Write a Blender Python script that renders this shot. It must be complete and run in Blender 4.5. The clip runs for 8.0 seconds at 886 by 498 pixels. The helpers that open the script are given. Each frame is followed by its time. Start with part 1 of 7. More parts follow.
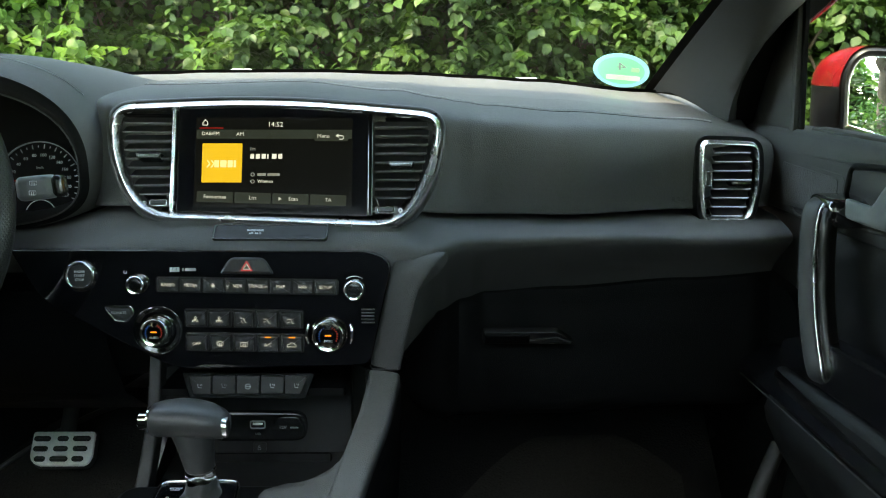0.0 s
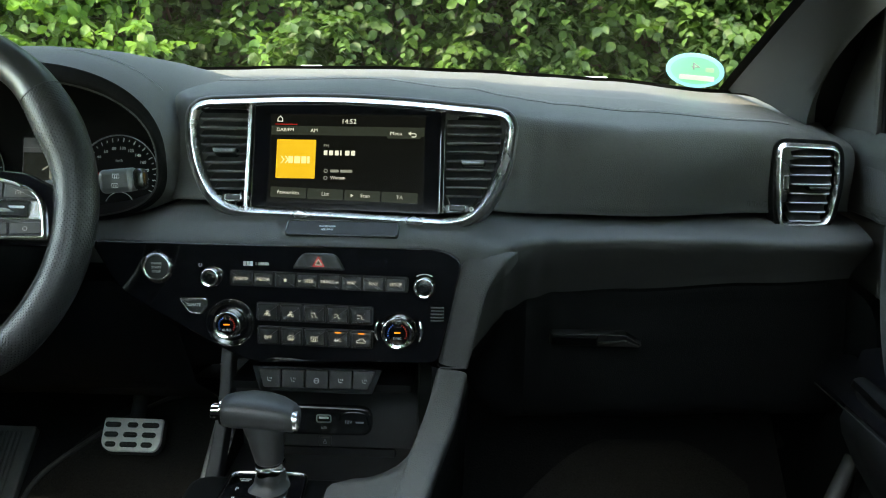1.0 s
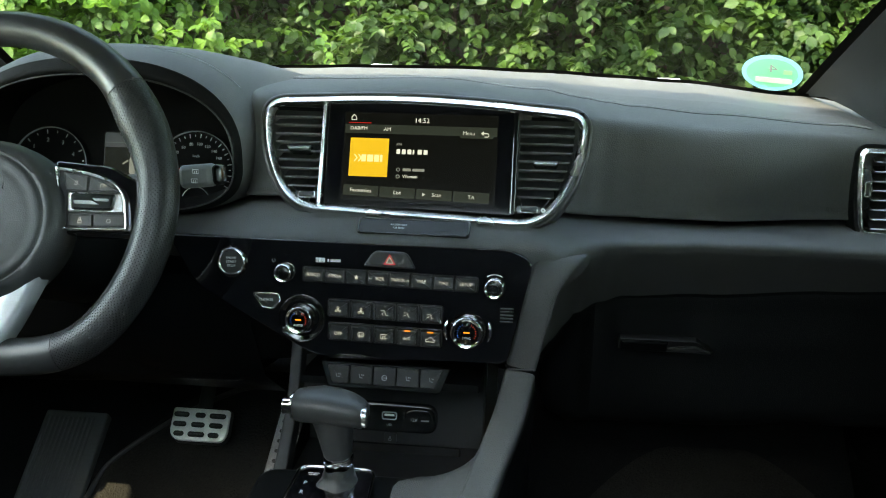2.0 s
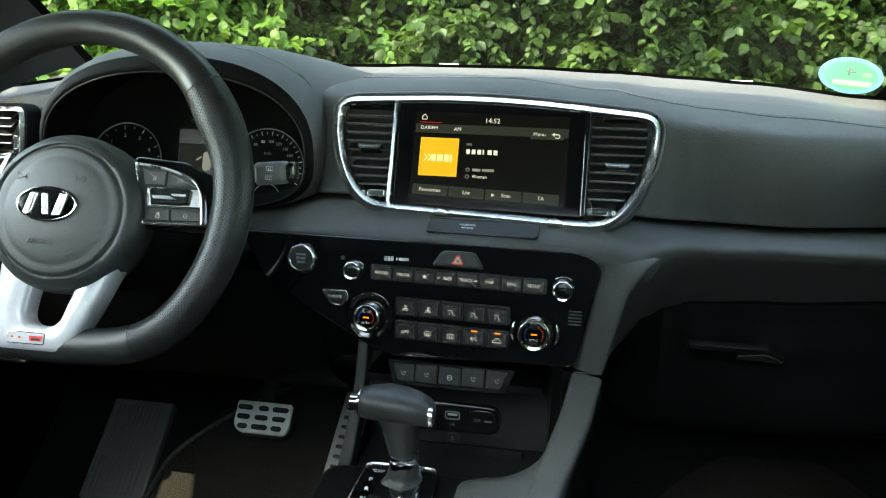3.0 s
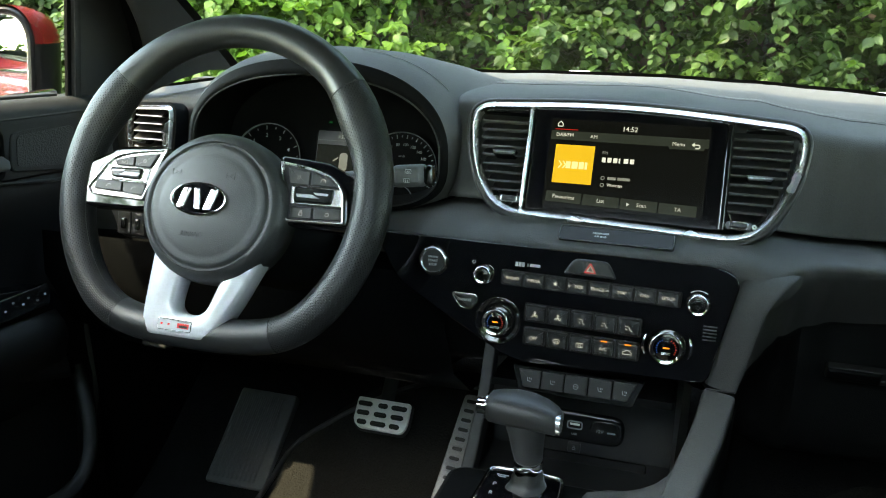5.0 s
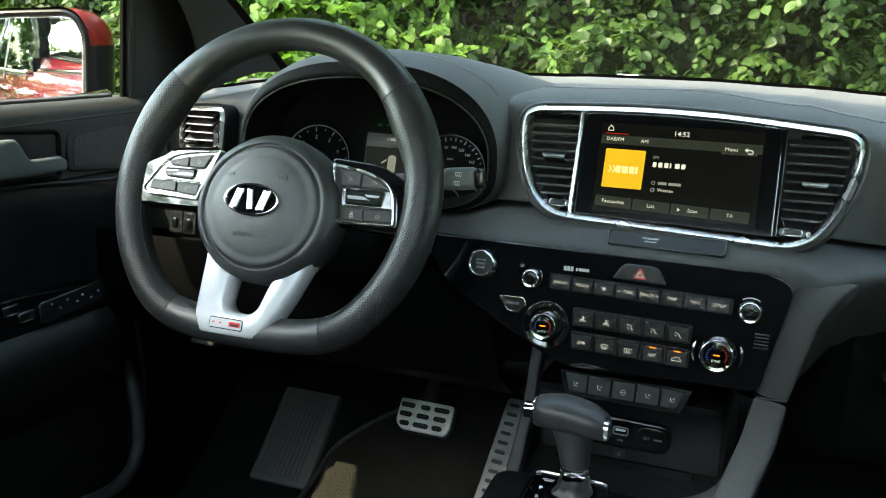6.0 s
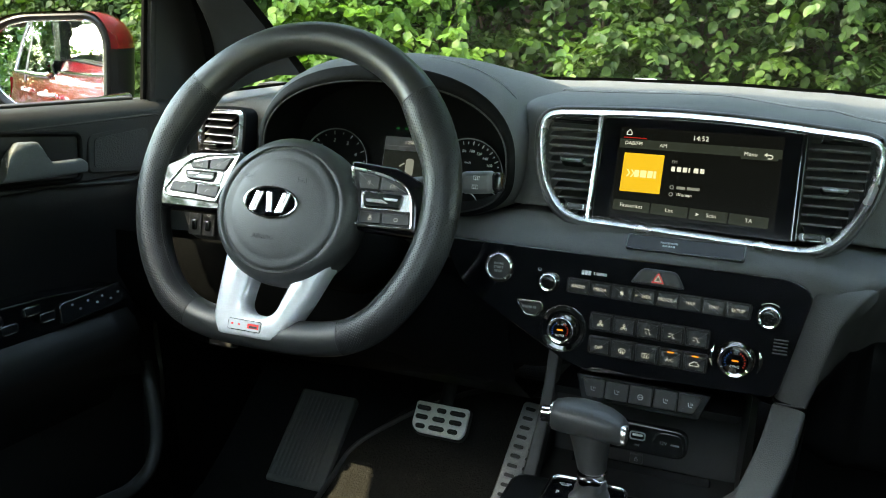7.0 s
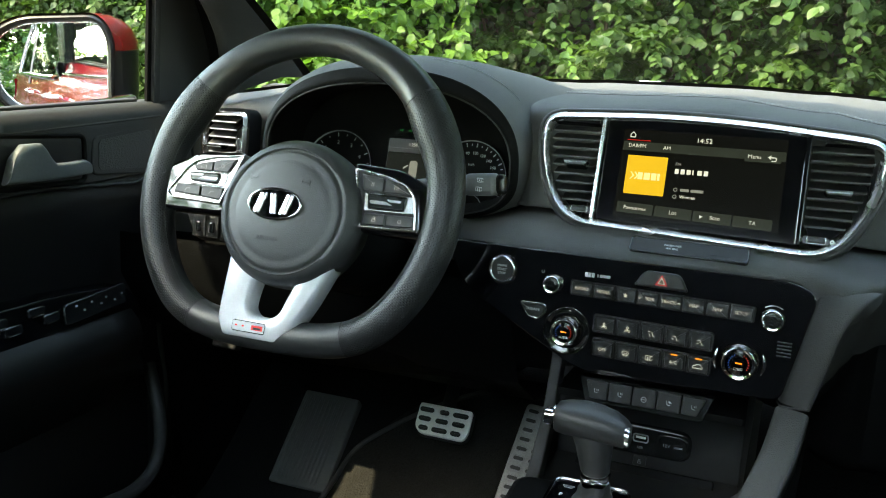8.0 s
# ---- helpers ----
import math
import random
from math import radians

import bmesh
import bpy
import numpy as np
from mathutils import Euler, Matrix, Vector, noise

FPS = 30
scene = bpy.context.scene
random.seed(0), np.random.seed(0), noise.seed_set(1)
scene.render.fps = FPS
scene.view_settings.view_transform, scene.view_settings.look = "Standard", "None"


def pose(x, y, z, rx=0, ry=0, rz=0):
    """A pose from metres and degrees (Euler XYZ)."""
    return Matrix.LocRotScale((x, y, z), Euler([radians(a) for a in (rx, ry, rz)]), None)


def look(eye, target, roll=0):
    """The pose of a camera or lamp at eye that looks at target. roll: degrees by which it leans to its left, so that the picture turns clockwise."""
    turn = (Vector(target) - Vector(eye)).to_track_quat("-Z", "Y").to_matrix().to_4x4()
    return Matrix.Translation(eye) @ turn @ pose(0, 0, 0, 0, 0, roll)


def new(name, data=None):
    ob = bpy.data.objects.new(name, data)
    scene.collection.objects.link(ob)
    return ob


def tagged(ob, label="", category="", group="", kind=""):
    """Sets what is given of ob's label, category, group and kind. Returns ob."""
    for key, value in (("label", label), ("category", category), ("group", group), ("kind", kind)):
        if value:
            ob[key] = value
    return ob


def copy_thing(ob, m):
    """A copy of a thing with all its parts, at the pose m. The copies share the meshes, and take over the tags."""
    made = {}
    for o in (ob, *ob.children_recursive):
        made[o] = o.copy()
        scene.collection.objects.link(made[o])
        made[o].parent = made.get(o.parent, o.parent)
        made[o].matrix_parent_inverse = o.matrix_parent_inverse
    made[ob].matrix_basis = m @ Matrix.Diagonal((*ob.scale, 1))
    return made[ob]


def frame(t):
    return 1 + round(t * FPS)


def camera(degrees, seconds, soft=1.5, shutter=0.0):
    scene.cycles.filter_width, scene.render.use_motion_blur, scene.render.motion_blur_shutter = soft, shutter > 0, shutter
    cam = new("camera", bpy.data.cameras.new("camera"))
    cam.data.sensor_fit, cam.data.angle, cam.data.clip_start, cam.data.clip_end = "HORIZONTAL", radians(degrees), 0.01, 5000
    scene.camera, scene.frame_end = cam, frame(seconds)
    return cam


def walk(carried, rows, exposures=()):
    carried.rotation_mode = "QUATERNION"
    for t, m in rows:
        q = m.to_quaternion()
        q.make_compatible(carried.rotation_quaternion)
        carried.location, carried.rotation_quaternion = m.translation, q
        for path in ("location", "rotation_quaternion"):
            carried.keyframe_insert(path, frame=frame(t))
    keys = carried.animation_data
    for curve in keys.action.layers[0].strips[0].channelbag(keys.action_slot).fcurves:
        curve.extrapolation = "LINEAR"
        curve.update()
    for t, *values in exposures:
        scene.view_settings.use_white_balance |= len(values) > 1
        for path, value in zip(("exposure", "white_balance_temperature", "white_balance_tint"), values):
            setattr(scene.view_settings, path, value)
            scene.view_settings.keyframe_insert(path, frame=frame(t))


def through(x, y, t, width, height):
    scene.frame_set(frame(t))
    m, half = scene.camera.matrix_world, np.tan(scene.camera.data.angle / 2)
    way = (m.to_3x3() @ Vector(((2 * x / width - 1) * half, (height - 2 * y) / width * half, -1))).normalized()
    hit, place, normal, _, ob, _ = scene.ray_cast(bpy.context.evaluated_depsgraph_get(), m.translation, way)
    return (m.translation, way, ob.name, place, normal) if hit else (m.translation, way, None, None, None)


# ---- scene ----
cam = camera(54.26, 8.0, soft=1.1)
PATH = [
    (0, 0.2401, 0.0000, 1.2200, -0.94, -16.71, 0.21),
    (0.5, 0.2328, 0.0006, 1.2210, 0.81, -16.80, 0.29),
    (1, 0.2233, 0.0029, 1.2219, 2.82, -16.96, 0.40),
    (1.5, 0.2154, 0.0030, 1.2221, 4.76, -17.01, 0.47),
    (3, 0.1925, 0.0016, 1.2228, 10.41, -17.11, 0.63),
    (3.5, 0.1853, 0.0016, 1.2230, 12.18, -17.15, 0.63),
    (4, 0.1792, -0.0011, 1.2224, 14.21, -17.04, 0.74),
    (4.5, 0.1739, -0.0043, 1.2230, 16.10, -16.93, 0.77),
    (6, 0.1576, -0.0133, 1.2245, 20.40, -16.73, 0.80),
    (6.5, 0.1557, -0.0145, 1.2250, 21.12, -16.65, 0.81),
    (7, 0.1554, -0.0160, 1.2251, 21.43, -16.53, 0.83),
    (7.5, 0.1553, -0.0166, 1.2252, 21.58, -16.48, 0.84),
    (8, 0.1550, -0.0170, 1.2255, 21.63, -16.41, 0.86),
]


def aim(x, y, z, yaw, pitch, roll):
    a, b = radians(yaw), radians(pitch)
    way = Vector((-math.sin(a) * math.cos(b), math.cos(a) * math.cos(b), math.sin(b)))
    return look((x, y, z), Vector((x, y, z)) + way, roll)


walk(cam, [(t, aim(*row)) for t, *row in PATH], [(0, 4.85, 9200, -3), (8, 4.85, 9200, -3)])

# ---- daylight ----
SUN_TURN, SUN_HEIGHT = 143.0, 55.0  # degrees to the left of straight ahead, and above the horizon
world = bpy.data.worlds.new("sky")
scene.world = world
world.use_nodes = True
wn = world.node_tree
wn.nodes.clear()
sky = wn.nodes.new("ShaderNodeTexSky")
sky.sky_type = "NISHITA"
sky.sun_disc = False
sky.sun_elevation, sky.sun_rotation = radians(SUN_HEIGHT), radians(-SUN_TURN)
bg = wn.nodes.new("ShaderNodeBackground")
bg.inputs["Strength"].default_value = 0.15
wo = wn.nodes.new("ShaderNodeOutputWorld")
wn.links.new(sky.outputs[0], bg.inputs[0])
wn.links.new(bg.outputs[0], wo.inputs[0])
sun = new("sun", bpy.data.lights.new("sun", "SUN"))
sun.data.energy, sun.data.angle, sun.data.color = 0.55, radians(0.53), (1.0, 0.95, 0.86)
ha, hb = radians(SUN_TURN), radians(SUN_HEIGHT)
SUN_AT = Vector((-math.sin(ha) * math.cos(hb), math.cos(ha) * math.cos(hb), math.sin(hb)))
sun.matrix_world = look(SUN_AT * 20, (0, 0, 0))


# ---- materials ----
def surface(name, color, rough=0.5, metal=0.0, grain=0.0, grain_size=0.001, coat=0.0, stain=0.0, spread=0.0, cells=False, spec=0.5):
    """A surface: grain is the relief's depth in metres, stain the share of slow change in tone and gloss, spread the change from piece to piece."""
    m = bpy.data.materials.new(name)
    m.use_nodes = True
    nt = m.node_tree
    b = nt.nodes["Principled BSDF"]
    b.inputs["Roughness"].default_value = rough
    b.inputs["Metallic"].default_value = metal
    b.inputs["Coat Weight"].default_value = coat
    b.inputs["Coat Roughness"].default_value = 0.03
    b.inputs["Specular IOR Level"].default_value = spec
    tc = nt.nodes.new("ShaderNodeTexCoord")
    base = nt.nodes.new("ShaderNodeRGB")
    base.outputs[0].default_value = (*color, 1)
    out = base.outputs[0]
    if stain:
        slow = nt.nodes.new("ShaderNodeTexNoise")
        slow.inputs["Scale"].default_value, slow.inputs["Detail"].default_value = 14, 6
        fine = nt.nodes.new("ShaderNodeTexNoise")
        fine.inputs["Scale"].default_value, fine.inputs["Detail"].default_value = 420, 3
        for n in (slow, fine):
            nt.links.new(tc.outputs["Object"], n.inputs["Vector"])
        add = nt.nodes.new("ShaderNodeMath")
        add.operation = "ADD"
        nt.links.new(slow.outputs[0], add.inputs[0])
        nt.links.new(fine.outputs[0], add.inputs[1])
        tone = nt.nodes.new("ShaderNodeMapRange")
        tone.inputs["From Min"].default_value, tone.inputs["From Max"].default_value = 0.7, 1.3
        tone.inputs["To Min"].default_value, tone.inputs["To Max"].default_value = 1 - stain, 1 + stain
        nt.links.new(add.outputs[0], tone.inputs["Value"])
        mul = nt.nodes.new("ShaderNodeVectorMath")
        mul.operation = "SCALE"
        nt.links.new(out, mul.inputs[0])
        nt.links.new(tone.outputs[0], mul.inputs["Scale"])
        out = mul.outputs[0]
        gl = nt.nodes.new("ShaderNodeMapRange")
        gl.inputs["From Min"].default_value, gl.inputs["From Max"].default_value = 0.3, 0.7
        gl.inputs["To Min"].default_value, gl.inputs["To Max"].default_value = rough * (1 - stain * 0.6), min(1, rough * (1 + stain * 0.6))
        nt.links.new(slow.outputs[0], gl.inputs["Value"])
        nt.links.new(gl.outputs[0], b.inputs["Roughness"])
    if spread:
        info = nt.nodes.new("ShaderNodeNewGeometry")
        rng = nt.nodes.new("ShaderNodeMapRange")
        rng.inputs["To Min"].default_value, rng.inputs["To Max"].default_value = 1 - spread, 1 + spread
        nt.links.new(info.outputs["Random Per Island"], rng.inputs["Value"])
        mul = nt.nodes.new("ShaderNodeVectorMath")
        mul.operation = "SCALE"
        nt.links.new(out, mul.inputs[0])
        nt.links.new(rng.outputs[0], mul.inputs["Scale"])
        out = mul.outputs[0]
    nt.links.new(out, b.inputs["Base Color"])
    if grain:
        tex = nt.nodes.new("ShaderNodeTexVoronoi" if cells else "ShaderNodeTexNoise")
        tex.inputs["Scale"].default_value = 1 / grain_size
        nt.links.new(tc.outputs["Object"], tex.inputs["Vector"])
        bump = nt.nodes.new("ShaderNodeBump")
        bump.inputs["Distance"].default_value = grain
        bump.inputs["Strength"].default_value = 0.8
        nt.links.new(tex.outputs[0], bump.inputs["Height"])
        nt.links.new(bump.outputs[0], b.inputs["Normal"])
    return m


def glow(name, color, strength):
    m = bpy.data.materials.new(name)
    m.use_nodes = True
    b = m.node_tree.nodes["Principled BSDF"]
    b.inputs["Base Color"].default_value = (*[c * 0.2 for c in color], 1)
    b.inputs["Emission Color"].default_value = (*color, 1)
    b.inputs["Emission Strength"].default_value = strength * 0.044
    b.inputs["Roughness"].default_value = 0.1
    b.inputs["Specular IOR Level"].default_value = 0.2
    return m


def pane(name, tint, mirror=1.0):
    """Thin glass: clear, with the reflection that the angle gives."""
    m = bpy.data.materials.new(name)
    m.use_nodes = True
    nt = m.node_tree
    nt.nodes.clear()
    o = nt.nodes.new("ShaderNodeOutputMaterial")
    mix = nt.nodes.new("ShaderNodeMixShader")
    lw = nt.nodes.new("ShaderNodeLayerWeight")
    lw.inputs["Blend"].default_value = 0.5
    pw = nt.nodes.new("ShaderNodeMath")
    pw.operation, pw.inputs[1].default_value = "POWER", 4.5
    nt.links.new(lw.outputs["Facing"], pw.inputs[0])
    fr = nt.nodes.new("ShaderNodeMath")
    fr.operation, fr.inputs[1].default_value, fr.inputs[2].default_value = "MULTIPLY_ADD", 0.9 * mirror, 0.045 * mirror
    nt.links.new(pw.outputs[0], fr.inputs[0])
    tr = nt.nodes.new("ShaderNodeBsdfTransparent")
    tr.inputs[0].default_value = (*tint, 1)
    gl = nt.nodes.new("ShaderNodeBsdfGlossy")
    gl.inputs["Roughness"].default_value = 0.01
    nt.links.new(fr.outputs[0], mix.inputs[0])
    nt.links.new(tr.outputs[0], mix.inputs[1])
    nt.links.new(gl.outputs[0], mix.inputs[2])
    nt.links.new(mix.outputs[0], o.inputs[0])
    return m


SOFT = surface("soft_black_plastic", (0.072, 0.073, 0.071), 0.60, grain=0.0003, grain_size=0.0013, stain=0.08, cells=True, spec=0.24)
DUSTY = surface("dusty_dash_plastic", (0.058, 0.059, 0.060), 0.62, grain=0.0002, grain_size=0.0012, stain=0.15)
# far darker than SOFT: shade of low and inner parts is in the colour
SHADEDHARD = surface("shaded_hard_plastic", (0.0034, 0.0037, 0.0038), 0.55, grain=0.0002, grain_size=0.0012, stain=0.2, cells=True, spec=0.08)
LEATHER = surface("black_leather", (0.021, 0.022, 0.022), 0.36, grain=0.00010, grain_size=0.0011, stain=0.02, cells=True, spec=0.70)
GRIPHIDE = surface("dark_grip_leather", (0.024, 0.025, 0.0248), 0.46, grain=0.00012, grain_size=0.0013, stain=0.04, cells=True)
PIANO = surface("piano_black", (0.004, 0.004, 0.005), 0.06, coat=1.0)
SATIN = surface("satin_black_key", (0.026, 0.0262, 0.0262), 0.36, stain=0.06)
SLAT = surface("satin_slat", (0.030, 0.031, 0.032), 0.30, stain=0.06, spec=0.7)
# paler than SLAT: paints the glint along each slat's front edge
SLATGLINT = surface("pale_slat_glint", (0.16, 0.163, 0.165), 0.22, 0.4, stain=0.06, spec=0.8)
GLOSSPLASTIC = surface("gloss_black_plastic", (0.010, 0.011, 0.012), 0.2, stain=0.1)
CHROME = surface("satin_chrome", (0.92, 0.93, 0.94), 0.27, 1.0, stain=0.04)
BRIGHT = surface("bright_chrome", (0.85, 0.86, 0.87), 0.06, 1.0)
SILVER = surface("silver_paint", (0.66, 0.67, 0.69), 0.26, 0.35, stain=0.04)
STEEL = surface("brushed_steel", (0.86, 0.85, 0.83), 0.34, 0.3, stain=0.10)
RUBBER = surface("black_rubber", (0.012, 0.012, 0.012), 0.7, stain=0.2)
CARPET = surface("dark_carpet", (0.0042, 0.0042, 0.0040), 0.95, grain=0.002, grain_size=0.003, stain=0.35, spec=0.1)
RED = surface("red_car_paint", (0.105, 0.0010, 0.0042), 0.22, coat=0.8, stain=0.03)
CLOTH = surface("black_headliner", (0.035, 0.035, 0.036), 0.9, grain=0.0003, grain_size=0.002, stain=0.1)
PRINT = surface("white_print", (0.75, 0.76, 0.76), 0.5)
GREYPRINT = surface("grey_print", (0.28, 0.29, 0.30), 0.5)
SAILSKIN = surface("dark_corner_plastic", (0.017, 0.0175, 0.018), 0.5, grain=0.0002, grain_size=0.0012, stain=0.1, cells=True, spec=0.4)
HUBSKIN = surface("grained_airbag_skin", (0.031, 0.032, 0.032), 0.48, grain=0.00014, grain_size=0.0011, stain=0.02, cells=True, spec=0.6)
TRIM = surface("dark_trim_plastic", (0.026, 0.0272, 0.0272), 0.55, grain=0.00025, grain_size=0.0013, stain=0.08, cells=True, spec=0.3)
DARKPRINT = surface("dark_print", (0.008, 0.008, 0.009), 0.5)
REDPRINT = surface("red_print", (0.75, 0.03, 0.03), 0.4)
# key print that glows to look brighter; no lamp stands behind it
GLOWRED = glow("glowing_red_print", (0.85, 0.10, 0.12), 0.55)
GLOWPRINT = glow("glowing_print", (0.80, 0.82, 0.82), 0.55)
# far darker than TRIM: the lower door's shade is in this colour
SHADEDDOOR = surface("shaded_door_plastic", (0.006, 0.0062, 0.0062), 0.5, grain=0.0002, grain_size=0.0012, stain=0.2, cells=True, spec=0.3)
LEVER = surface("satin_grey_metal", (0.100, 0.110, 0.113), 0.33, 0.0, stain=0.1)
GREYTHREAD = surface("dark_thread", (0.06, 0.062, 0.062), 0.8)
THREAD = surface("grey_thread", (0.24, 0.245, 0.245), 0.8, stain=0.2)
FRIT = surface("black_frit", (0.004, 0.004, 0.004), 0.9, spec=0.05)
BEZEL = surface("satin_black_bezel", (0.004, 0.004, 0.0042), 0.30, spec=0.25)
MIRROR = surface("mirror_silver", (0.92, 0.95, 0.96), 0.0, 1.0)
GLASS = pane("clear_glass", (0.97, 0.99, 0.98))
SCREEN = pane("coated_windscreen_glass", (0.97, 0.99, 0.98), 0.4)
ROOFPANE = pane("tinted_roof_glass", (0.56, 0.59, 0.61))
PRIVACY = pane("privacy_glass", (0.10, 0.115, 0.115))

# ---- mesh tools ----


def part(name, bm, material, parent=None, label="", smooth=45):
    me = bpy.data.meshes.new(name)
    bmesh.ops.recalc_face_normals(bm, faces=bm.faces)
    bm.to_mesh(me)
    bm.free()
    me.materials.append(material)
    if smooth:
        me.set_sharp_from_angle(angle=radians(smooth))
        me.polygons.foreach_set("use_smooth", [p.loop_total < 9 for p in me.polygons])
    ob = new(name, me)
    if parent is not None:
        ob.parent = parent
        ob.matrix_parent_inverse = Matrix.Identity(4)
    if label:
        tagged(ob, label)
    return ob


def thing(name, label, category, group="", kind=""):
    return tagged(new(name), label, category, group, kind)


def grid(rows, closed=False, loop=False, caps=False, bm=None):
    """A skin over rows of points. closed: each row is a ring; loop: the last row joins the first; caps: fill the end rings."""
    bm = bm or bmesh.new()
    vs = [[bm.verts.new(p) for p in row] for row in rows]
    n = len(vs[0])
    for i in range(len(vs) if loop else len(vs) - 1):
        a, b = vs[i], vs[(i + 1) % len(vs)]
        for j in range(n if closed else n - 1):
            bm.faces.new((a[j], a[(j + 1) % n], b[(j + 1) % n], b[j]))
    if caps:
        bm.faces.new(vs[0])
        bm.faces.new(vs[-1])
    return bm


def tube(path, radius, n=12, loop=False, flat=1.0, caps=True, bm=None):
    """A round bar along a path; radius may be a list; flat squeezes it along its second axis."""
    pts = [Vector(p) for p in path]
    rows, up = [], None
    for i, p in enumerate(pts):
        a = pts[i - 1] if i or loop else p
        b = pts[(i + 1) % len(pts)] if i < len(pts) - 1 or loop else p
        d = (b - a).normalized()
        if up is None:
            up = Vector((0, 0, 1)) if abs(d.z) < 0.9 else Vector((0, 1, 0))
        side = d.cross(up).normalized()
        up = side.cross(d).normalized()
        r = radius[i] if isinstance(radius, (list, tuple)) else radius
        rows.append([p + side * r * math.cos(k * math.tau / n) + up * r * flat * math.sin(k * math.tau / n) for k in range(n)])
    return grid(rows, True, loop, caps and not loop, bm)


def rrect(w, h, r=0.004, n=4):
    """A rectangle with round corners about the origin, counter-clockwise."""
    r = min(r, w / 2, h / 2)
    out = []
    for cx, cy, a0 in ((w / 2 - r, h / 2 - r, 0), (r - w / 2, h / 2 - r, 90), (r - w / 2, r - h / 2, 180), (w / 2 - r, r - h / 2, 270)):
        out += [(cx + r * math.cos(radians(a0 + 90 * k / n)), cy + r * math.sin(radians(a0 + 90 * k / n))) for k in range(n + 1)]
    return out


def ellipse(a, b, n=40, cx=0.0, cy=0.0):
    return [(cx + a * math.cos(k * math.tau / n), cy + b * math.sin(k * math.tau / n)) for k in range(n)]


def soft_poly(corners, r, n=5):
    """A polygon whose corners are rounded by r (one number or one for each)."""
    out = []
    c = [Vector(p) for p in corners]
    for i, p in enumerate(c):
        a, b = (c[i - 1] - p), (c[(i + 1) % len(c)] - p)
        q = r[i] if isinstance(r, (list, tuple)) else r
        q = min(q, a.length * 0.49, b.length * 0.49)
        s, e = p + a.normalized() * q, p + b.normalized() * q
        for k in range(n + 1):
            t = k / n
            out.append(tuple(s * (1 - t) ** 2 + p * 2 * t * (1 - t) + e * t ** 2))
    return out


def evenly(outline, n=180):
    """The outline with n points at even distances along it."""
    p = [Vector(q) for q in outline]
    p.append(p[0])
    run = [0.0]
    for a, b in zip(p, p[1:]):
        run.append(run[-1] + (b - a).length)
    out, i = [], 0
    for k in range(n):
        s = run[-1] * k / n
        while run[i + 1] < s:
            i += 1
        out.append(tuple(p[i].lerp(p[i + 1], (s - run[i]) / max(1e-9, run[i + 1] - run[i]))))
    for _ in range(3):
        out = [tuple((Vector(out[j - 1]) + Vector(out[j]) * 2 + Vector(out[(j + 1) % n])) / 4) for j in range(n)]
    return out


def inset(outline, d):
    """The outline moved inwards by d."""
    pts = [Vector(p) for p in outline]
    area = sum(pts[i - 1].x * pts[i].y - pts[i].x * pts[i - 1].y for i in range(len(pts)))
    sign = 1 if area > 0 else -1
    out = []
    for i, p in enumerate(pts):
        e = pts[(i + 1) % len(pts)] - pts[i - 1]
        if e.length < 1e-9:
            e = Vector((1, 0))
        e.normalize()
        out.append((p.x - sign * e.y * d, p.y + sign * e.x * d))
    return out


def slab(m, outline, z0, z1, bevel=0.0, bm=None, steps=2, drop=0.0):
    """A plate in the frame m, from z0 up to z1, with its front edge rounded by bevel; drop dishes its face."""
    bm = bm or bmesh.new()
    rows = [[m @ Vector((x, y, z0)) for x, y in outline]]
    if bevel:
        for k in range(steps + 1):
            a = k / steps * math.pi / 2
            ring = inset(outline, bevel * (1 - math.cos(a)))
            rows.append([m @ Vector((x, y, z1 - bevel + bevel * math.sin(a))) for x, y in ring])
    else:
        rows.append([m @ Vector((x, y, z1)) for x, y in outline])
    return grid(rows, True, False, True, bm)


def ring_frame(m, outer, inner, z0, z1, bevel=0.001, bm=None):
    """A flat ring between two outlines with as many points, with thickness and rounded edges."""
    bm = bm or bmesh.new()
    def row(o, d, z):
        return [m @ Vector((x, y, z)) for x, y in inset(o, d)]
    rows = [row(outer, 0, z0), row(outer, 0, z1 - bevel), row(outer, bevel * 0.4, z1 - bevel * 0.3), row(outer, bevel, z1), row(inner, -bevel, z1), row(inner, -bevel * 0.4, z1 - bevel * 0.3), row(inner, 0, z1 - bevel), row(inner, 0, z0)]
    return grid(rows, True, True, False, bm)


def lean_ring(m, outer, inner, z0, z1):
    """A ring with a ridge: its ridge lies near the inner edge on top, in the middle at the sides and near the outer edge below."""
    rows = []
    for k in range(14):
        row = []
        for a, b in zip(outer, inner):
            across = Vector((a[0] - b[0], a[1] - b[1])).normalized()
            ridge = 0.56 + 0.30 * across.y
            t = (0.0, 0.0, 0.03, 0.25 * ridge, 0.5 * ridge, 0.75 * ridge, 0.92 * ridge, ridge + (1 - ridge) * 0.08, ridge + (1 - ridge) * 0.3, ridge + (1 - ridge) * 0.55, ridge + (1 - ridge) * 0.8, 0.98, 1.0, 1.0)[k]
            up = (-0.5, 0.0, 0.14, 0.30, 0.55, 0.80, 0.95, 0.97, 0.80, 0.58, 0.35, 0.16, 0.0, -0.5)[k]
            row.append(m @ Vector((a[0] + (b[0] - a[0]) * t, a[1] + (b[1] - a[1]) * t, z0 + (z1 - z0) * up)))
        rows.append(row)
    return grid(rows, True, True)


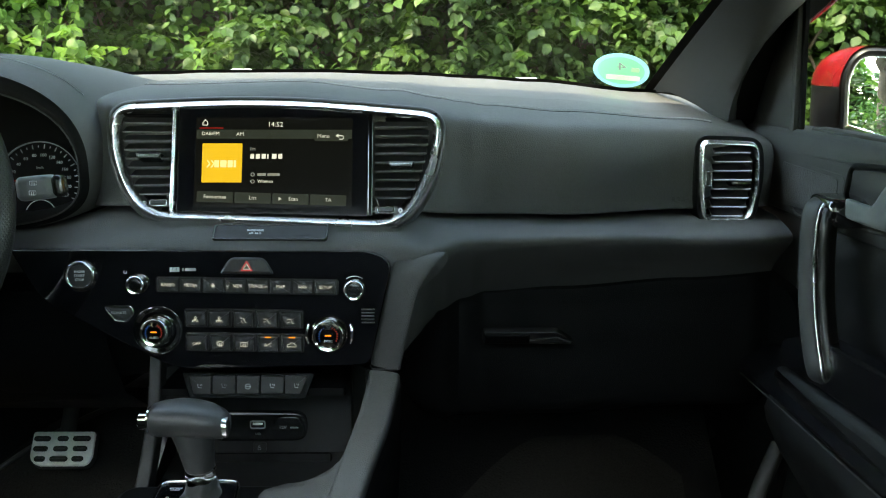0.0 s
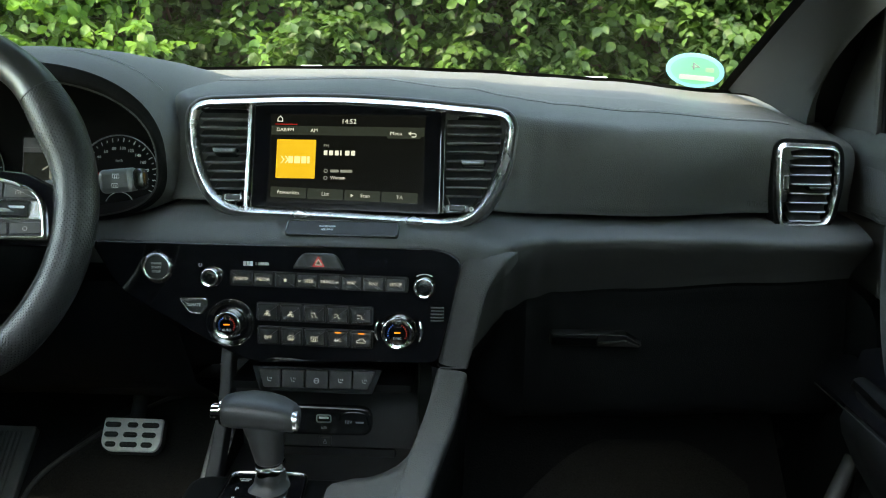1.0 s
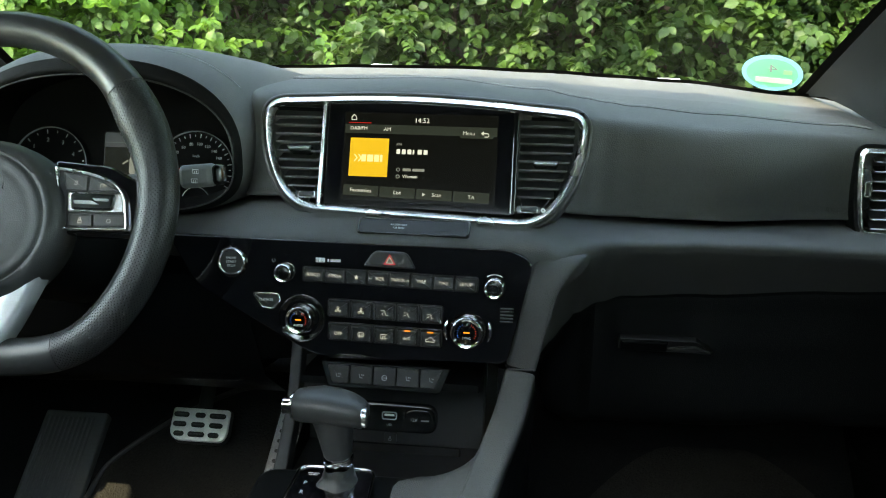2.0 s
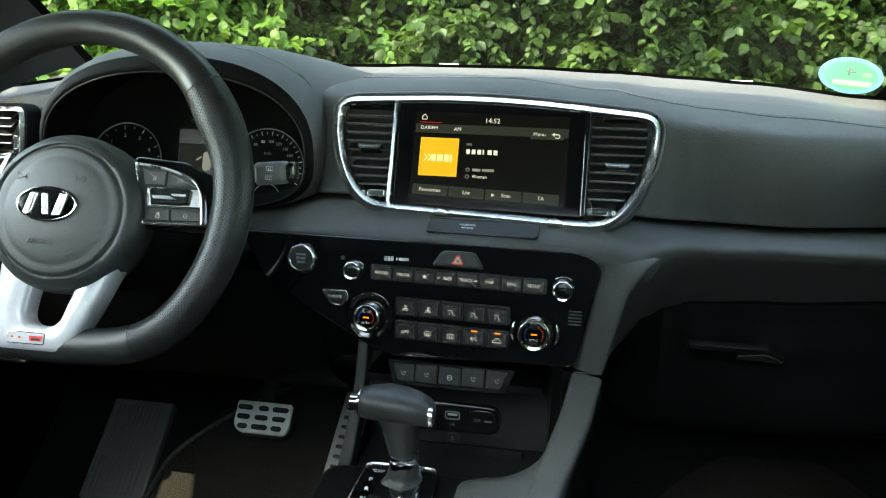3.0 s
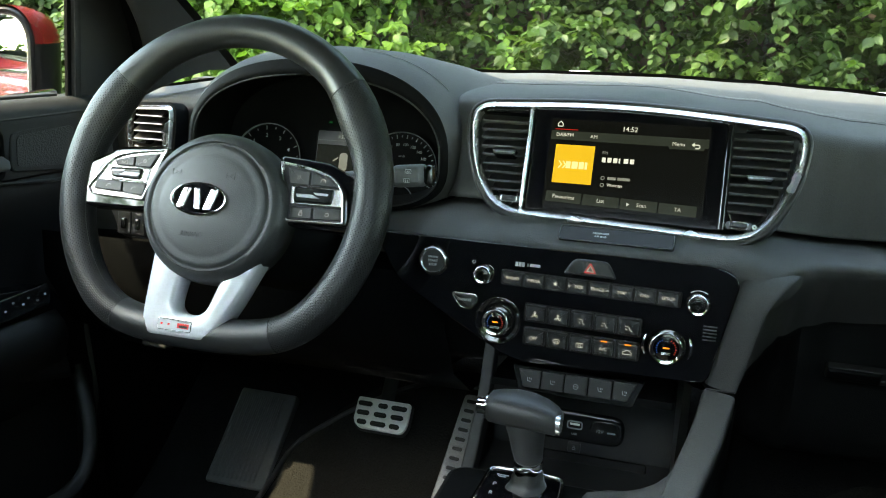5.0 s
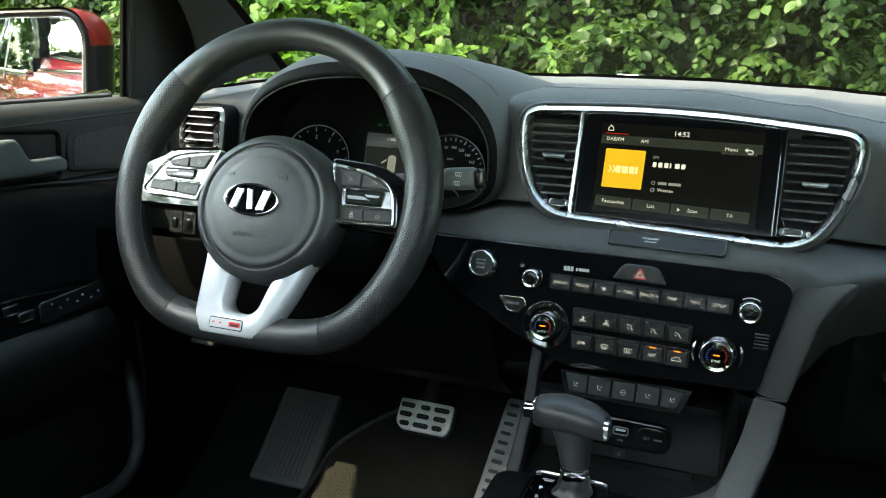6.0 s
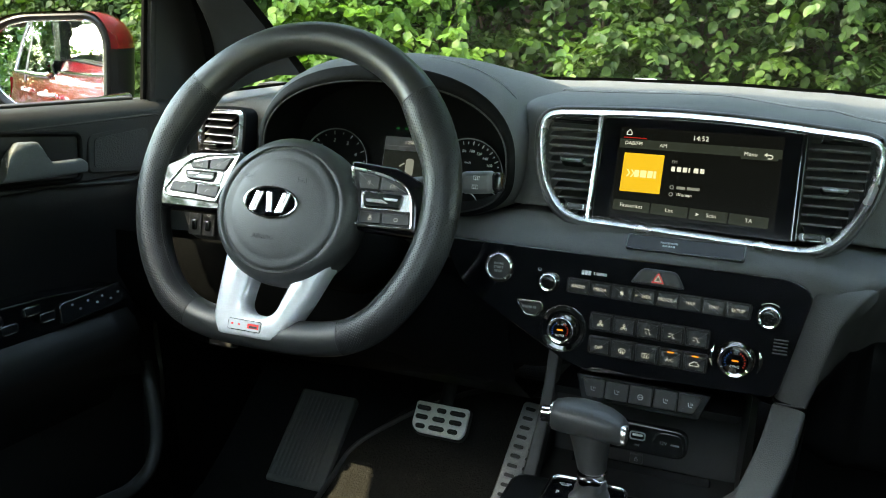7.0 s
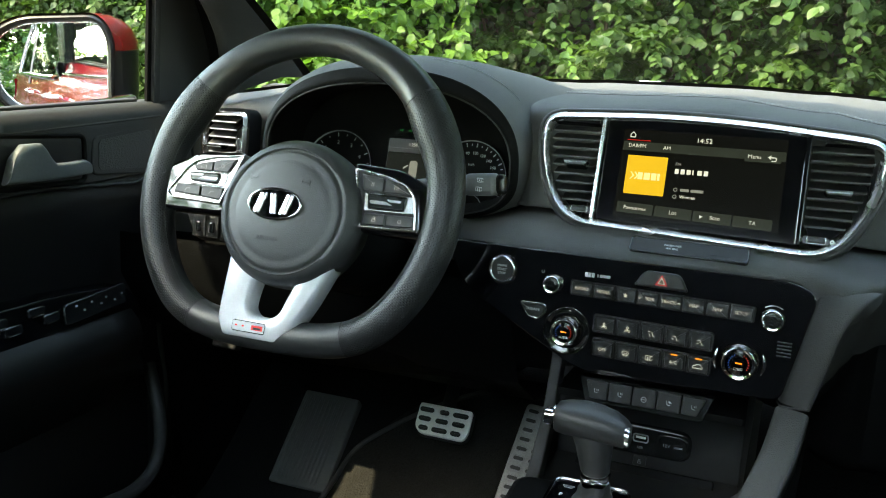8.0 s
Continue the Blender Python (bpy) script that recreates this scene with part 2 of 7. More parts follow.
def lathe(m, profile, n=32, bm=None, caps=True):
    """Turn a profile of (radius, height) round the frame's z."""
    rows = [[m @ Vector((r * math.cos(k * math.tau / n), r * math.sin(k * math.tau / n), z)) for k in range(n)] for r, z in profile]
    return grid(rows, True, False, caps, bm)


def panel(x, y, z, lean):
    """The frame of a surface that faces the rear: its x goes right, its y up along it, its z out of it; lean: degrees that its top goes forward."""
    return Matrix.Translation((x, y, z)) @ Matrix.Rotation(radians(90 - lean), 4, "X")


def at(m, u, v, w=0.0, turn=0.0):
    return m @ Matrix.Translation((u, v, w)) @ Matrix.Rotation(radians(turn), 4, "Z")


def words(m, text, size, material, parent, depth=0.0004, name="lettering", align="CENTER"):
    """Raised letters in the frame m, of that cap height."""
    c = bpy.data.curves.new(name, "FONT")
    c.body, c.size, c.extrude, c.align_x, c.align_y = text, size * 1.4, depth / 2, align, "CENTER"
    c.resolution_u = 2
    tmp = bpy.data.objects.new(name, c)
    me = bpy.data.meshes.new_from_object(tmp)
    bpy.data.objects.remove(tmp)
    bpy.data.curves.remove(c)
    me.transform(m @ Matrix.Translation((0, 0, depth / 2)))
    me.materials.clear()
    me.materials.append(material)
    ob = new(name, me)
    ob.parent = parent
    return ob


def bar(m, w, h, material, parent, name="mark", depth=0.0004):
    return part(name, slab(m, rrect(w, h, min(w, h) * 0.08, 2), 0, depth), material, parent, smooth=0)

# ---- the dashboard ----
BZ = panel(0.07, 0.915, 1.04, 24)
ST = panel(0.06, 0.836, 0.92, 11)
WH = panel(-0.315, 0.743, 1.022, 24)
CL = panel(-0.30, 0.985, 1.05, 20)

# for each x: windscreen edge, pad edge, seam, crest, face, crease, shelf, shelf front, band foot, lower face, lower edge, back
STATIONS = {
    -0.74: ((1.20, 1.060), (1.15, 1.045), (1.10, 1.042), (1.085, 1.036), (1.075, 1.02), (1.075, 0.955), (1.03, 0.945), (0.99, 0.925), (0.990, 0.88), (1.00, 0.80), (1.02, 0.70), (1.3, 0.66)),
    -0.58: ((1.29, 1.076), (1.2, 1.07), (1.11, 1.07), (1.075, 1.066), (1.066, 1.03), (1.062, 0.955), (1.01, 0.945), (0.96, 0.93), (0.99, 0.885), (0.97, 0.8), (1.0, 0.7), (1.3, 0.66)),
    -0.47: ((1.34, 1.083), (1.22, 1.084), (1.12, 1.088), (1.06, 1.085), (1.045, 1.03), (1.03, 0.965), (0.95, 0.96), (0.9, 0.945), (0.955, 0.905), (0.92, 0.8), (0.97, 0.72), (1.3, 0.66)),
    -0.17: ((1.375, 1.092), (1.22, 1.096), (1.13, 1.098), (1.03, 1.09), (1.02, 1.03), (0.99, 0.975), (0.92, 0.972), (0.862, 0.957), (0.905, 0.922), (0.925, 0.82), (0.96, 0.74), (1.3, 0.66)),
    -0.11: ((1.38, 1.094), (1.21, 1.098), (1.13, 1.102), (0.962, 1.104), (0.94, 1.06), (0.915, 0.992), (0.892, 0.984), (0.852, 0.962), (0.885, 0.925), (0.91, 0.83), (0.95, 0.78), (1.3, 0.7)),
    0.07: ((1.38, 1.095), (1.21, 1.100), (1.14, 1.105), (0.965, 1.110), (0.945, 1.07), (0.908, 0.992), (0.890, 0.984), (0.850, 0.962), (0.862, 0.90), (0.89, 0.84), (0.95, 0.82), (1.3, 0.75)),
    0.195: ((1.376, 1.092), (1.21, 1.095), (1.11, 1.097), (0.968, 1.098), (0.945, 1.05), (0.918, 0.986), (0.894, 0.980), (0.858, 0.960), (0.862, 0.836), (0.89, 0.828), (0.95, 0.78), (1.3, 0.70)),
    0.205: ((1.376, 1.092), (1.21, 1.095), (1.11, 1.097), (0.969, 1.096), (0.946, 1.05), (0.920, 0.985), (0.896, 0.979), (0.858, 0.959), (0.860, 0.842), (0.90, 0.835), (0.96, 0.76), (1.3, 0.70)),
    0.213: ((1.376, 1.092), (1.205, 1.094), (1.105, 1.096), (0.97, 1.095), (0.948, 1.048), (0.924, 0.984), (0.899, 0.978), (0.858, 0.958), (0.866, 0.845), (0.92, 0.81), (0.97, 0.74), (1.3, 0.69)),
    0.224: ((1.375, 1.091), (1.2, 1.092), (1.1, 1.094), (0.972, 1.092), (0.951, 1.045), (0.931, 0.982), (0.905, 0.976), (0.857, 0.95), (0.885, 0.85), (0.935, 0.81), (0.98, 0.72), (1.3, 0.68)),
    0.236: ((1.375, 1.091), (1.195, 1.09), (1.095, 1.092), (0.976, 1.089), (0.955, 1.043), (0.937, 0.98), (0.911, 0.974), (0.859, 0.947), (0.922, 0.853), (0.945, 0.815), (0.985, 0.71), (1.3, 0.67)),
    0.252: ((1.374, 1.09), (1.19, 1.088), (1.09, 1.09), (0.98, 1.086), (0.96, 1.04), (0.945, 0.977), (0.918, 0.972), (0.869, 0.955), (0.955, 0.858), (0.955, 0.82), (0.99, 0.7), (1.3, 0.66)),
    0.280: ((1.373, 1.088), (1.183, 1.086), (1.08, 1.087), (0.986, 1.081), (0.968, 1.036), (0.958, 0.973), (0.93, 0.968), (0.888, 0.956), (0.98, 0.864), (0.975, 0.83), (0.995, 0.7), (1.3, 0.66)),
    0.310: ((1.371, 1.087), (1.178, 1.084), (1.072, 1.084), (0.99, 1.077), (0.973, 1.034), (0.966, 0.971), (0.938, 0.965), (0.905, 0.953), (0.995, 0.868), (0.985, 0.82), (0.997, 0.7), (1.3, 0.66)),
    0.40: ((1.36, 1.083), (1.17, 1.081), (1.055, 1.079), (1.0, 1.068), (0.983, 1.03), (0.985, 0.965), (0.955, 0.961), (0.926, 0.95), (1.01, 0.869), (0.995, 0.8), (1.0, 0.7), (1.3, 0.66)),
    0.56: ((1.29, 1.075), (1.19, 1.063), (1.1, 1.063), (1.05, 1.058), (1.04, 1.03), (1.04, 0.957), (1.0, 0.951), (0.958, 0.941), (1.025, 0.875), (1.015, 0.8), (1.02, 0.7), (1.3, 0.66)),
    0.74: ((1.2, 1.05), (1.15, 1.032), (1.1, 1.028), (1.085, 1.022), (1.075, 1.01), (1.075, 0.955), (1.03, 0.949), (0.99, 0.936), (1.035, 0.884), (1.02, 0.8), (1.03, 0.7), (1.3, 0.66)),
}
SLICES = sorted(STATIONS)


def dash_point(x, k):
    """Point k of the dashboard's outline at x, smoothly between the stations; k may lie between two points."""
    def one(x, k):
        i = max(0, min(len(SLICES) - 2, sum(1 for q in SLICES if q <= x) - 1))
        t = max(0, min(1, (x - SLICES[i]) / (SLICES[i + 1] - SLICES[i])))
        t = t * t * (3 - 2 * t)
        a, b = STATIONS[SLICES[i]][k], STATIONS[SLICES[i + 1]][k]
        return Vector((x, a[0] + (b[0] - a[0]) * t, a[1] + (b[1] - a[1]) * t))
    k0 = min(int(k), 10)
    f = k - k0
    p0, p1, p2, p3 = one(x, max(k0 - 1, 0)), one(x, k0), one(x, k0 + 1), one(x, min(k0 + 2, 11))
    s = 0.38
    m1, m2 = (p2 - p0) * s, (p3 - p1) * s
    d = (p2 - p1).length
    for v in (m1, m2):
        if v.length > d:
            v *= d / v.length
    h = f * f * (3 - 2 * f)
    return p1 * (1 - h) + p2 * h + m1 * (f * (1 - f) ** 2) - m2 * (f * f * (1 - f))


def dash_band(k0, k1, x0=-0.735, x1=0.672, nx=200, per=6, first=(), last=()):
    """A stretch of the dashboard's skin; first and last: steps by which its edges tuck in."""
    xs = [x0 + (x1 - x0) * i / nx for i in range(nx + 1)]
    ks = [k0 + (k1 - k0) * i / round((k1 - k0) * per) for i in range(round((k1 - k0) * per) + 1)]
    rows = []
    for x in xs:
        row = [dash_point(x, k) for k in ks]
        rows.append([row[0] + Vector((0, *d)) for d in first] + row + [row[-1] + Vector((0, *d)) for d in last])
    ends = [[p + Vector((0, 0.06, 0)) for p in rows[0]]] + rows + [[p + Vector((0, 0.06, 0)) for p in rows[-1]]]
    return grid(ends)


dashboard = thing("dashboard", "black soft-touch dashboard with stitched top pad and sunlit front strip", "dashboard")
part("defroster_panel", dash_band(0, 1), DUSTY, dashboard, "dusty grey strip below the windscreen")
part("top_pad", dash_band(1, 4.84, per=8, first=((0.02, -0.012),), last=((-0.002, -0.0025), (-0.001, -0.0050), (0.004, -0.0065), (0.060, -0.007))), SOFT, dashboard, "padded black top with a grained skin", smooth=80)
part("middle_shelf", dash_band(5.30, 8, first=((0.085, 0.030), (0.085, -0.0035), (0.040, -0.0035), (0.015, -0.0015))), SOFT, dashboard, smooth=80)
# below the shelf the skin's shade is put into a darker colour
part("lower_panel", dash_band(8, 11), SHADEDHARD, dashboard, "hard plastic lower dashboard, colour darkened for shade", smooth=80)

# stitched seam along the pad
def seam_line(parent, name, x0, x1, k, n, material, lift=0.0014):
    pts = [dash_point(x0 + (x1 - x0) * i / n, k) + Vector((0, 0, lift)) for i in range(n + 1)]
    bm = bmesh.new()
    for i in range(n):
        a, b = pts[i], pts[i + 1]
        tube([a.lerp(b, 0.12), a.lerp(b, 0.5) + Vector((0, 0, 0.0005)), a.lerp(b, 0.88)], 0.0006, 5, bm=bm)
    part(name, bm, material, parent, "pale grey stitching")


seam_line(dashboard, "stitching", -0.13, 0.60, 2.0, 150, THREAD)
groove = tube([dash_point(-0.13 + 0.73 * i / 80, 2.08) + Vector((0, 0, -0.0003)) for i in range(81)], 0.0012, 6)
part("seam_groove", groove, DARKPRINT, dashboard)
words(Matrix.Translation(dash_point(0.548, 4.75) + Vector((0, -0.001, 0))) @ Matrix.Rotation(radians(88), 4, "X"), "AIRBAG", 0.007, SATIN, dashboard, name="airbag_lettering")

# the stack's grey wing and the joint below it
def rail(points, widths, heights, n=10, bm=None):
    """A bar with a rounded back along points, of the widths and heights given."""
    rows = []
    pts = [Vector(p) for p in points]
    for i, p in enumerate(pts):
        d = (pts[min(i + 1, len(pts) - 1)] - pts[max(i - 1, 0)]).normalized()
        side = Vector((1, 0, 0))
        side = (side - d * side.dot(d)).normalized()
        up = side.cross(d).normalized()
        if up.y > 0:
            up = -up
        w, h = widths[i], heights[i]
        row = []
        for k in range(n + 1):
            a = math.pi * k / n
            c, s = math.cos(a), math.sin(a)
            row.append(p + side * (w / 2) * math.copysign(abs(c) ** 0.45, c) + up * h * (abs(s) ** 0.45 - 1))
        row += [p + side * (-w / 2) - up * h * 3.5, p + side * (w / 2) - up * h * 3.5]
        rows.append(row)
    return grid(rows, True, False, True, bm)


def glide(points, n):
    """A smooth line through points (Catmull-Rom), n steps for each stretch."""
    p = [Vector(q) for q in points]
    p = [p[0] * 2 - p[1]] + p + [p[-1] * 2 - p[-2]]
    out = []
    for i in range(1, len(p) - 2):
        for k in range(n):
            t = k / n
            out.append(0.5 * (2 * p[i] + (p[i + 1] - p[i - 1]) * t + (2 * p[i - 1] - 5 * p[i] + 4 * p[i + 1] - p[i + 2]) * t * t + (3 * p[i] - p[i - 1] - 3 * p[i + 1] + p[i + 2]) * t ** 3))
    return out + [p[-2]]


def ease(values, n):
    return [v.x for v in glide([(q, 0, 0) for q in values], n)]


wing = glide([(0.2320, 0.880, 0.960), (0.2240, 0.858, 0.9515), (0.2145, 0.8440, 0.930), (0.2060, 0.8390, 0.895), (0.1935, 0.8370, 0.8375)], 8)
part("stack_wing", rail(wing, ease([0.058, 0.043, 0.035, 0.0335, 0.0320], 8), ease([0.004, 0.007, 0.011, 0.0115, 0.012], 8), 14), SOFT, dashboard, "padded wing beside the radio panel", smooth=80)
glovebox = thing("glovebox", "closed dark plastic glovebox lid with recessed latch", "glovebox")
def skin(x0, x1, k0, k1, lift, nx=30, nk=14, bm=None):
    """A lid that follows the dashboard's skin, lift metres proud of it."""
    bm = bm or bmesh.new()
    rows = []
    for i in range(nx + 1):
        x = x0 + (x1 - x0) * i / nx
        row = []
        for j in range(nk + 1):
            k = k0 + (k1 - k0) * j / nk
            p = dash_point(x, k)
            q = dash_point(x, k + 0.05) - dash_point(x, k - 0.05)
            nrm = Vector((0, q.z, -q.y)).normalized()
            if nrm.y > 0:
                nrm = -nrm
            edge = i in (0, nx) or j in (0, nk)
            row.append(p + nrm * (0 if edge else lift))
        rows.append(row)
    return grid(rows, bm=bm)


part("lid", skin(0.275, 0.665, 8.06, 9.9, 0.004), SHADEDHARD, glovebox, smooth=60)
latch = panel(0.352, 0.962, 0.822, -28)
part("latch_recess", slab(latch, soft_poly([(-0.048, 0.011), (0.040, 0.011), (0.062, -0.008), (-0.048, -0.008)], 0.003), -0.004, 0.004, 0.001), DARKPRINT, glovebox)
part("latch", slab(latch, soft_poly([(-0.046, 0.010), (0.008, 0.010), (0.008, -0.006), (-0.046, -0.006)], 0.002), 0, 0.008, 0.002), SHADEDHARD, glovebox)
part("latch_edge", slab(latch, soft_poly([(0.004, -0.002), (0.040, 0.004), (0.060, -0.0075), (0.0, -0.0075)], 0.003), 0, 0.006, 0.0015), SATIN, glovebox, "paler latch edge")

# ---- centre screen and vents ----
OUTER = evenly(soft_poly([(-0.175, 0.066), (0.0, 0.074), (0.186, 0.058), (0.179, -0.008), (0.143, -0.0705), (0.0, -0.0645), (-0.136, -0.0600), (-0.168, -0.002)], [0.024, 0.16, 0.022, 0.05, 0.035, 0.12, 0.035, 0.06], 8))
infotainment = thing("infotainment_unit", "touchscreen between two air vents in a satin chrome frame", "car screen")
INNER = inset(OUTER, 0.0095)
part("lip", ring_frame(BZ, inset(OUTER, -0.0045), inset(OUTER, 0.001), -0.030, 0.000, 0.0025), SATIN, infotainment, "thin black lip")
part("chrome_frame", lean_ring(BZ, OUTER, INNER, -0.0015, 0.0075), CHROME, infotainment, "satin chrome frame with rounded corners")
part("backing", slab(BZ, inset(OUTER, 0.003), -0.040, -0.034), DARKPRINT, infotainment)


def between(outline, v):
    """The left and right ends of an outline at height v."""
    xs = []
    for i in range(len(outline)):
        (x0, y0), (x1, y1) = outline[i - 1], outline[i]
        if (y0 - v) * (y1 - v) <= 0 and y0 != y1:
            xs.append(x0 + (x1 - x0) * (v - y0) / (y1 - y0))
    return min(xs), max(xs)


def vent_slats(m, outline, lo, hi, n, u0, u1, parent, tilt=33.0, depth=0.017):
    """Slats that end at the outline or at u0 and u1."""
    for i in range(n):
        v = hi - (hi - lo) * (i + 0.5) / n
        a, b = between(outline, v)
        a, b = max(a + 0.004, u0), min(b - 0.004, u1)
        f = m @ Matrix.Translation(((a + b) / 2, v, -0.006)) @ Matrix.Rotation(radians(tilt), 4, "X")
        bm = slab(f @ Matrix.Rotation(radians(90), 4, "X"), rrect(b - a, depth, 0.001, 1), -0.0013, 0.0013, 0.0009, steps=1)
        blade = part("slat", bm, SLAT, parent)
        half = (b - a) / 2 - 0.0012
        # bead in the paler colour draws the edge highlight
        part("slat_glint", tube([f @ Vector((u, 0.0004, depth / 2 - 0.0004)) for u in (-half, 0, half)], 0.0011, 6), SLATGLINT, blade, "pale bead painting the glint on the front edge")


def vent_lever(m, u, v, parent):
    f = at(m, u, v, 0.004)
    lever = part("lever", slab(f, soft_poly([(-0.014, 0.003), (0.014, 0.003), (0.011, -0.004), (-0.011, -0.004)], 0.002), -0.012, 0.005, 0.0015), GLOSSPLASTIC, parent)
    part("lever_edge", slab(f, rrect(0.024, 0.0015, 0.0005, 1), 0.004, 0.0056), CHROME, lever)


def vent_wheel(m, u, v, parent, tall=False):
    f = at(m, u, v, 0, 90 if tall else 0)
    part("wheel_slot", slab(f, rrect(0.026, 0.0085, 0.003), -0.004, 0.001, 0.0008), GLOSSPLASTIC, parent)
    knob = part("thumb_wheel", slab(f, rrect(0.017, 0.0060, 0.002), -0.003, 0.0032, 0.0018), SATIN, parent)
    part("rim", ring_frame(f, rrect(0.0185, 0.0072, 0.0022), rrect(0.0172, 0.0059, 0.0018), 0.0, 0.0030, 0.0003), CHROME, knob)
    for s in (-1, 1):
        part("vent_mark", ring_frame(at(f, s * 0.0150, 0), ellipse(0.0023, 0.0023, 14), ellipse(0.0017 if s < 0 else 0.0008, 0.0017 if s < 0 else 0.0008, 14), 0, 0.0014, 0.0002), PRINT, parent)


for lo, hi, u0, u1, lev, whl in ((-0.033, 0.054, -0.170, -0.1065, (-0.128, 0.008), (-0.1172, -0.0421)), (-0.037, 0.050, 0.1115, 0.180, (0.140, -0.001), (0.1242, -0.0498))):
    vent = part("vent", slab(BZ, soft_poly([(max(between(INNER, lo)[0], u0), lo), (min(between(INNER, lo)[1], u1), lo), (min(between(INNER, hi)[1], u1), hi), (max(between(INNER, hi)[0], u0), hi)], 0.004), -0.034, -0.026), DARKPRINT, infotainment)
    vent_slats(BZ, INNER, lo, hi, 9, u0, u1, vent)
    bm = bmesh.new()
    for k in range(5):
        slab(at(BZ, u0 + (u1 - u0) * (k + 0.6) / 5.4, (lo + hi) / 2, -0.022), rrect(0.0016, (hi - lo) * 0.86, 0.0004, 1), -0.004, 0.004, bm=bm)
    part("vane", bm, DARKPRINT, vent)
    vent_lever(BZ, *lev, vent)
    a, b = between(INNER, lo - 0.012)
    a, b = max(a, u0), min(b, u1)
    part("vent_foot", slab(BZ, soft_poly([(max(between(INNER, lo - 0.004)[0], u0) + 0.001, lo), (min(between(INNER, lo - 0.004)[1], u1) - 0.001, lo), (b - 0.008, lo - 0.0175), (a + 0.008, lo - 0.0175)], 0.002), -0.02, 0.0, 0.001), PIANO, infotainment)
    vent_wheel(BZ, *whl, vent)
    part("vent_top", slab(BZ, soft_poly([(u0 + 0.010, hi + 0.0005), (u1 - 0.001, hi + 0.0005), (u1 - 0.001, hi + 0.008), (u0 + 0.030, hi + 0.006)], 0.002), -0.02, 0.0, 0.001), PIANO, infotainment)

part("divider", slab(BZ, soft_poly([(-0.1045, 0.060), (-0.1008, 0.060), (-0.1008, -0.0525), (-0.1045, -0.0525)], 0.001), -0.012, 0.006, 0.0015), CHROME, infotainment, "upright chrome strip beside the screen")
part("screen_edge", slab(BZ, soft_poly([(0.1045, 0.056), (0.1095, 0.056), (0.1095, -0.056), (0.1045, -0.056)], 0.001), -0.012, 0.003, 0.001), PIANO, infotainment)
screen = part("screen", slab(BZ, soft_poly([(-0.0980, 0.0615), (0.0, 0.0645), (0.1045, 0.0585), (0.1045, -0.0570), (0.0, -0.0545), (-0.0980, -0.0515)], [0.002, 0.06, 0.002, 0.002, 0.06, 0.002]), -0.01, 0.0022, 0.0008), PIANO, infotainment, "black glass screen, switched on")

UI_WHITE = glow("screen_white", (0.80, 0.83, 0.83), 0.75)
UI_GREY = glow("screen_grey", (0.35, 0.37, 0.37), 0.5)
UI_TAB = glow("screen_tab", (0.034, 0.042, 0.038), 0.6)
UI_YELLOW = glow("screen_yellow", (0.80, 0.50, 0.045), 0.80)
UI_PALE = glow("screen_pale_yellow", (0.95, 0.86, 0.45), 0.8)
UI_RED = glow("screen_red", (0.45, 0.02, 0.02), 0.6)
UI_BACK = glow("screen_black", (0.008, 0.009, 0.009), 0.5)
UI = at(BZ, 0, 0, 0.0023)
part("display", slab(at(UI, 0.004, 0.002), rrect(0.168, 0.098, 0.001, 1), 0, 0.0001), UI_BACK, screen, smooth=0)
UI = at(BZ, 0, 0, 0.0026)
part("cover_art", slab(at(UI, -0.0510, 0.001), rrect(0.0425, 0.0425, 0.0004, 1), 0, 0.0002), UI_YELLOW, screen, "bright yellow square picture", smooth=0)
for i in range(2):
    part("art_chevron", slab(at(UI, -0.0655 + i * 0.0045, 0.0, 0.0003), [(-0.002, 0.004), (-0.0005, 0.004), (0.0025, 0.0), (-0.0005, -0.004), (-0.002, -0.004), (0.0008, 0.0)], 0, 0.0002), UI_PALE, screen, smooth=0)
for i, w in enumerate((0.0050, 0.0066, 0.0054, 0.0026)):
    bar(at(UI, (-0.0565, -0.0494, -0.0422, -0.0372)[i], 0.0, 0.0003), w, 0.0078, UI_PALE, screen, "art_block", 0.0002)
words(at(UI, 0.005, 0.0430), "14:52", 0.0054, UI_WHITE, screen, 0.0002, "clock_digits")
bar(at(UI, 0.004, 0.0325, -0.0001), 0.166, 0.0100, UI_TAB, screen, "menu_strip", 0.0001)
words(at(UI, -0.0640, 0.0330), "DAB/FM", 0.0039, UI_WHITE, screen, 0.0002, "tab_lettering")
words(at(UI, -0.0325, 0.0325), "AM", 0.0040, UI_WHITE, screen, 0.0002, "tab_lettering")
bar(at(UI, -0.0630, 0.0392), 0.025, 0.0009, UI_RED, screen, "red_line", 0.0002)
part("home_sign", ring_frame(at(UI, -0.0700, 0.0450), [(-0.003, -0.003), (0.003, -0.003), (0.003, 0.0005), (0.0, 0.0038), (-0.003, 0.0005)], [(-0.0021, -0.0021), (0.0021, -0.0021), (0.0021, 0.0003), (0.0, 0.0026), (-0.0021, 0.0003)], 0, 0.0003, 0.0001), UI_WHITE, screen, smooth=0)
bar(at(UI, 0.0650, 0.0303), 0.036, 0.0105, UI_TAB, screen, "menu_key", 0.00015)
words(at(UI, 0.0565, 0.0304), "Menu", 0.0042, UI_WHITE, screen, 0.0003, "tab_lettering")
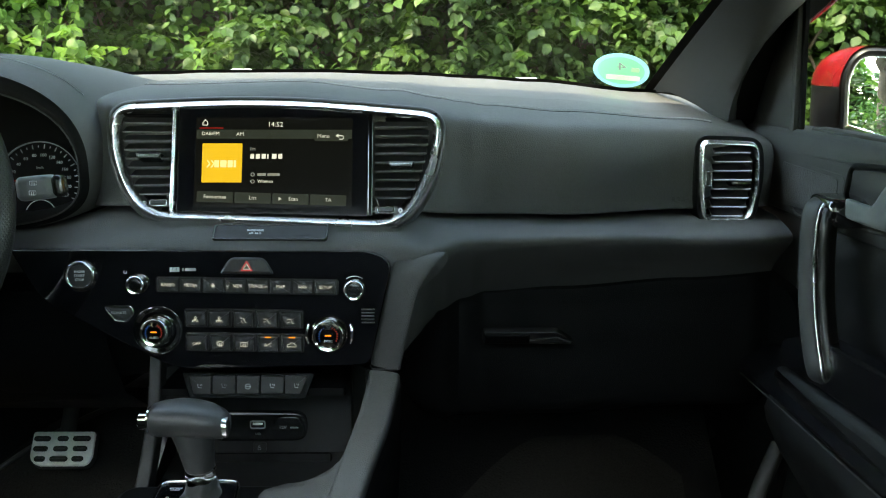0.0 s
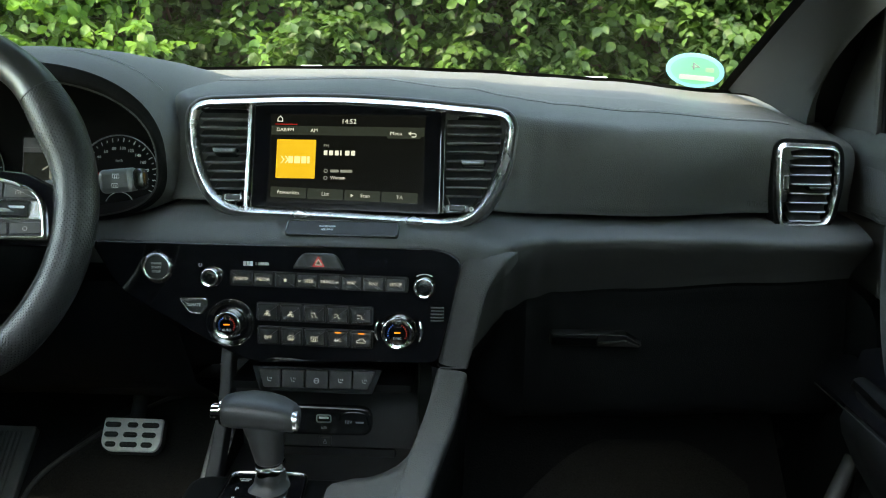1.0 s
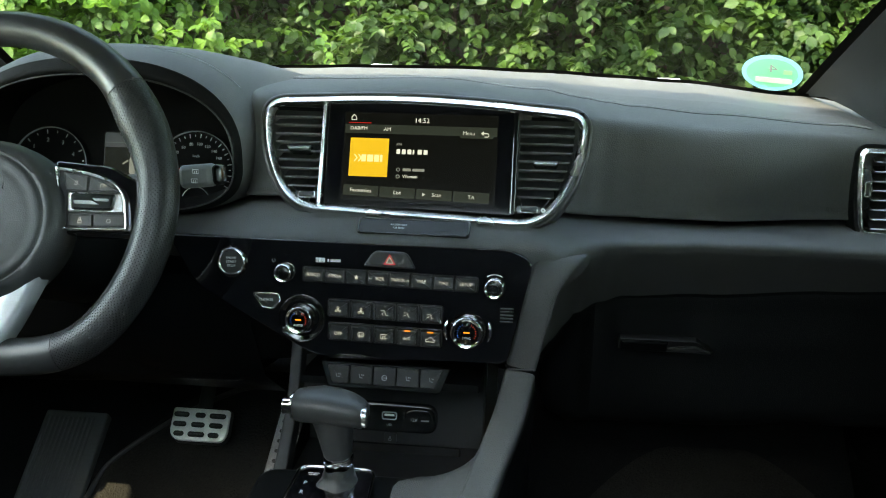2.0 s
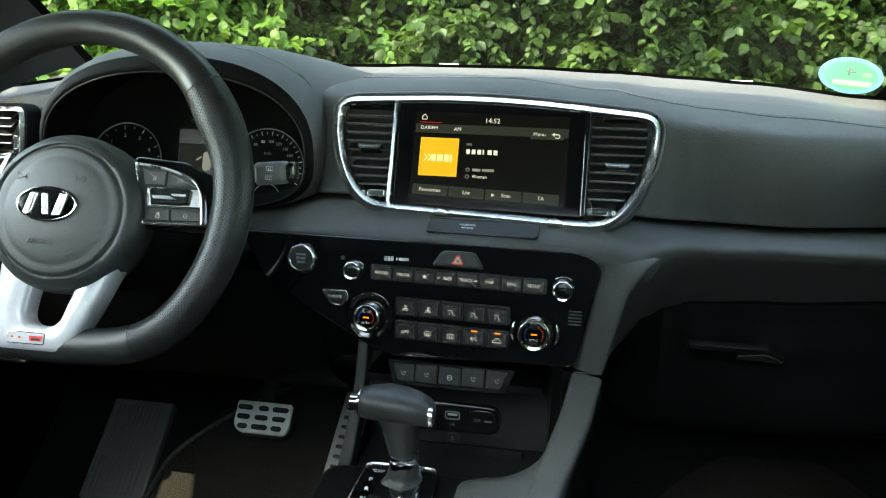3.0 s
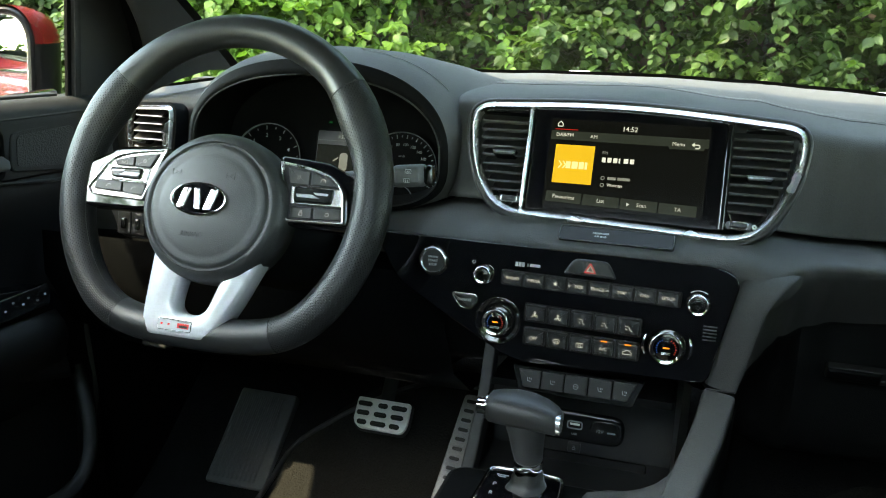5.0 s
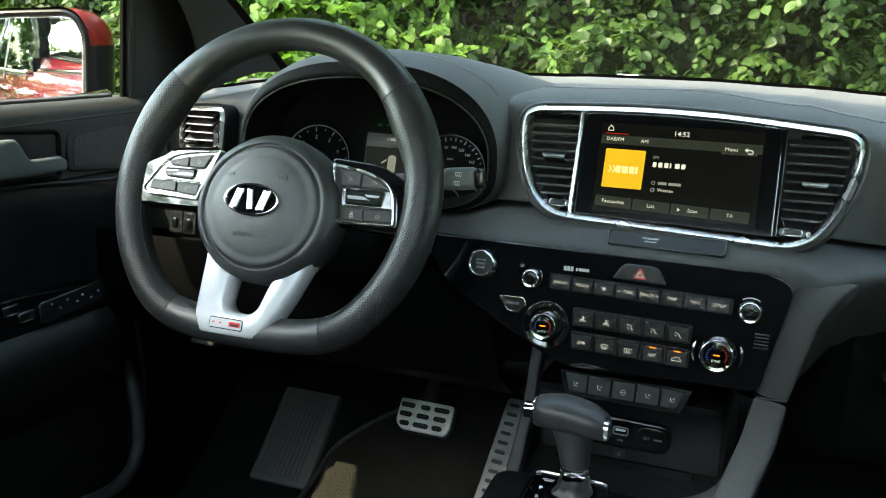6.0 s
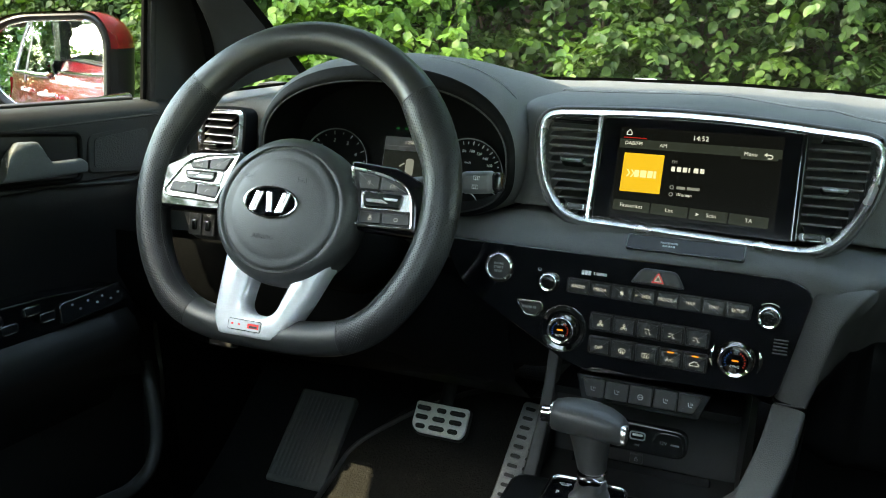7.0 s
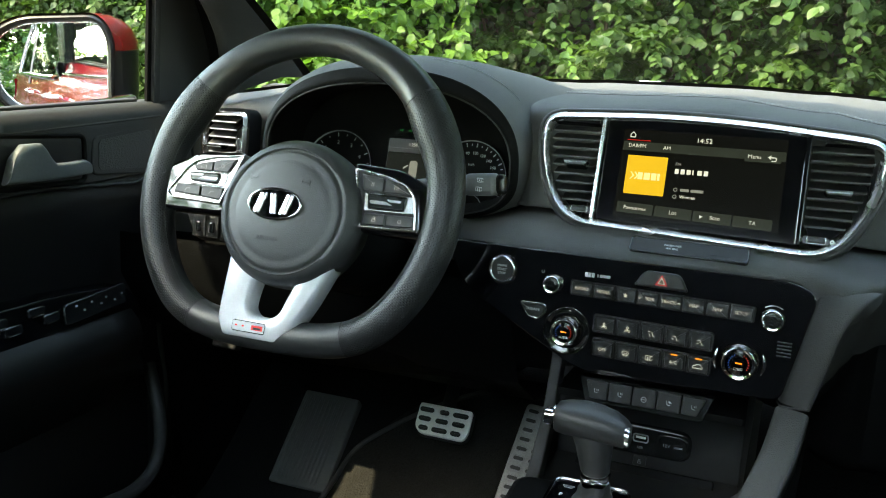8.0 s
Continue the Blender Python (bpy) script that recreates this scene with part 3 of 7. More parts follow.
part("return_arrow", tube([at(UI, 0.0715 + 0.0065 * x, 0.0292 + y, 0.0002).translation for x, y in ((0, 0.0016), (0.85, 0.0016), (1, 0.0005), (1, -0.0012), (0.85, -0.0022), (0.3, -0.0022))], 0.0006, 5), UI_WHITE, screen)
part("return_arrow", slab(at(UI, 0.0712, 0.0308), [(0.0015, 0.0024), (-0.0016, 0.0), (0.0015, -0.0024)], 0, 0.0004), UI_WHITE, screen, smooth=0)
words(at(UI, -0.0215, 0.0158), "FM", 0.0034, UI_GREY, screen, 0.0002, "band_lettering", "LEFT")
for i, w in enumerate((0.0045, 0.0050, 0.0050, 0.0018, 0.0055, 0.0050)):
    bar(at(UI, (-0.0190, -0.0130, -0.0068, -0.0024, 0.0045, 0.0108)[i], 0.0082), w * 0.86, 0.0052, UI_WHITE, screen, "station_block", 0.0002)
for i, w in enumerate((0.0090, 0.0130)):
    bar(at(UI, (-0.0085, 0.0042)[i], -0.0116), w, 0.0030, UI_GREY, screen, "artist_block", 0.0002)
words(at(UI, -0.0130, -0.0190), "Woman", 0.0036, UI_WHITE, screen, 0.0002, "title_lettering", "LEFT")
for v in (-0.0116, -0.0192):
    part("list_sign", ring_frame(at(UI, -0.0180, v), ellipse(0.0022, 0.0022, 12), ellipse(0.0014, 0.0014, 12), 0, 0.0002, 0.0001), UI_GREY, screen, smooth=0)
for u, text in ((-0.0575, "Favourites"), (-0.0175, "List"), (0.0225, "Scan"), (0.0625, "TA")):
    drop = -0.0375 - 0.030 * u
    bar(at(UI, u, drop, -0.0001, -1.6), 0.0385, 0.0115, UI_TAB, screen, "tab", 0.0002)
    words(at(UI, u + (0.003 if text == "Scan" else 0), drop, 0.0001, -1.6), text, 0.0041, UI_WHITE, screen, 0.0002, "tab_lettering")
part("scan_arrow", slab(at(UI, 0.0115, -0.0380, 0.0001), [(-0.0015, 0.0019), (-0.0015, -0.0019), (0.0017, 0)], 0, 0.0002), UI_WHITE, screen, smooth=0)

# passenger airbag display below the screen
SH = Matrix.Translation((0.075, 0.8690, 0.9775)) @ Matrix.Rotation(radians(31), 4, "X")
airbag_display = thing("airbag_display", "flat dark airbag indicator strip set in the shelf", "indicator")
part("frame", ring_frame(SH, rrect(0.1190, 0.0225, 0.004), rrect(0.1155, 0.0190, 0.003), -0.004, 0.0012, 0.0006), GLOSSPLASTIC, airbag_display)
part("window", slab(SH, rrect(0.1155, 0.0190, 0.003), -0.004, 0.0004), SAILSKIN, airbag_display)
part("split", slab(at(SH, 0.0125, 0), rrect(0.0006, 0.0185, 0.0002, 1), 0, 0.0008), DARKPRINT, airbag_display)
words(at(SH, -0.0160, 0.0022, 0.0005), "PASSENGER", 0.0024, PRINT, airbag_display, 0.0002)
words(at(SH, -0.0160, -0.0022, 0.0005), "AIR BAG", 0.0024, PRINT, airbag_display, 0.0002)
bar(at(SH, 0.0320, -0.0035, 0.0005), 0.020, 0.0028, DARKPRINT, airbag_display, "slot", 0.0003)

# ---- centre stack ----
stack = thing("centre_stack", "piano black radio and climate panel with keys and chrome knobs", "control panel")
part("fascia", slab(ST, soft_poly([(-0.245, 0.047), (0.120, 0.0445), (0.1425, 0.034), (0.119, -0.073), (-0.080, -0.077), (-0.128, -0.052), (-0.215, -0.005)], [0.006, 0.016, 0.014, 0.010, 0.02, 0.02, 0.02]), -0.030, 0.001, 0.0015), PIANO, stack, "glossy black fascia")
rowm = at(ST, -0.0055, 0.0098, 0, -1.1)
part("key_bed", slab(rowm, rrect(0.186, 0.0170, 0.003), 0, 0.0016, 0.0008), DARKPRINT, stack)
for i, text in enumerate(("RADIO", "MEDIA", "", "SEEK", "TRACK", "MAP", "NAV", "SETUP")):
    f = at(rowm, -0.0798 + 0.0228 * i, 0)
    key = part("radio_key", slab(f, rrect(0.0221, 0.0150, 0.0012, 2), 0.001, 0.0046, 0.0014), SATIN, stack)
    top = at(f, 0, 0, 0.0046)
    if text:
        words(at(top, {"SEEK": 0.002, "TRACK": -0.002}.get(text, 0), 0), text, 0.0033, GLOWPRINT, key, 0.0003)
    else:
        part("star", slab(top, [((0.0026 if k % 2 else 0.0012) * math.sin(k * math.pi / 5 + math.pi), (0.0026 if k % 2 else 0.0012) * math.cos(k * math.pi / 5 + math.pi)) for k in range(10)], 0, 0.0003), GLOWPRINT, key, smooth=0)
    if text in ("SEEK", "TRACK"):
        s = -1 if text == "SEEK" else 1
        part("chevron", tube([at(top, s * 0.0082 + x * 0.0016, s * y * 0.0013).translation for x, y in ((-1, -0.6), (0, 0.6), (1, -0.6))], 0.0004, 5), GLOWPRINT, key)

hazard = part("hazard_key", slab(ST, soft_poly([(-0.033, 0.0225), (0.022, 0.0215), (0.0125, 0.0385), (-0.0225, 0.0390)], [0.003, 0.003, 0.006, 0.006]), 0, 0.0048, 0.002), SATIN, stack, "grey hazard key with a red triangle")
for r0, r1, mat in ((0.0072, 0.0056, GLOWRED), (0.0044, 0.0031, GLOWPRINT)):
    part("triangle", ring_frame(at(ST, -0.0052, 0.0290, 0.0049), [(r0 * math.sin(k * math.tau / 3), r0 * math.cos(k * math.tau / 3)) for k in range(3)], [(r1 * math.sin(k * math.tau / 3), r1 * math.cos(k * math.tau / 3)) for k in range(3)], 0, 0.0003, 0.00005), mat, hazard, smooth=0)
for i, w in enumerate((0.0030, 0.0030, 0.0030, 0.0016, 0.0110)):
    bar(at(ST, (-0.0825, -0.0790, -0.0755, -0.0705, -0.0630)[i], 0.0265, 0.001), w, 0.0048 if i < 3 else 0.0030, PRINT, stack, "brand_block")

ICONS = {
    "fan": [[(0.0, 0.0), (0.001, 0.0022), (0.0, 0.003), (-0.001, 0.0022), (0, 0)], [(0, 0), (0.0024, -0.0004), (0.0026, -0.0018), (0.0012, -0.0018), (0, 0)], [(0, 0), (-0.0012, -0.0018), (-0.0026, -0.0018), (-0.0024, -0.0004), (0, 0)]],
    "face": [[(-0.003, 0.002), (0.0005, 0.002), (0.002, -0.002), (0.0035, -0.002)], [(-0.002, 0.0), (-0.0005, -0.0022)]],
    "feet": [[(-0.003, 0.0015), (0.0, 0.0015), (0.0015, -0.002), (0.0032, -0.002)], [(-0.003, -0.001), (-0.001, -0.001)]],
    "demist": [[(-0.003, 0.0012), (-0.0015, 0.0024), (0.0015, 0.0024), (0.003, 0.0012), (0.0024, -0.001), (-0.0024, -0.001), (-0.003, 0.0012)], [(-0.001, -0.0022), (-0.001, 0.001)], [(0.001, -0.0022), (0.001, 0.001)]],
    "rear": [[(-0.003, 0.002), (0.003, 0.002), (0.003, -0.0016), (-0.003, -0.0016), (-0.003, 0.002)], [(-0.001, -0.0022), (-0.001, 0.001)], [(0.001, -0.0022), (0.001, 0.001)]],
    "car": [[(-0.004, -0.0014), (-0.004, 0.0004), (-0.002, 0.0008), (-0.001, 0.0022), (0.0018, 0.0022), (0.003, 0.0004), (0.004, 0.0), (0.004, -0.0014), (-0.004, -0.0014)]],
    "seat": [[(-0.0018, 0.0026), (-0.0012, -0.0008), (0.002, -0.0012)], [(0.0004, 0.0024), (0.0010, 0.0008)], [(0.0020, 0.0024), (0.0024, 0.0008)]],
    "wheel": [[(0.0024 * math.cos(k * math.tau / 10), 0.0024 * math.sin(k * math.tau / 10)) for k in range(11)], [(-0.0022, 0), (0.0022, 0)]],
    "phone": [[(-0.0024, -0.0012), (-0.0012, 0.0010), (0.0014, 0.0018), (0.0024, 0.0010)]],
    "square": [[(-0.0014, -0.0018), (0.0006, -0.0018), (0.0014, 0.0018), (-0.0004, 0.0018), (-0.0014, -0.0018)]],
    "ring": [[(0.0017 * math.cos(k * math.tau / 10), 0.0017 * math.sin(k * math.tau / 10)) for k in range(11)]],
    "gauge": [[(-0.0022, -0.0012), (-0.002, 0.0012), (0.0, 0.0022), (0.002, 0.0012), (0.0022, -0.0012)], [(0, -0.0006), (0.0012, 0.001)]],
    "horn": [[(-0.003, 0.0), (0.0, -0.0005), (0.003, -0.002), (0.003, 0.002), (0.0, 0.0005)], [(-0.003, -0.0016), (-0.003, 0.0016)]],
    "person": [[(-0.0016, -0.002), (-0.0016, 0.0002), (0.0016, 0.0002), (0.0016, -0.002), (-0.0016, -0.002)], [(-0.0008, 0.001), (0.0008, 0.001), (0.0008, 0.0024), (-0.0008, 0.0024), (-0.0008, 0.001)]],
}


def icon(f, kind, parent, material=None, scale=1.0, line=0.00030):
    bm = bmesh.new()
    for stroke in ICONS[kind]:
        tube([at(f, x * scale, y * scale, 0.0001).translation for x, y in stroke], line * scale, 4, bm=bm)
    part("pictogram", bm, material or GLOWPRINT, parent)


AMBER = glow("amber_lamp", (1.0, 0.30, 0.04), 1.0)
DIM = surface("unlit_lamp", (0.012, 0.012, 0.012), 0.3)
for r, (v, signs) in enumerate(((-0.0240, ("fan", "fan", "face", "feet", "feet")), (-0.0490, ("OFF", "demist", "rear", "A/C", "car")))):
    base = at(ST, -0.0095 + 0.0005 * r, v, 0, -1.1)
    part("key_bed", slab(base, rrect(0.1225, 0.0205, 0.003), 0, 0.0014, 0.0008), DARKPRINT, stack)
    for i, sign in enumerate(signs):
        f = at(base, -0.0484 + 0.0242 * i, 0)
        key = part("climate_key", slab(f, soft_poly([(-0.0116, 0.0086), (0.0112, 0.0086), (0.0116, -0.0086), (-0.0100, -0.0086)], 0.0015, 3), 0.001, 0.0068, 0.002), SATIN, stack)
        top = at(f, 0, -0.001, 0.0068)
        if sign in ICONS:
            icon(top, sign, key, scale=1.15)
        else:
            words(top, sign, 0.0035, GLOWPRINT, key, 0.0003)
        if r == 0 and i >= 2 or r == 1 and i >= 1:
            lit = r == 1 and i >= 3
            part("lamp", slab(at(f, 0, 0.0070, 0.0064), rrect(0.0068, 0.0013, 0.0004, 1), 0, 0.0006), AMBER if lit else DIM, key, "lit amber lamp" if lit else "", smooth=0)


def knob(u, v, radius, depth, parent, name="knob", cap=PIANO, ring=0.78):
    f = at(ST, u, v)
    part("bed", lathe(f, [(radius * 1.12, 0), (radius * 1.12, 0.0012), (radius * 1.02, 0.002)]), PIANO, parent)
    k = part(name, lathe(f, [(radius * 0.97, 0), (radius, depth * 0.3), (radius, depth * 0.8), (radius * 0.95, depth * 0.95), (radius * 0.88, depth), (radius * ring, depth * 0.97), (radius * (ring - 0.04), depth * 0.8)], 40, caps=False), BRIGHT, parent, "chrome-ringed knob")
    part("cap", lathe(f, [(radius * (ring - 0.02), depth * 0.5), (radius * (ring - 0.03), depth * 0.82), (radius * 0.4, depth * 0.86)], 32), cap, k)
    return k, at(f, 0, 0, depth * 0.87)


start, f = knob(-0.1740, 0.0207, 0.0150, 0.0052, stack, "start_key", SATIN, 0.84)
for i, text in enumerate(("ENGINE", "START", "STOP")):
    words(at(f, 0, 0.0042 - 0.0042 * i), text, 0.0022 if i == 0 else 0.0027, PRINT, start, 0.0003)
_, f = knob(-0.1170, 0.0120, 0.0095, 0.012, stack, "power_knob", GLOSSPLASTIC, 0.76)
_, f = knob(0.1035, 0.0060, 0.0105, 0.012, stack, "tune_knob", GLOSSPLASTIC, 0.76)
part("power_sign", tube([at(ST, -0.1290 + 0.0016 * math.sin(a), 0.0240 + 0.0016 * math.cos(a), 0.0012).translation for a in [0.5 + k * 0.53 for k in range(11)]], 0.0003, 4), PRINT, stack)
part("tune_arc", tube([at(ST, 0.1035 + 0.0145 * math.sin(a), 0.0050 + 0.0145 * math.cos(a), 0.0012).translation for a in [-0.6 + k * 0.12 for k in range(11)]], 0.0004, 4), PRINT, stack)
BLUE = glow("blue_scale", (0.05, 0.20, 0.75), 0.10)
HOT = glow("red_scale", (0.85, 0.08, 0.05), 0.14)
for u, v, word, big in ((-0.0980, -0.0360, "AUTO", True), (0.0775, -0.0400, "SYNC", False)):
    r = 0.0146 if big else 0.0168
    if big:
        part("dial_ring", lathe(at(ST, u, v), [(0.0250, 0), (0.0250, 0.0030), (0.0244, 0.0042), (0.0238, 0.0036), (0.0236, 0.001)], 48, caps=False), BRIGHT, stack, "thin chrome ring round the dial")
        part("dial_dish", lathe(at(ST, u, v), [(0.0232, 0), (0.0228, 0.0022), (0.019, 0.0012)], 48), PIANO, stack)
    dial, f = knob(u, v, r, 0.017, stack, "temperature_dial", PIANO, 0.76)
    words(at(f, 0, -0.0052), word, 0.0025, PRINT, dial, 0.0003)
    bar(at(f, 0, 0.0006), 0.0062, 0.0014, AMBER, dial, "lamp")
    for a0, a1, mat in ((-2.1, -0.5, BLUE), (0.5, 2.1, HOT)):
        bm = bmesh.new()
        for k in range(7):
            a = a0 + (a1 - a0) * k / 6
            slab(at(f, 0.56 * r * math.sin(a), 0.56 * r * math.cos(a), 0, -math.degrees(a)), rrect(0.0009, 0.0018, 0.0003, 1), 0, 0.0003, bm=bm)
        part("scale", bm, mat, dial, smooth=0)
for s in (-1, 1):
    part("dial_guard", tube([at(ST, 0.0775 + s * 0.0235 * math.cos(a), -0.0400 + 0.0235 * math.sin(a), 0.003).translation for a in [-0.45 + k * 0.09 for k in range(11)]], [0.0004 + 0.0016 * math.sin(math.pi * k / 10) for k in range(11)], 6), BRIGHT, stack, "curved chrome guard")
climate = part("climate_key", slab(ST, soft_poly([(-0.150, -0.0120), (-0.1245, -0.0120), (-0.1225, -0.0180), (-0.1290, -0.0262), (-0.1400, -0.0250)], 0.002), 0, 0.004, 0.0015), SATIN, stack)
edge = soft_poly([(-0.150, -0.0120), (-0.1245, -0.0120), (-0.1225, -0.0180), (-0.1290, -0.0262), (-0.1400, -0.0250)], 0.002)
part("key_rim", ring_frame(ST, inset(edge, -0.0016), inset(edge, -0.0005), 0, 0.0022, 0.0004), BRIGHT, climate, "thin chrome rim")
words(at(ST, -0.1360, -0.0175, 0.004), "CLIMATE", 0.0028, PRINT, climate, 0.0003)
for i in range(5):
    part("louvre", slab(at(ST, 0.1170, -0.0150 - 0.0034 * i, 0.001), rrect(0.0135, 0.0012, 0.0004, 1), -0.001, 0.0012), SATIN, stack)

HT = panel(0.0465, 0.8480, 0.8145, 16)
heater = thing("seat_heater_keys", "row of five dark seat heater keys", "switches")
part("bed", slab(at(HT, 0, 0, 0, -0.6), soft_poly([(-0.0715, 0.0125), (0.0715, 0.0125), (0.0610, -0.0155), (-0.0630, -0.0155)], 0.004), -0.02, 0.0015, 0.0012), GLOSSPLASTIC, heater)
for i, sign in enumerate(("seat", "seat", "wheel", "seat", "seat")):
    f = at(HT, -0.0514 + 0.0257 * i, 0, 0, -0.6)
    lo = 0.0100 if i in (0, 4) else 0.0122
    shape = [(-0.0122, 0.0095), (0.0122, 0.0095), (0.0122 if i < 4 else 0.004, -0.0100), (-0.0122 if i > 0 else -0.006, -0.0100)]
    key = part("heater_key", slab(f, soft_poly(shape, 0.0012, 2), 0, 0.004, 0.001), SATIN, heater)
    icon(at(f, 0, -0.0018, 0.004), sign, key, PRINT, 1.15)
    for k in (-1, 0, 1):
        if i != 2 or k == 0:
            bar(at(f, k * 0.0045, 0.0068, 0.004), 0.0028, 0.0010, DIM, key, "lamp", 0.0002)

# ---- steering wheel ----
def perforated(name):
    m = surface(name, (0.016, 0.017, 0.017), 0.42, stain=0.02, spec=0.45)
    nt = m.node_tree
    b = nt.nodes["Principled BSDF"]
    tc = nt.nodes.new("ShaderNodeTexCoord")
    v = nt.nodes.new("ShaderNodeTexVoronoi")
    v.voronoi_dimensions = "2D"
    v.inputs["Scale"].default_value, v.inputs["Randomness"].default_value = 360, 0.0
    turn = nt.nodes.new("ShaderNodeMapping")
    turn.inputs["Rotation"].default_value = (0, 0, radians(45))
    nt.links.new(tc.outputs["UV"], turn.inputs["Vector"])
    nt.links.new(turn.outputs[0], v.inputs["Vector"])
    hole = nt.nodes.new("ShaderNodeMapRange")
    hole.inputs["From Min"].default_value, hole.inputs["From Max"].default_value = 0.17, 0.30
    nt.links.new(v.outputs["Distance"], hole.inputs["Value"])
    bump = nt.nodes.new("ShaderNodeBump")
    bump.inputs["Distance"].default_value, bump.inputs["Strength"].default_value = 0.0012, 1.0
    nt.links.new(hole.outputs[0], bump.inputs["Height"])
    nt.links.new(bump.outputs[0], b.inputs["Normal"])
    old = b.inputs["Base Color"].links[0].from_socket
    mul = nt.nodes.new("ShaderNodeVectorMath")
    mul.operation = "SCALE"
    nt.links.new(old, mul.inputs[0])
    nt.links.new(hole.outputs[0], mul.inputs["Scale"])
    nt.links.new(mul.outputs[0], b.inputs["Base Color"])
    return m


PERFORATED = perforated("perforated_leather")
wheel = thing("steering_wheel", "black leather steering wheel with flat bottom and silver lower spoke", "steering wheel")
RIM = 0.1695


def rim_point(a):
    """Centre and half thickness of the rim at the angle a (degrees, 0 at the right, 90 on top)."""
    c, s = math.cos(radians(a)), math.sin(radians(a))
    v = RIM * s
    if v < -0.115:
        v = -0.115 - 0.0355 * math.tanh((-0.115 - v) / 0.040)
    side = abs(abs((a + 180) % 360 - 180) - 90) / 90
    up = (a % 360) if (a % 360) <= 180 else 0
    near = min(abs(up - 30), abs(up - 150)) if up else 90
    grip = math.exp(-(near / 13) ** 2)
    thick = 0.0172 + 0.0022 * side + 0.0034 * grip
    return RIM * c - grip * 0.0030 * c, v - grip * 0.0020 * s, thick


def rim_arc(a0, a1, n):
    rows = []
    for i in range(n + 1):
        a = a0 + (a1 - a0) * i / n
        u, v, r = rim_point(a)
        u1, v1, _ = rim_point(a + 0.5)
        d = Vector((u1 - u, v1 - v, 0)).normalized()
        out = Vector((d.y, -d.x, 0))
        rows.append([WH @ (Vector((u, v, 0)) + out * r * math.cos(k * math.tau / 18) + Vector((0, 0, 1)) * r * 0.92 * math.sin(k * math.tau / 18)) for k in range(18)])
    bm = grid(rows, True, False, True)
    bm.verts.index_update()
    uv = bm.loops.layers.uv.new("along")
    step = RIM * radians(abs(a1 - a0)) / n
    for f in bm.faces:
        if len(f.verts) == 4:
            ks = [v.index % 18 for v in f.verts]
            for loop, k in zip(f.loops, ks):
                loop[uv].uv = (loop.vert.index // 18 * step, (18 if k == 0 and 17 in ks else k) / 18 * 0.114)
    return bm


ARCS = ((41.0, 139.0, LEATHER, "rim_top"), (139.6, 238.0, PERFORATED, "rim_side"), (238.6, 301.4, LEATHER, "rim_bottom"), (302.0, 400.4, PERFORATED, "rim_side"))
for a0, a1, mat, name in ARCS:
    part(name, rim_arc(a0, a1, 60), mat, wheel, "perforated leather" if mat is PERFORATED else "smooth leather", smooth=70)
    u, v, r = rim_point(a1 + 0.3)
    u1, v1, _ = rim_point(a1 + 0.8)
    d = (Vector((u1 - u, v1 - v, 0))).normalized()
    out = Vector((d.y, -d.x, 0))
    part("rim_joint", tube([WH @ (Vector((u, v, 0)) + out * (r - 0.0006) * math.cos(k * math.tau / 20) + Vector((0, 0, 1)) * (r - 0.0006) * 0.92 * math.sin(k * math.tau / 20)) for k in range(20)], 0.0009, 5, True), DARKPRINT, wheel)
for a0, a1 in ((141, 236), (304, 399)):
    bm = bmesh.new()
    n = 64
    for i in range(n):
        a, b = a0 + (a1 - a0) * i / n, a0 + (a1 - a0) * (i + 0.62) / n
        ends = []
        for q in (a, b):
            u, v, r = rim_point(q)
            k = 1 - (r + 0.0002) * 0.86 / math.hypot(u, v)
            ends.append(WH @ Vector((u * k, v * k, r * 0.46 + 0.0003)))
        tube(ends, 0.0005, 4, bm=bm)
    part("rim_stitching", bm, GREYTHREAD, wheel)

HUB = at(WH, 0.0075, -0.0205) @ Matrix.Diagonal((1.01, 0.965, 1, 1))
part("column_shroud", lathe(at(WH, 0.0, -0.015, -0.05), [(0.070, -0.14), (0.072, -0.03), (0.060, 0.0)], 36), SHADEDHARD, wheel)
hub = part("airbag_pad", lathe(HUB, [(0.066, -0.030), (0.0795, -0.012), (0.0800, 0.006), (0.0785, 0.016), (0.0745, 0.0232), (0.0705, 0.0262), (0.0675, 0.0272), (0.0664, 0.0252), (0.0650, 0.0250), (0.0638, 0.0268), (0.0600, 0.0285), (0.0560, 0.0278), (0.052, 0.0290), (0.045, 0.0306), (0.020, 0.0316)], 72), HUBSKIN, wheel, "round grained airbag pad", smooth=80)
LOGO = at(WH, 0.0, -0.0155, 0.0312)
part("badge_field", slab(LOGO, ellipse(0.0300, 0.0155, 48), -0.003, 0.0012, 0.0005), PIANO, hub, "black oval badge field")
part("badge_ring", ring_frame(LOGO, ellipse(0.0315, 0.0168, 48), ellipse(0.0288, 0.0144, 48), -0.003, 0.0030, 0.0011), BRIGHT, hub, "oval chrome badge ring")
for u, w, lean in ((-0.0165, 0.0085, 0.003), (-0.0015, 0.0060, -0.0015), (0.0140, 0.0085, 0.003)):
    part("badge_block", slab(LOGO, [(u - w / 2 - lean, -0.0100), (u + w / 2 - lean, -0.0100), (u + w / 2 + lean, 0.0100), (u - w / 2 + lean, 0.0100)], 0, 0.0026, 0.0006), CHROME, hub)
for s in (-1, 1):
    icon(at(WH, 0.000 + s * 0.0305, 0.0100, 0.0309) @ Matrix.Diagonal((s, 1, 1, 1)), "horn", hub, DARKPRINT, 1.5, 0.00022)
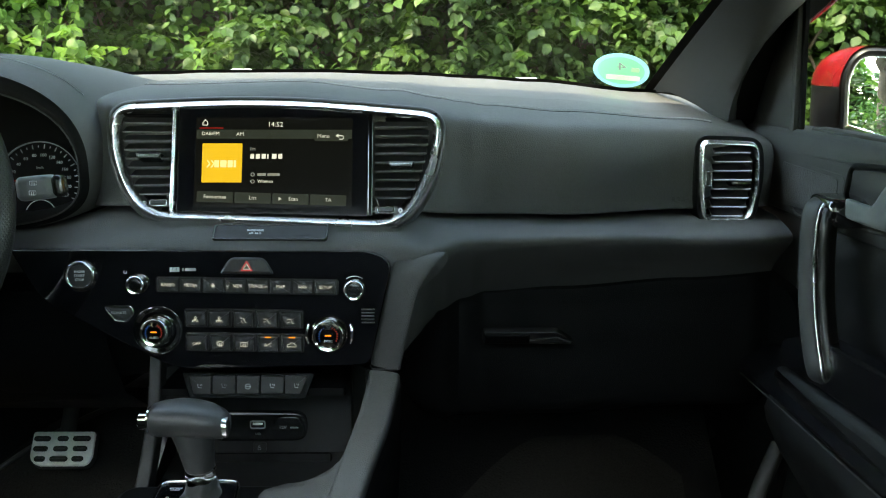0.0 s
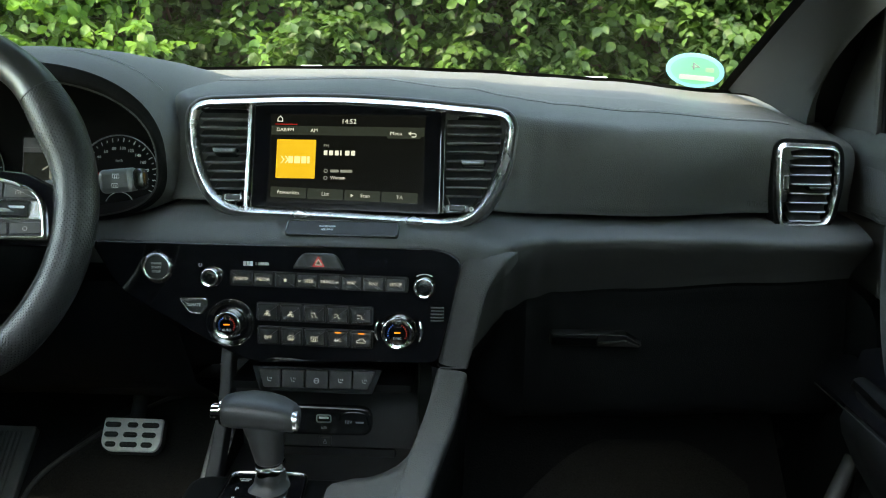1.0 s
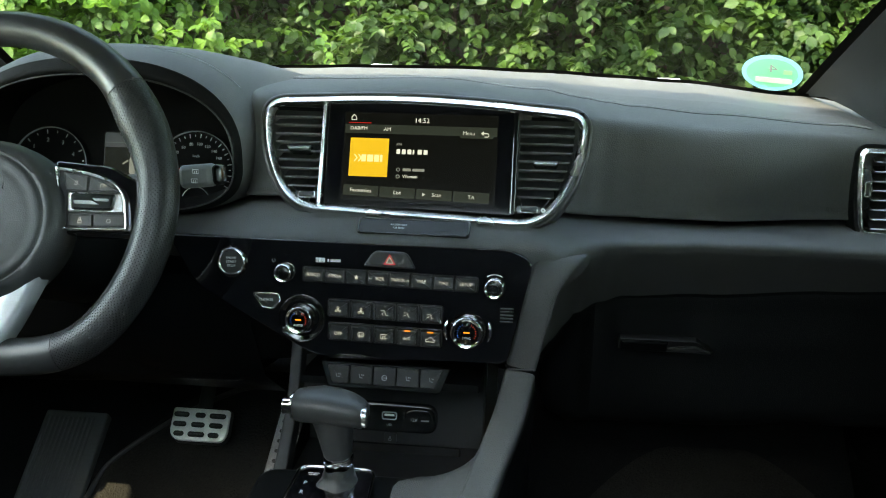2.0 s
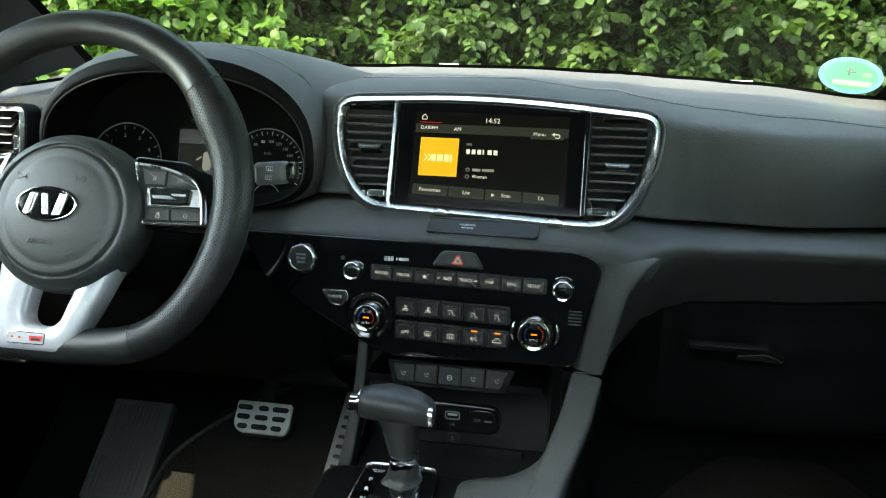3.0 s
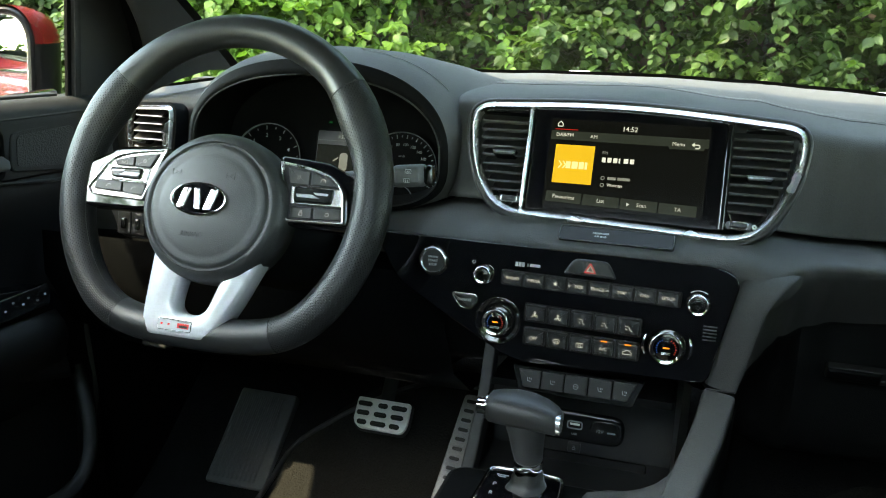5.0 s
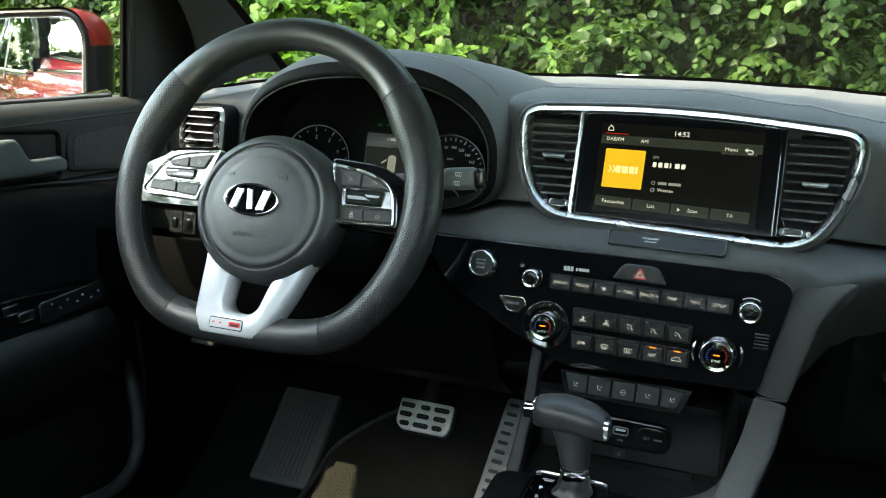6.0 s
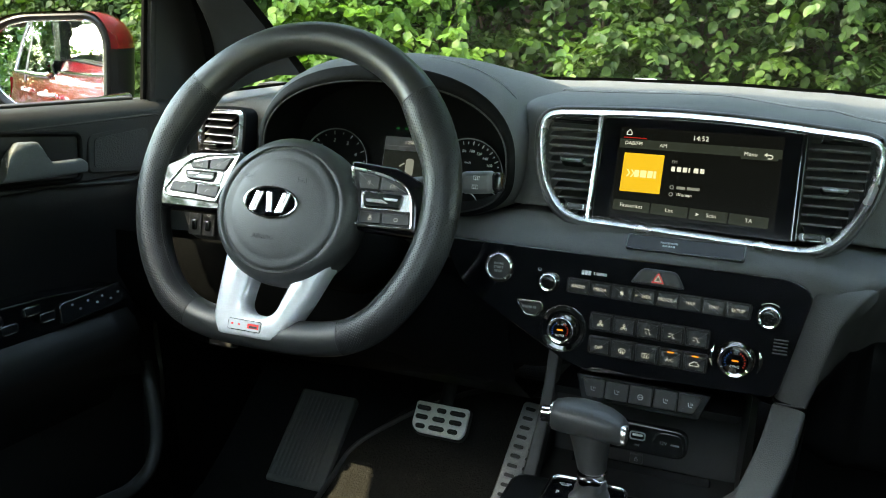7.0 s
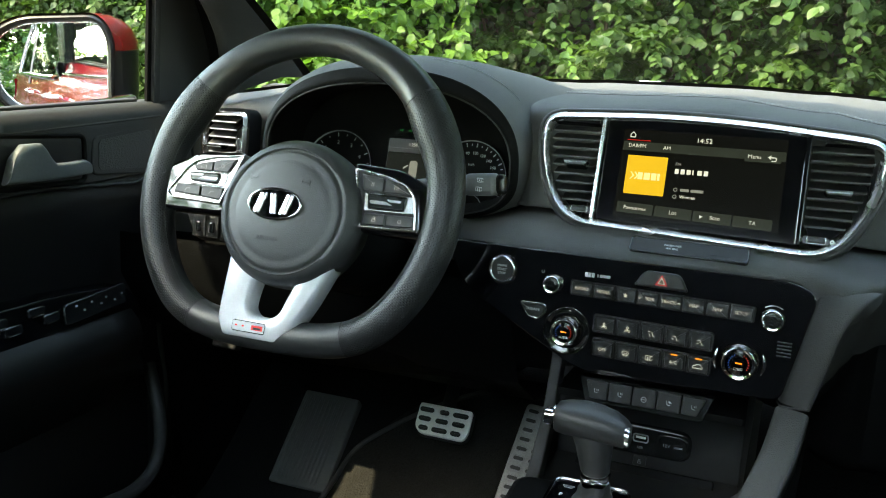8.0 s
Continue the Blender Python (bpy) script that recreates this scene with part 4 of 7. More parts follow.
words(at(WH, -0.003, -0.0510, 0.0308), "AIRBAG", 0.0052, DARKPRINT, hub, 0.0009)

# for each side: the pad's outline with its corner radii, four keys, toggle plate, toggle
PADS = {
    -1: (([(0.060, 0.0320), (0.1040, 0.0270), (0.1270, 0.0200), (0.1520, -0.0160), (0.1450, -0.0222), (0.081, -0.0240)], [0.001, 0.02, 0.012, 0.005, 0.004, 0.001]),
         ([(0.0985, 0.0215), (0.1230, 0.0160), (0.1190, 0.0108), (0.0985, 0.0108)], [(0.070, 0.0262), (0.0970, 0.0220), (0.0970, 0.0108), (0.078, 0.0108)],
          [(0.1090, -0.0062), (0.1400, -0.0058), (0.1425, -0.0155), (0.1085, -0.0170)], [(0.0800, -0.0065), (0.1075, -0.0062), (0.1070, -0.0172), (0.0810, -0.0192)]),
         [(0.0780, 0.0096), (0.1300, 0.0090), (0.1260, -0.0048), (0.0800, -0.0050)], [(0.0850, 0.0086), (0.1250, 0.0078), (0.1215, -0.0022), (0.0880, -0.0032)]),
    1: (([(0.070, 0.0290), (0.1030, 0.0252), (0.1305, 0.0170), (0.1420, 0.0036), (0.1465, -0.0285), (0.084, -0.0305)], [0.001, 0.02, 0.012, 0.010, 0.005, 0.001]),
        ([(0.0790, 0.0238), (0.1040, 0.0208), (0.1040, 0.0068), (0.0835, 0.0068)], [(0.1058, 0.0204), (0.1285, 0.0142), (0.1350, 0.0068), (0.1058, 0.0068)],
         [(0.0880, -0.0148), (0.1112, -0.0146), (0.1120, -0.0262), (0.0885, -0.0270)], [(0.1128, -0.0146), (0.1415, -0.0142), (0.1430, -0.0252), (0.1136, -0.0262)]),
        [(0.0850, 0.0054), (0.1390, 0.0054), (0.1410, -0.0128), (0.0870, -0.0132)], [(0.0900, 0.0042), (0.1330, 0.0040), (0.1310, -0.0108), (0.0920, -0.0114)]),
}
for s, signs in ((-1, ("horn", "ring", "phone", "phone")), (1, ("square", "gauge", "person", "ring"))):
    flip = at(WH, 0.002, 0.004, 0.0) @ Matrix.Diagonal((s, 1, 1, 1))
    part("upper_spoke", slab(flip, soft_poly([(0.066, 0.036), (0.120, 0.032), (0.162, 0.012), (0.166, -0.034), (0.086, -0.034), (0.066, -0.030)], 0.006), -0.016, 0.0085, 0.004), PIANO, wheel, "glossy black spoke")
    frame_line, keys4, plate_line, toggle_line = PADS[s]
    switch = part("switch_frame", ring_frame(flip, soft_poly(*frame_line, 4), inset(soft_poly(*frame_line, 4), 0.0024), 0, 0.0135, 0.0010), CHROME, wheel, "silver-edged switch pad")
    part("switch_bed", slab(flip, inset(soft_poly(*frame_line, 4), 0.002), 0, 0.0105), CHROME if s < 0 else DARKPRINT, switch)
    for shape, sign in zip(keys4, signs):
        key = part("switch_key", slab(flip, soft_poly(shape, 0.0012, 2), 0.008, 0.0128, 0.0010), SATIN, switch)
        part("key_gap", slab(flip, inset(soft_poly(shape, 0.0012, 2), -0.0009), 0.008, 0.0108), DARKPRINT, switch)
        cx, cy = sum(p[0] for p in shape) / 4, sum(p[1] for p in shape) / 4
        icon(at(flip, cx, cy - 0.0004, 0.0128) @ Matrix.Diagonal((s, 1, 1, 1)), sign, key, scale=1.1)
    part("toggle_plate", slab(flip, soft_poly(plate_line, 0.002), 0.009, 0.0130, 0.0012), CHROME, switch, "chrome toggle plate")
    toggle = part("toggle", slab(flip, soft_poly(toggle_line, 0.003), 0.012, 0.0160, 0.0018), GLOSSPLASTIC, switch)
    mu, mv = sum(p[0] for p in toggle_line) / 4, sum(p[1] for p in toggle_line) / 4
    part("toggle_line", slab(at(flip, mu, mv), soft_poly([(-0.0180, 0.0010), (-0.0005, 0.0010), (0.0075, -0.0024), (-0.0165, -0.0024)], 0.001), 0.0155, 0.0168, 0.0006), SILVER, toggle)
    part("toggle_line", slab(at(flip, mu, mv), soft_poly([(0.0000, 0.0034), (0.0165, 0.0030), (0.0155, 0.0006), (0.0030, 0.0008)], 0.001), 0.0155, 0.0168, 0.0006), SILVER, toggle)

LOW = at(WH, -0.006, 0.0, 0.0)
low_out = soft_poly([(-0.047, -0.066), (-0.0485, -0.118), (-0.0485, -0.139), (-0.0410, -0.1545), (0.0270, -0.1545), (0.0375, -0.143), (0.0540, -0.116), (0.0760, -0.066)], [0.004, 0.03, 0.012, 0.010, 0.012, 0.014, 0.03, 0.004], 7)
low_in = soft_poly([(-0.0040, -0.070), (-0.0130, -0.100), (-0.0150, -0.1210), (-0.0080, -0.1290), (0.0150, -0.1290), (0.0225, -0.1225), (0.0300, -0.100), (0.0420, -0.070)], [0.004, 0.02, 0.006, 0.006, 0.006, 0.006, 0.02, 0.004], 7)
part("lower_spoke", ring_frame(LOW, low_out, low_in, -0.006, 0.0165, 0.0055), SILVER, wheel, "silver painted lower spoke")
badge = part("trim_badge", slab(at(LOW, -0.0075, -0.1415, 0.0160), rrect(0.0390, 0.0115, 0.002), 0, 0.0010, 0.0004), BRIGHT, wheel, "small badge with red marks")
bar(at(LOW, -0.0075, -0.1415, 0.0171), 0.0370, 0.0098, SILVER, badge, "badge_face", 0.0003)
bar(at(LOW, 0.0030, -0.1415, 0.0175), 0.0130, 0.0050, REDPRINT, badge, "badge_mark", 0.0003)
bar(at(LOW, 0.0035, -0.1422, 0.0179), 0.0090, 0.0022, DARKPRINT, badge, "badge_mark", 0.0003)
for u in (-0.0215, -0.0135):
    bar(at(LOW, u, -0.1412, 0.0175), 0.0024, 0.0018, REDPRINT, badge, "badge_mark", 0.0003)

# stalk behind the wheel
STALK = surface("grey_stalk_plastic", (0.11, 0.115, 0.115), 0.4, stain=0.1)
stalk = thing("wiper_stalk", "dark wiper stalk with white symbols behind the wheel", "stalk")
p0, p1 = Vector((-0.26, 0.800, 1.020)), Vector((-0.100, 0.792, 1.047))
SK = Matrix.Translation((-0.124, 0.790, 1.0425)) @ Matrix.Rotation(radians(80), 4, "X")
part("arm", tube([p0, p0.lerp(p1, 0.6)], [0.008, 0.010], 12), SATIN, stalk)
part("handle", slab(at(SK, 0, 0, 0, 6), rrect(0.034, 0.0225, 0.006), -0.008, 0.009, 0.005), STALK, stalk)
part("end_ring", slab(at(SK, 0.0205, 0.002, 0, 6), rrect(0.010, 0.0205, 0.005), -0.008, 0.007, 0.004), GLOSSPLASTIC, stalk)
icon(at(SK, 0.001, 0.0045, 0.0090), "rear", stalk, PRINT, 1.0)
icon(at(SK, 0.000, -0.0045, 0.0090), "rear", stalk, PRINT, 1.0)
stalk2 = copy_thing(stalk, Matrix.Translation((-0.315, 0, 0)) @ Matrix.Diagonal((1, 1, 1, 1)) @ Matrix.Translation((0.0, 0, 0)))
tagged(stalk2, "dark indicator stalk behind the steering wheel", "stalk")
stalk2.name = "indicator_stalk"
stalk2.matrix_basis = Matrix.Translation((-0.63, 1.5880, 0.0)) @ Matrix.Rotation(math.pi, 4, "Z")

# ---- instrument cluster under its hood ----
cluster = thing("instrument_cluster", "round dials and small colour display under a black hood", "instruments")
HX, HZ = -0.291, 1.036


def arch(a, half, high, low, y):
    """A point of a rounded ring about the dials: half its width, its height above and below the middle, its depth."""
    c, s = math.cos(radians(a)), math.sin(radians(a))
    e = 0.86 if s > 0 else 0.66
    x = half * math.copysign(abs(c) ** e, c)
    return Vector((HX + x, y + 0.10 * max(0.0, s) * high, HZ + (high if s > 0 else low) * math.copysign(abs(s) ** e, s)))


def hood_row(*ring):
    return [arch(i * 360 / 96, *ring) for i in range(96)]


hood_rows = [hood_row(0.150, 0.078, 0.060, 1.02), hood_row(0.154, 0.082, 0.061, 0.955), hood_row(0.1585, 0.0860, 0.0625, 0.910), hood_row(0.1605, 0.0885, 0.0640, 0.905), hood_row(0.1650, 0.0960, 0.0665, 0.9055),
             hood_row(0.1690, 0.1060, 0.0690, 0.910), hood_row(0.1730, 0.1130, 0.0710, 0.920), hood_row(0.1765, 0.1165, 0.0730, 0.940), hood_row(0.184, 0.116, 0.076, 0.985), hood_row(0.198, 0.108, 0.08, 1.06), hood_row(0.215, 0.094, 0.09, 1.14), hood_row(0.235, 0.070, 0.10, 1.24)]
part("hood", grid(hood_rows[5:], True), SOFT, cluster, "black hood over the dials", smooth=80)
# the hood's inside takes the darker colour in place of its shade
part("hood_lining", grid(hood_rows[:6], True), SHADEDHARD, cluster, "inside of the hood, coloured dark for shade", smooth=80)
bm = bmesh.new()
for k in range(52):
    p, q = (arch(80 - 46 * t / 52, 0.1790, 0.1168, 0.07, 0.955) + Vector((0, 0, 0.0006)) for t in (k + 0.12, k + 0.85))
    tube([p, q], 0.0007, 5, bm=bm)
part("hood_stitching", bm, THREAD, cluster, "pale grey stitching")
part("hood_edge", tube([arch(i * 360 / 120, 0.1600, 0.0880, 0.0635, 0.9052) for i in range(120)], 0.0010, 6, True), SATIN, cluster)
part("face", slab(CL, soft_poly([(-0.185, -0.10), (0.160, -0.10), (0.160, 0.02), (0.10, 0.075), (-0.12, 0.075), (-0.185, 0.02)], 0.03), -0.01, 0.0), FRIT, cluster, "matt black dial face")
part("sill", slab(Matrix.Translation((HX, 0.940, 0.9690)) @ Matrix.Rotation(radians(12), 4, "X"), rrect(0.345, 0.095, 0.01), -0.01, 0.002, 0.001), SHADEDHARD, cluster)
DIALPRINT = surface("pale_dial_print", (0.45, 0.46, 0.46), 0.5)
DIALRING = surface("dial_chrome", (0.30, 0.31, 0.32), 0.3, 0.3)
for cu, marks, big, first, last in ((-0.0841, ("0", "1", "2", "3", "4", "5", "6"), False, -78, 132), (0.0985, ("0", "20", "40", "60", "80", "100", "120", "140", "160", "180", "200", "220"), True, -84, 114)):
    D = at(CL, cu, -0.046, 0.001)
    dial = part("dial", lathe(D, [(0.049, 0), (0.048, 0.004), (0.046, 0.002)], 56), FRIT, cluster, "black round dial")
    part("dial_ring", lathe(D, [(0.0480, 0.002), (0.0480, 0.0050), (0.0473, 0.0054), (0.0468, 0.003)], 56, caps=False), DIALRING, dial, "thin chrome dial ring")
    bm = bmesh.new()
    n = (len(marks) - 1) * 2
    for k in range(n + 1):
        a = radians(first + (last - first) * k / n)
        slab(at(D, 0.0425 * math.sin(a), 0.0425 * math.cos(a), 0.002, -math.degrees(a)), rrect(0.0009, 0.0050 if k % 2 == 0 else 0.0026, 0.0003, 1), 0, 0.0004, bm=bm)
    part("dial_marks", bm, DIALPRINT, dial, smooth=0)
    for k, text in enumerate(marks):
        a = radians(first + (last - first) * k / (len(marks) - 1))
        words(at(D, 0.0325 * math.sin(a), 0.0325 * math.cos(a), 0.002), text, 0.0036 if big else 0.0050, DIALPRINT, dial, 0.0003, "dial_digits")
    if big:
        words(at(D, 0.0, 0.018, 0.002), "km/h", 0.0030, GREYPRINT, dial, 0.0003)
    part("needle", slab(at(D, 0, 0, 0.004, -first), [(-0.0012, -0.004), (0.0012, -0.004), (0.0005, 0.038), (-0.0005, 0.038)], 0, 0.001), HOT, dial, smooth=0)
    part("needle_cap", lathe(at(D, 0, 0, 0.003), [(0.007, 0), (0.007, 0.003), (0.005, 0.004)], 20), GLOSSPLASTIC, dial)
    if big:
        E2 = at(D, 0.004, -0.036, 0.006)
        part("fuel_scale", tube([at(E2, 0.017 * math.cos(a), 0.017 * math.sin(a)).translation for a in [0.3 + 2.5 * k / 12 for k in range(13)]], 0.0005, 4), PRINT, dial)
LCD = glow("display_grey", (0.022, 0.027, 0.028), 0.5)
display = part("display", slab(at(CL, 0.021, -0.040, 0.001), rrect(0.076, 0.075, 0.002), 0, 0.0008), DARKPRINT, cluster, "small trip display")
part("display_field", slab(at(CL, 0.021, -0.045, 0.002), rrect(0.074, 0.050, 0.001, 1), 0, 0.0003), LCD, display, smooth=0)
bar(at(CL, 0.021, -0.0145, 0.0024), 0.074, 0.0005, UI_GREY, display, "display_line", 0.0002)
words(at(CL, 0.019, -0.0095, 0.002), "258", 0.0040, UI_WHITE, display, 0.0003, "range_digits")
bar(at(CL, 0.0125, -0.0095, 0.002), 0.0028, 0.0036, UI_GREY, display, "pump_sign", 0.0003)
GREEN = glow("green_sign", (0.02, 0.20, 0.07), 0.28)
for u in (-0.002, 0.010):
    bar(at(CL, u, 0.0085, 0.001), 0.0045, 0.0026, GREEN, display, "green_sign", 0.0003)
part("car_sign", slab(at(CL, 0.0215, -0.041, 0.0024), rrect(0.0110, 0.0230, 0.004), 0, 0.0003), UI_GREY, display, smooth=0)
part("car_sign", slab(at(CL, 0.0215, -0.041, 0.0028), rrect(0.0076, 0.0120, 0.002), 0, 0.0003), UI_GREY, display, smooth=0)
part("door_sign", slab(at(CL, 0.0110, -0.038, 0.0026, 35), rrect(0.0080, 0.0020, 0.0005, 1), 0, 0.0003), UI_GREY, display, smooth=0)
part("cruise_sign", ring_frame(at(CL, -0.011, -0.055, 0.002), ellipse(0.004, 0.004, 16), ellipse(0.0026, 0.0026, 16), 0, 0.0004, 0.0001), UI_GREY, display, smooth=0)

# side vents
def side_vent(m, s):
    vent = thing("side_vent", "black slatted air vent in a satin chrome frame", "air vent", "side vents")
    o = soft_poly([(-0.044, 0.049), (0.030, 0.046), (0.034, 0.004), (0.024, -0.052), (-0.038, -0.054), (-0.044, 0.0)], [0.012, 0.014, 0.03, 0.016, 0.012, 0.05], 6)
    if s < 0:
        o = [(-x, y) for x, y in o][::-1]
    o = evenly(o, 120)
    i = inset(o, 0.0070)
    part("chrome_frame", lean_ring(m, o, i, -0.0015, 0.0055), CHROME, vent, "satin chrome frame")
    part("lip", ring_frame(m, inset(o, -0.004), inset(o, 0.001), -0.03, 0.0, 0.001), SHADEDHARD, vent)
    part("backing", slab(m, inset(o, 0.003), -0.036, -0.030), DARKPRINT, vent)
    lo, hi = -0.047, 0.041
    u0, u1 = (-0.026, 0.04) if s > 0 else (-0.04, 0.026)
    vent_slats(m, i, lo, hi, 8, u0, u1, vent)
    vent_lever(m, s * 0.006, -0.005, vent)
    part("wheel_plate", slab(m, soft_poly([(s * -0.0375, 0.026), (s * -0.0290, 0.020), (s * -0.0260, 0.0), (s * -0.0290, -0.022), (s * -0.0370, -0.026)][::s], 0.003), -0.016, 0.002, 0.001), GLOSSPLASTIC, vent)
    vent_wheel(m, s * -0.0315, 0.0, vent, True)
    return vent


side_vent(panel(0.612, 1.030, 1.000, 10), 1)
side_vent(panel(-0.612, 1.030, 1.012, 10), -1)

# switch panel left of the column
LS = panel(-0.430, 0.880, 0.950, 12)
side_switches = thing("switch_panel", "grey panel with headlamp and dimmer switches beside the steering column", "switches")
part("plate", slab(LS, soft_poly([(-0.148, 0.032), (0.060, 0.045), (0.055, -0.036), (-0.114, -0.036)], 0.012), -0.02, 0.002, 0.002), SAILSKIN, side_switches)
for k, sign in enumerate(("gauge", "wheel")):
    sw = part("switch", slab(at(LS, -0.1070 + 0.0205 * k, -0.0135, 0.002), rrect(0.0190, 0.036, 0.002), -0.002, 0.004, 0.001), SATIN, side_switches)
    icon(at(LS, -0.1070 + 0.0205 * k, -0.0030, 0.006), sign, sw, GLOWPRINT, 1.2)
    part("roller", slab(at(LS, -0.1070 + 0.0205 * k, -0.0180, 0.004), rrect(0.007, 0.014, 0.002), 0, 0.005, 0.002), GLOSSPLASTIC, sw)
    icon(at(LS, -0.0995 + 0.0205 * k, -0.0180, 0.006), "ring", sw, GLOWPRINT, 0.5)

# ---- centre console ----
console = thing("centre_console", "dark plastic centre console with storage pocket and padded rail", "console")
arm = glide([(0.1925, 0.8385, 0.8340), (0.1830, 0.795, 0.805), (0.1640, 0.735, 0.772), (0.150, 0.64, 0.756), (0.143, 0.46, 0.750), (0.140, 0.10, 0.745)], 8)
part("side_rail", rail(arm, ease([0.033, 0.033, 0.032, 0.033, 0.035, 0.036], 8), ease([0.012] * 6, 8)), SOFT, console, "padded grey rail along the console", smooth=80)
part("rail_joint", tube([(0.1770, 0.8480, 0.8352), (0.180, 0.8378, 0.8360), (0.1930, 0.8366, 0.8362), (0.206, 0.8378, 0.8360), (0.2092, 0.8480, 0.8352)], 0.0010, 6), DARKPRINT, console)
rows = []
for i in range(25):
    t = i / 24
    p = arm[int(t * (len(arm) - 1))]
    y, z = p.y, p.z
    w = min(1, max(0, (0.805 - y) / 0.07))
    foot = 0.150 - 0.075 * w * w * (3 - 2 * w)
    fz = 0.690 + 0.061 * min(1, 1.5 * w)
    row = []
    for k in range(9):
        f = k / 8
        row.append(Vector((p.x - 0.014 - (p.x - 0.014 - foot) * f, y, z - 0.004 + (fz - z + 0.004) * math.sin(f * math.pi / 2) ** 0.8)))
    rows.append(row)
part("rail_flank", grid(rows), SOFT, console, smooth=80)
part("outer_flank", grid([[Vector((p.x + 0.018, p.y, p.z - 0.01)), Vector((p.x + 0.014, p.y + 0.01, p.z - 0.12)), Vector((p.x + 0.006, p.y + 0.02, 0.42))] for p in arm]), SHADEDHARD, console)
part("deck", slab(Matrix.Translation((0.045, 0.40, 0.748)), rrect(0.22, 0.72, 0.02), -0.05, 0.0, 0.006), SHADEDHARD, console)
part("left_post", rail(glide([(-0.0530, 0.858, 0.846), (-0.0540, 0.834, 0.790), (-0.0555, 0.812, 0.757), (-0.0570, 0.775, 0.722), (-0.0590, 0.70, 0.690), (-0.0600, 0.50, 0.675)], 6), ease([0.013, 0.013, 0.014, 0.015, 0.016, 0.016], 6), ease([0.006] * 6, 6)), TRIM, console, smooth=80)
part("left_flank", grid([[Vector((-0.062, y, z)) for z in (0.40, 0.55, 0.672)] for y in (0.0, 0.4, 0.76)] + [[Vector((-0.062, 1.10, z)) for z in (0.40, 0.60, 0.80)]]), SHADEDHARD, console)
part("pocket_floor", slab(Matrix.Translation((0.045, 0.850, 0.690)), rrect(0.22, 0.17, 0.01), -0.02, 0.0), RUBBER, console)
POCKET = panel(0.045, 0.928, 0.745, 6)
part("pocket_back", slab(POCKET, [(-0.12, 0.10), (0.12, 0.10), (0.12, -0.08), (-0.12, -0.08)], -0.01, 0), SAILSKIN, console)
part("pocket_side", grid([[Vector((0.150, 0.93, 0.83)), Vector((0.150, 0.93, 0.69))], [Vector((0.158, 0.85, 0.83)), Vector((0.154, 0.84, 0.69))]]), SAILSKIN, console)
part("pocket_roof", slab(Matrix.Translation((0.05, 0.890, 0.800)) @ Matrix.Rotation(radians(-8), 4, "X"), rrect(0.20, 0.09, 0.004), -0.004, 0.004), SHADEDHARD, console)
part("pocket_lip", slab(panel(0.045, 0.905, 0.690, 35), rrect(0.16, 0.016, 0.004), -0.01, 0.004, 0.002), SHADEDHARD, console)
PORTS = at(POCKET, -0.0015, -0.0210, 0.0, 0)
bed = part("socket_bed", slab(PORTS, soft_poly([(-0.062, 0.0185), (0.052, 0.0185), (0.052, -0.0185), (-0.062, -0.0185)], 0.016), 0, 0.006, 0.003), GLOSSPLASTIC, console, "recessed socket strip")
part("usb_port", ring_frame(at(PORTS, -0.006, 0.003, 0.006), rrect(0.0185, 0.0105, 0.003), rrect(0.0155, 0.0075, 0.002), -0.002, 0.001, 0.0004), GREYPRINT, bed)
part("usb_tongue", slab(at(PORTS, -0.006, 0.004, 0.005), rrect(0.0120, 0.0028, 0.0005, 1), -0.002, 0.0012), PRINT, bed)
words(at(PORTS, -0.006, -0.0085, 0.0062), "USB", 0.0028, GREYPRINT, bed, 0.0003)
part("socket_cover", slab(at(PORTS, 0.030, 0.0, 0.006), rrect(0.036, 0.0300, 0.012), -0.002, 0.004, 0.002), GLOSSPLASTIC, bed, "round-ended socket cover")
words(at(PORTS, 0.024, 0.001, 0.0101), "12V", 0.0040, GREYPRINT, bed, 0.0003)
bar(at(PORTS, 0.0375, 0.0008, 0.0101), 0.0095, 0.0020, GREYPRINT, bed, "small_mark", 0.0002)
small = part("small_key", slab(at(POCKET, -0.007, -0.0480, 0.0), rrect(0.0150, 0.0120, 0.002), 0, 0.004, 0.001), SATIN, console)
icon(at(POCKET, -0.007, -0.0480, 0.004), "person", small, GREYPRINT, 1.1)
part("cup_ring", lathe(Matrix.Translation((0.085, 0.615, 0.7490)), [(0.046, -0.002), (0.046, 0.003), (0.042, 0.004), (0.040, -0.002)], 48, caps=False), BRIGHT, console, "chrome cup holder ring")
part("cup_well", lathe(Matrix.Translation((0.085, 0.615, 0.7495)), [(0.040, 0.0005), (0.001, 0.0005)], 36), DARKPRINT, console)

# gear selector
shifter = thing("gear_selector", "black leather gear selector with chrome side button and collar", "gear lever")
GATE = Matrix.Translation((0.0165, 0.7030, 0.7510)) @ Matrix.Rotation(radians(4), 4, "X")
gate_line = soft_poly([(-0.0395, 0.050), (0.0385, 0.050), (0.0465, -0.10), (-0.0475, -0.10)], 0.012)
part("gate_frame", ring_frame(GATE, gate_line, inset(gate_line, 0.0034), -0.004, 0.004, 0.0014), BRIGHT, shifter, "chrome gate frame")
part("gate_plate", slab(GATE, inset(gate_line, 0.003), -0.004, 0.0015), PIANO, shifter)
words(at(GATE, -0.0225, 0.0380, 0.0016), "SHIFT LOCK", 0.0016, PRINT, shifter, 0.0002)
words(at(GATE, -0.0225, 0.0355, 0.0016), "RELEASE", 0.0016, PRINT, shifter, 0.0002)
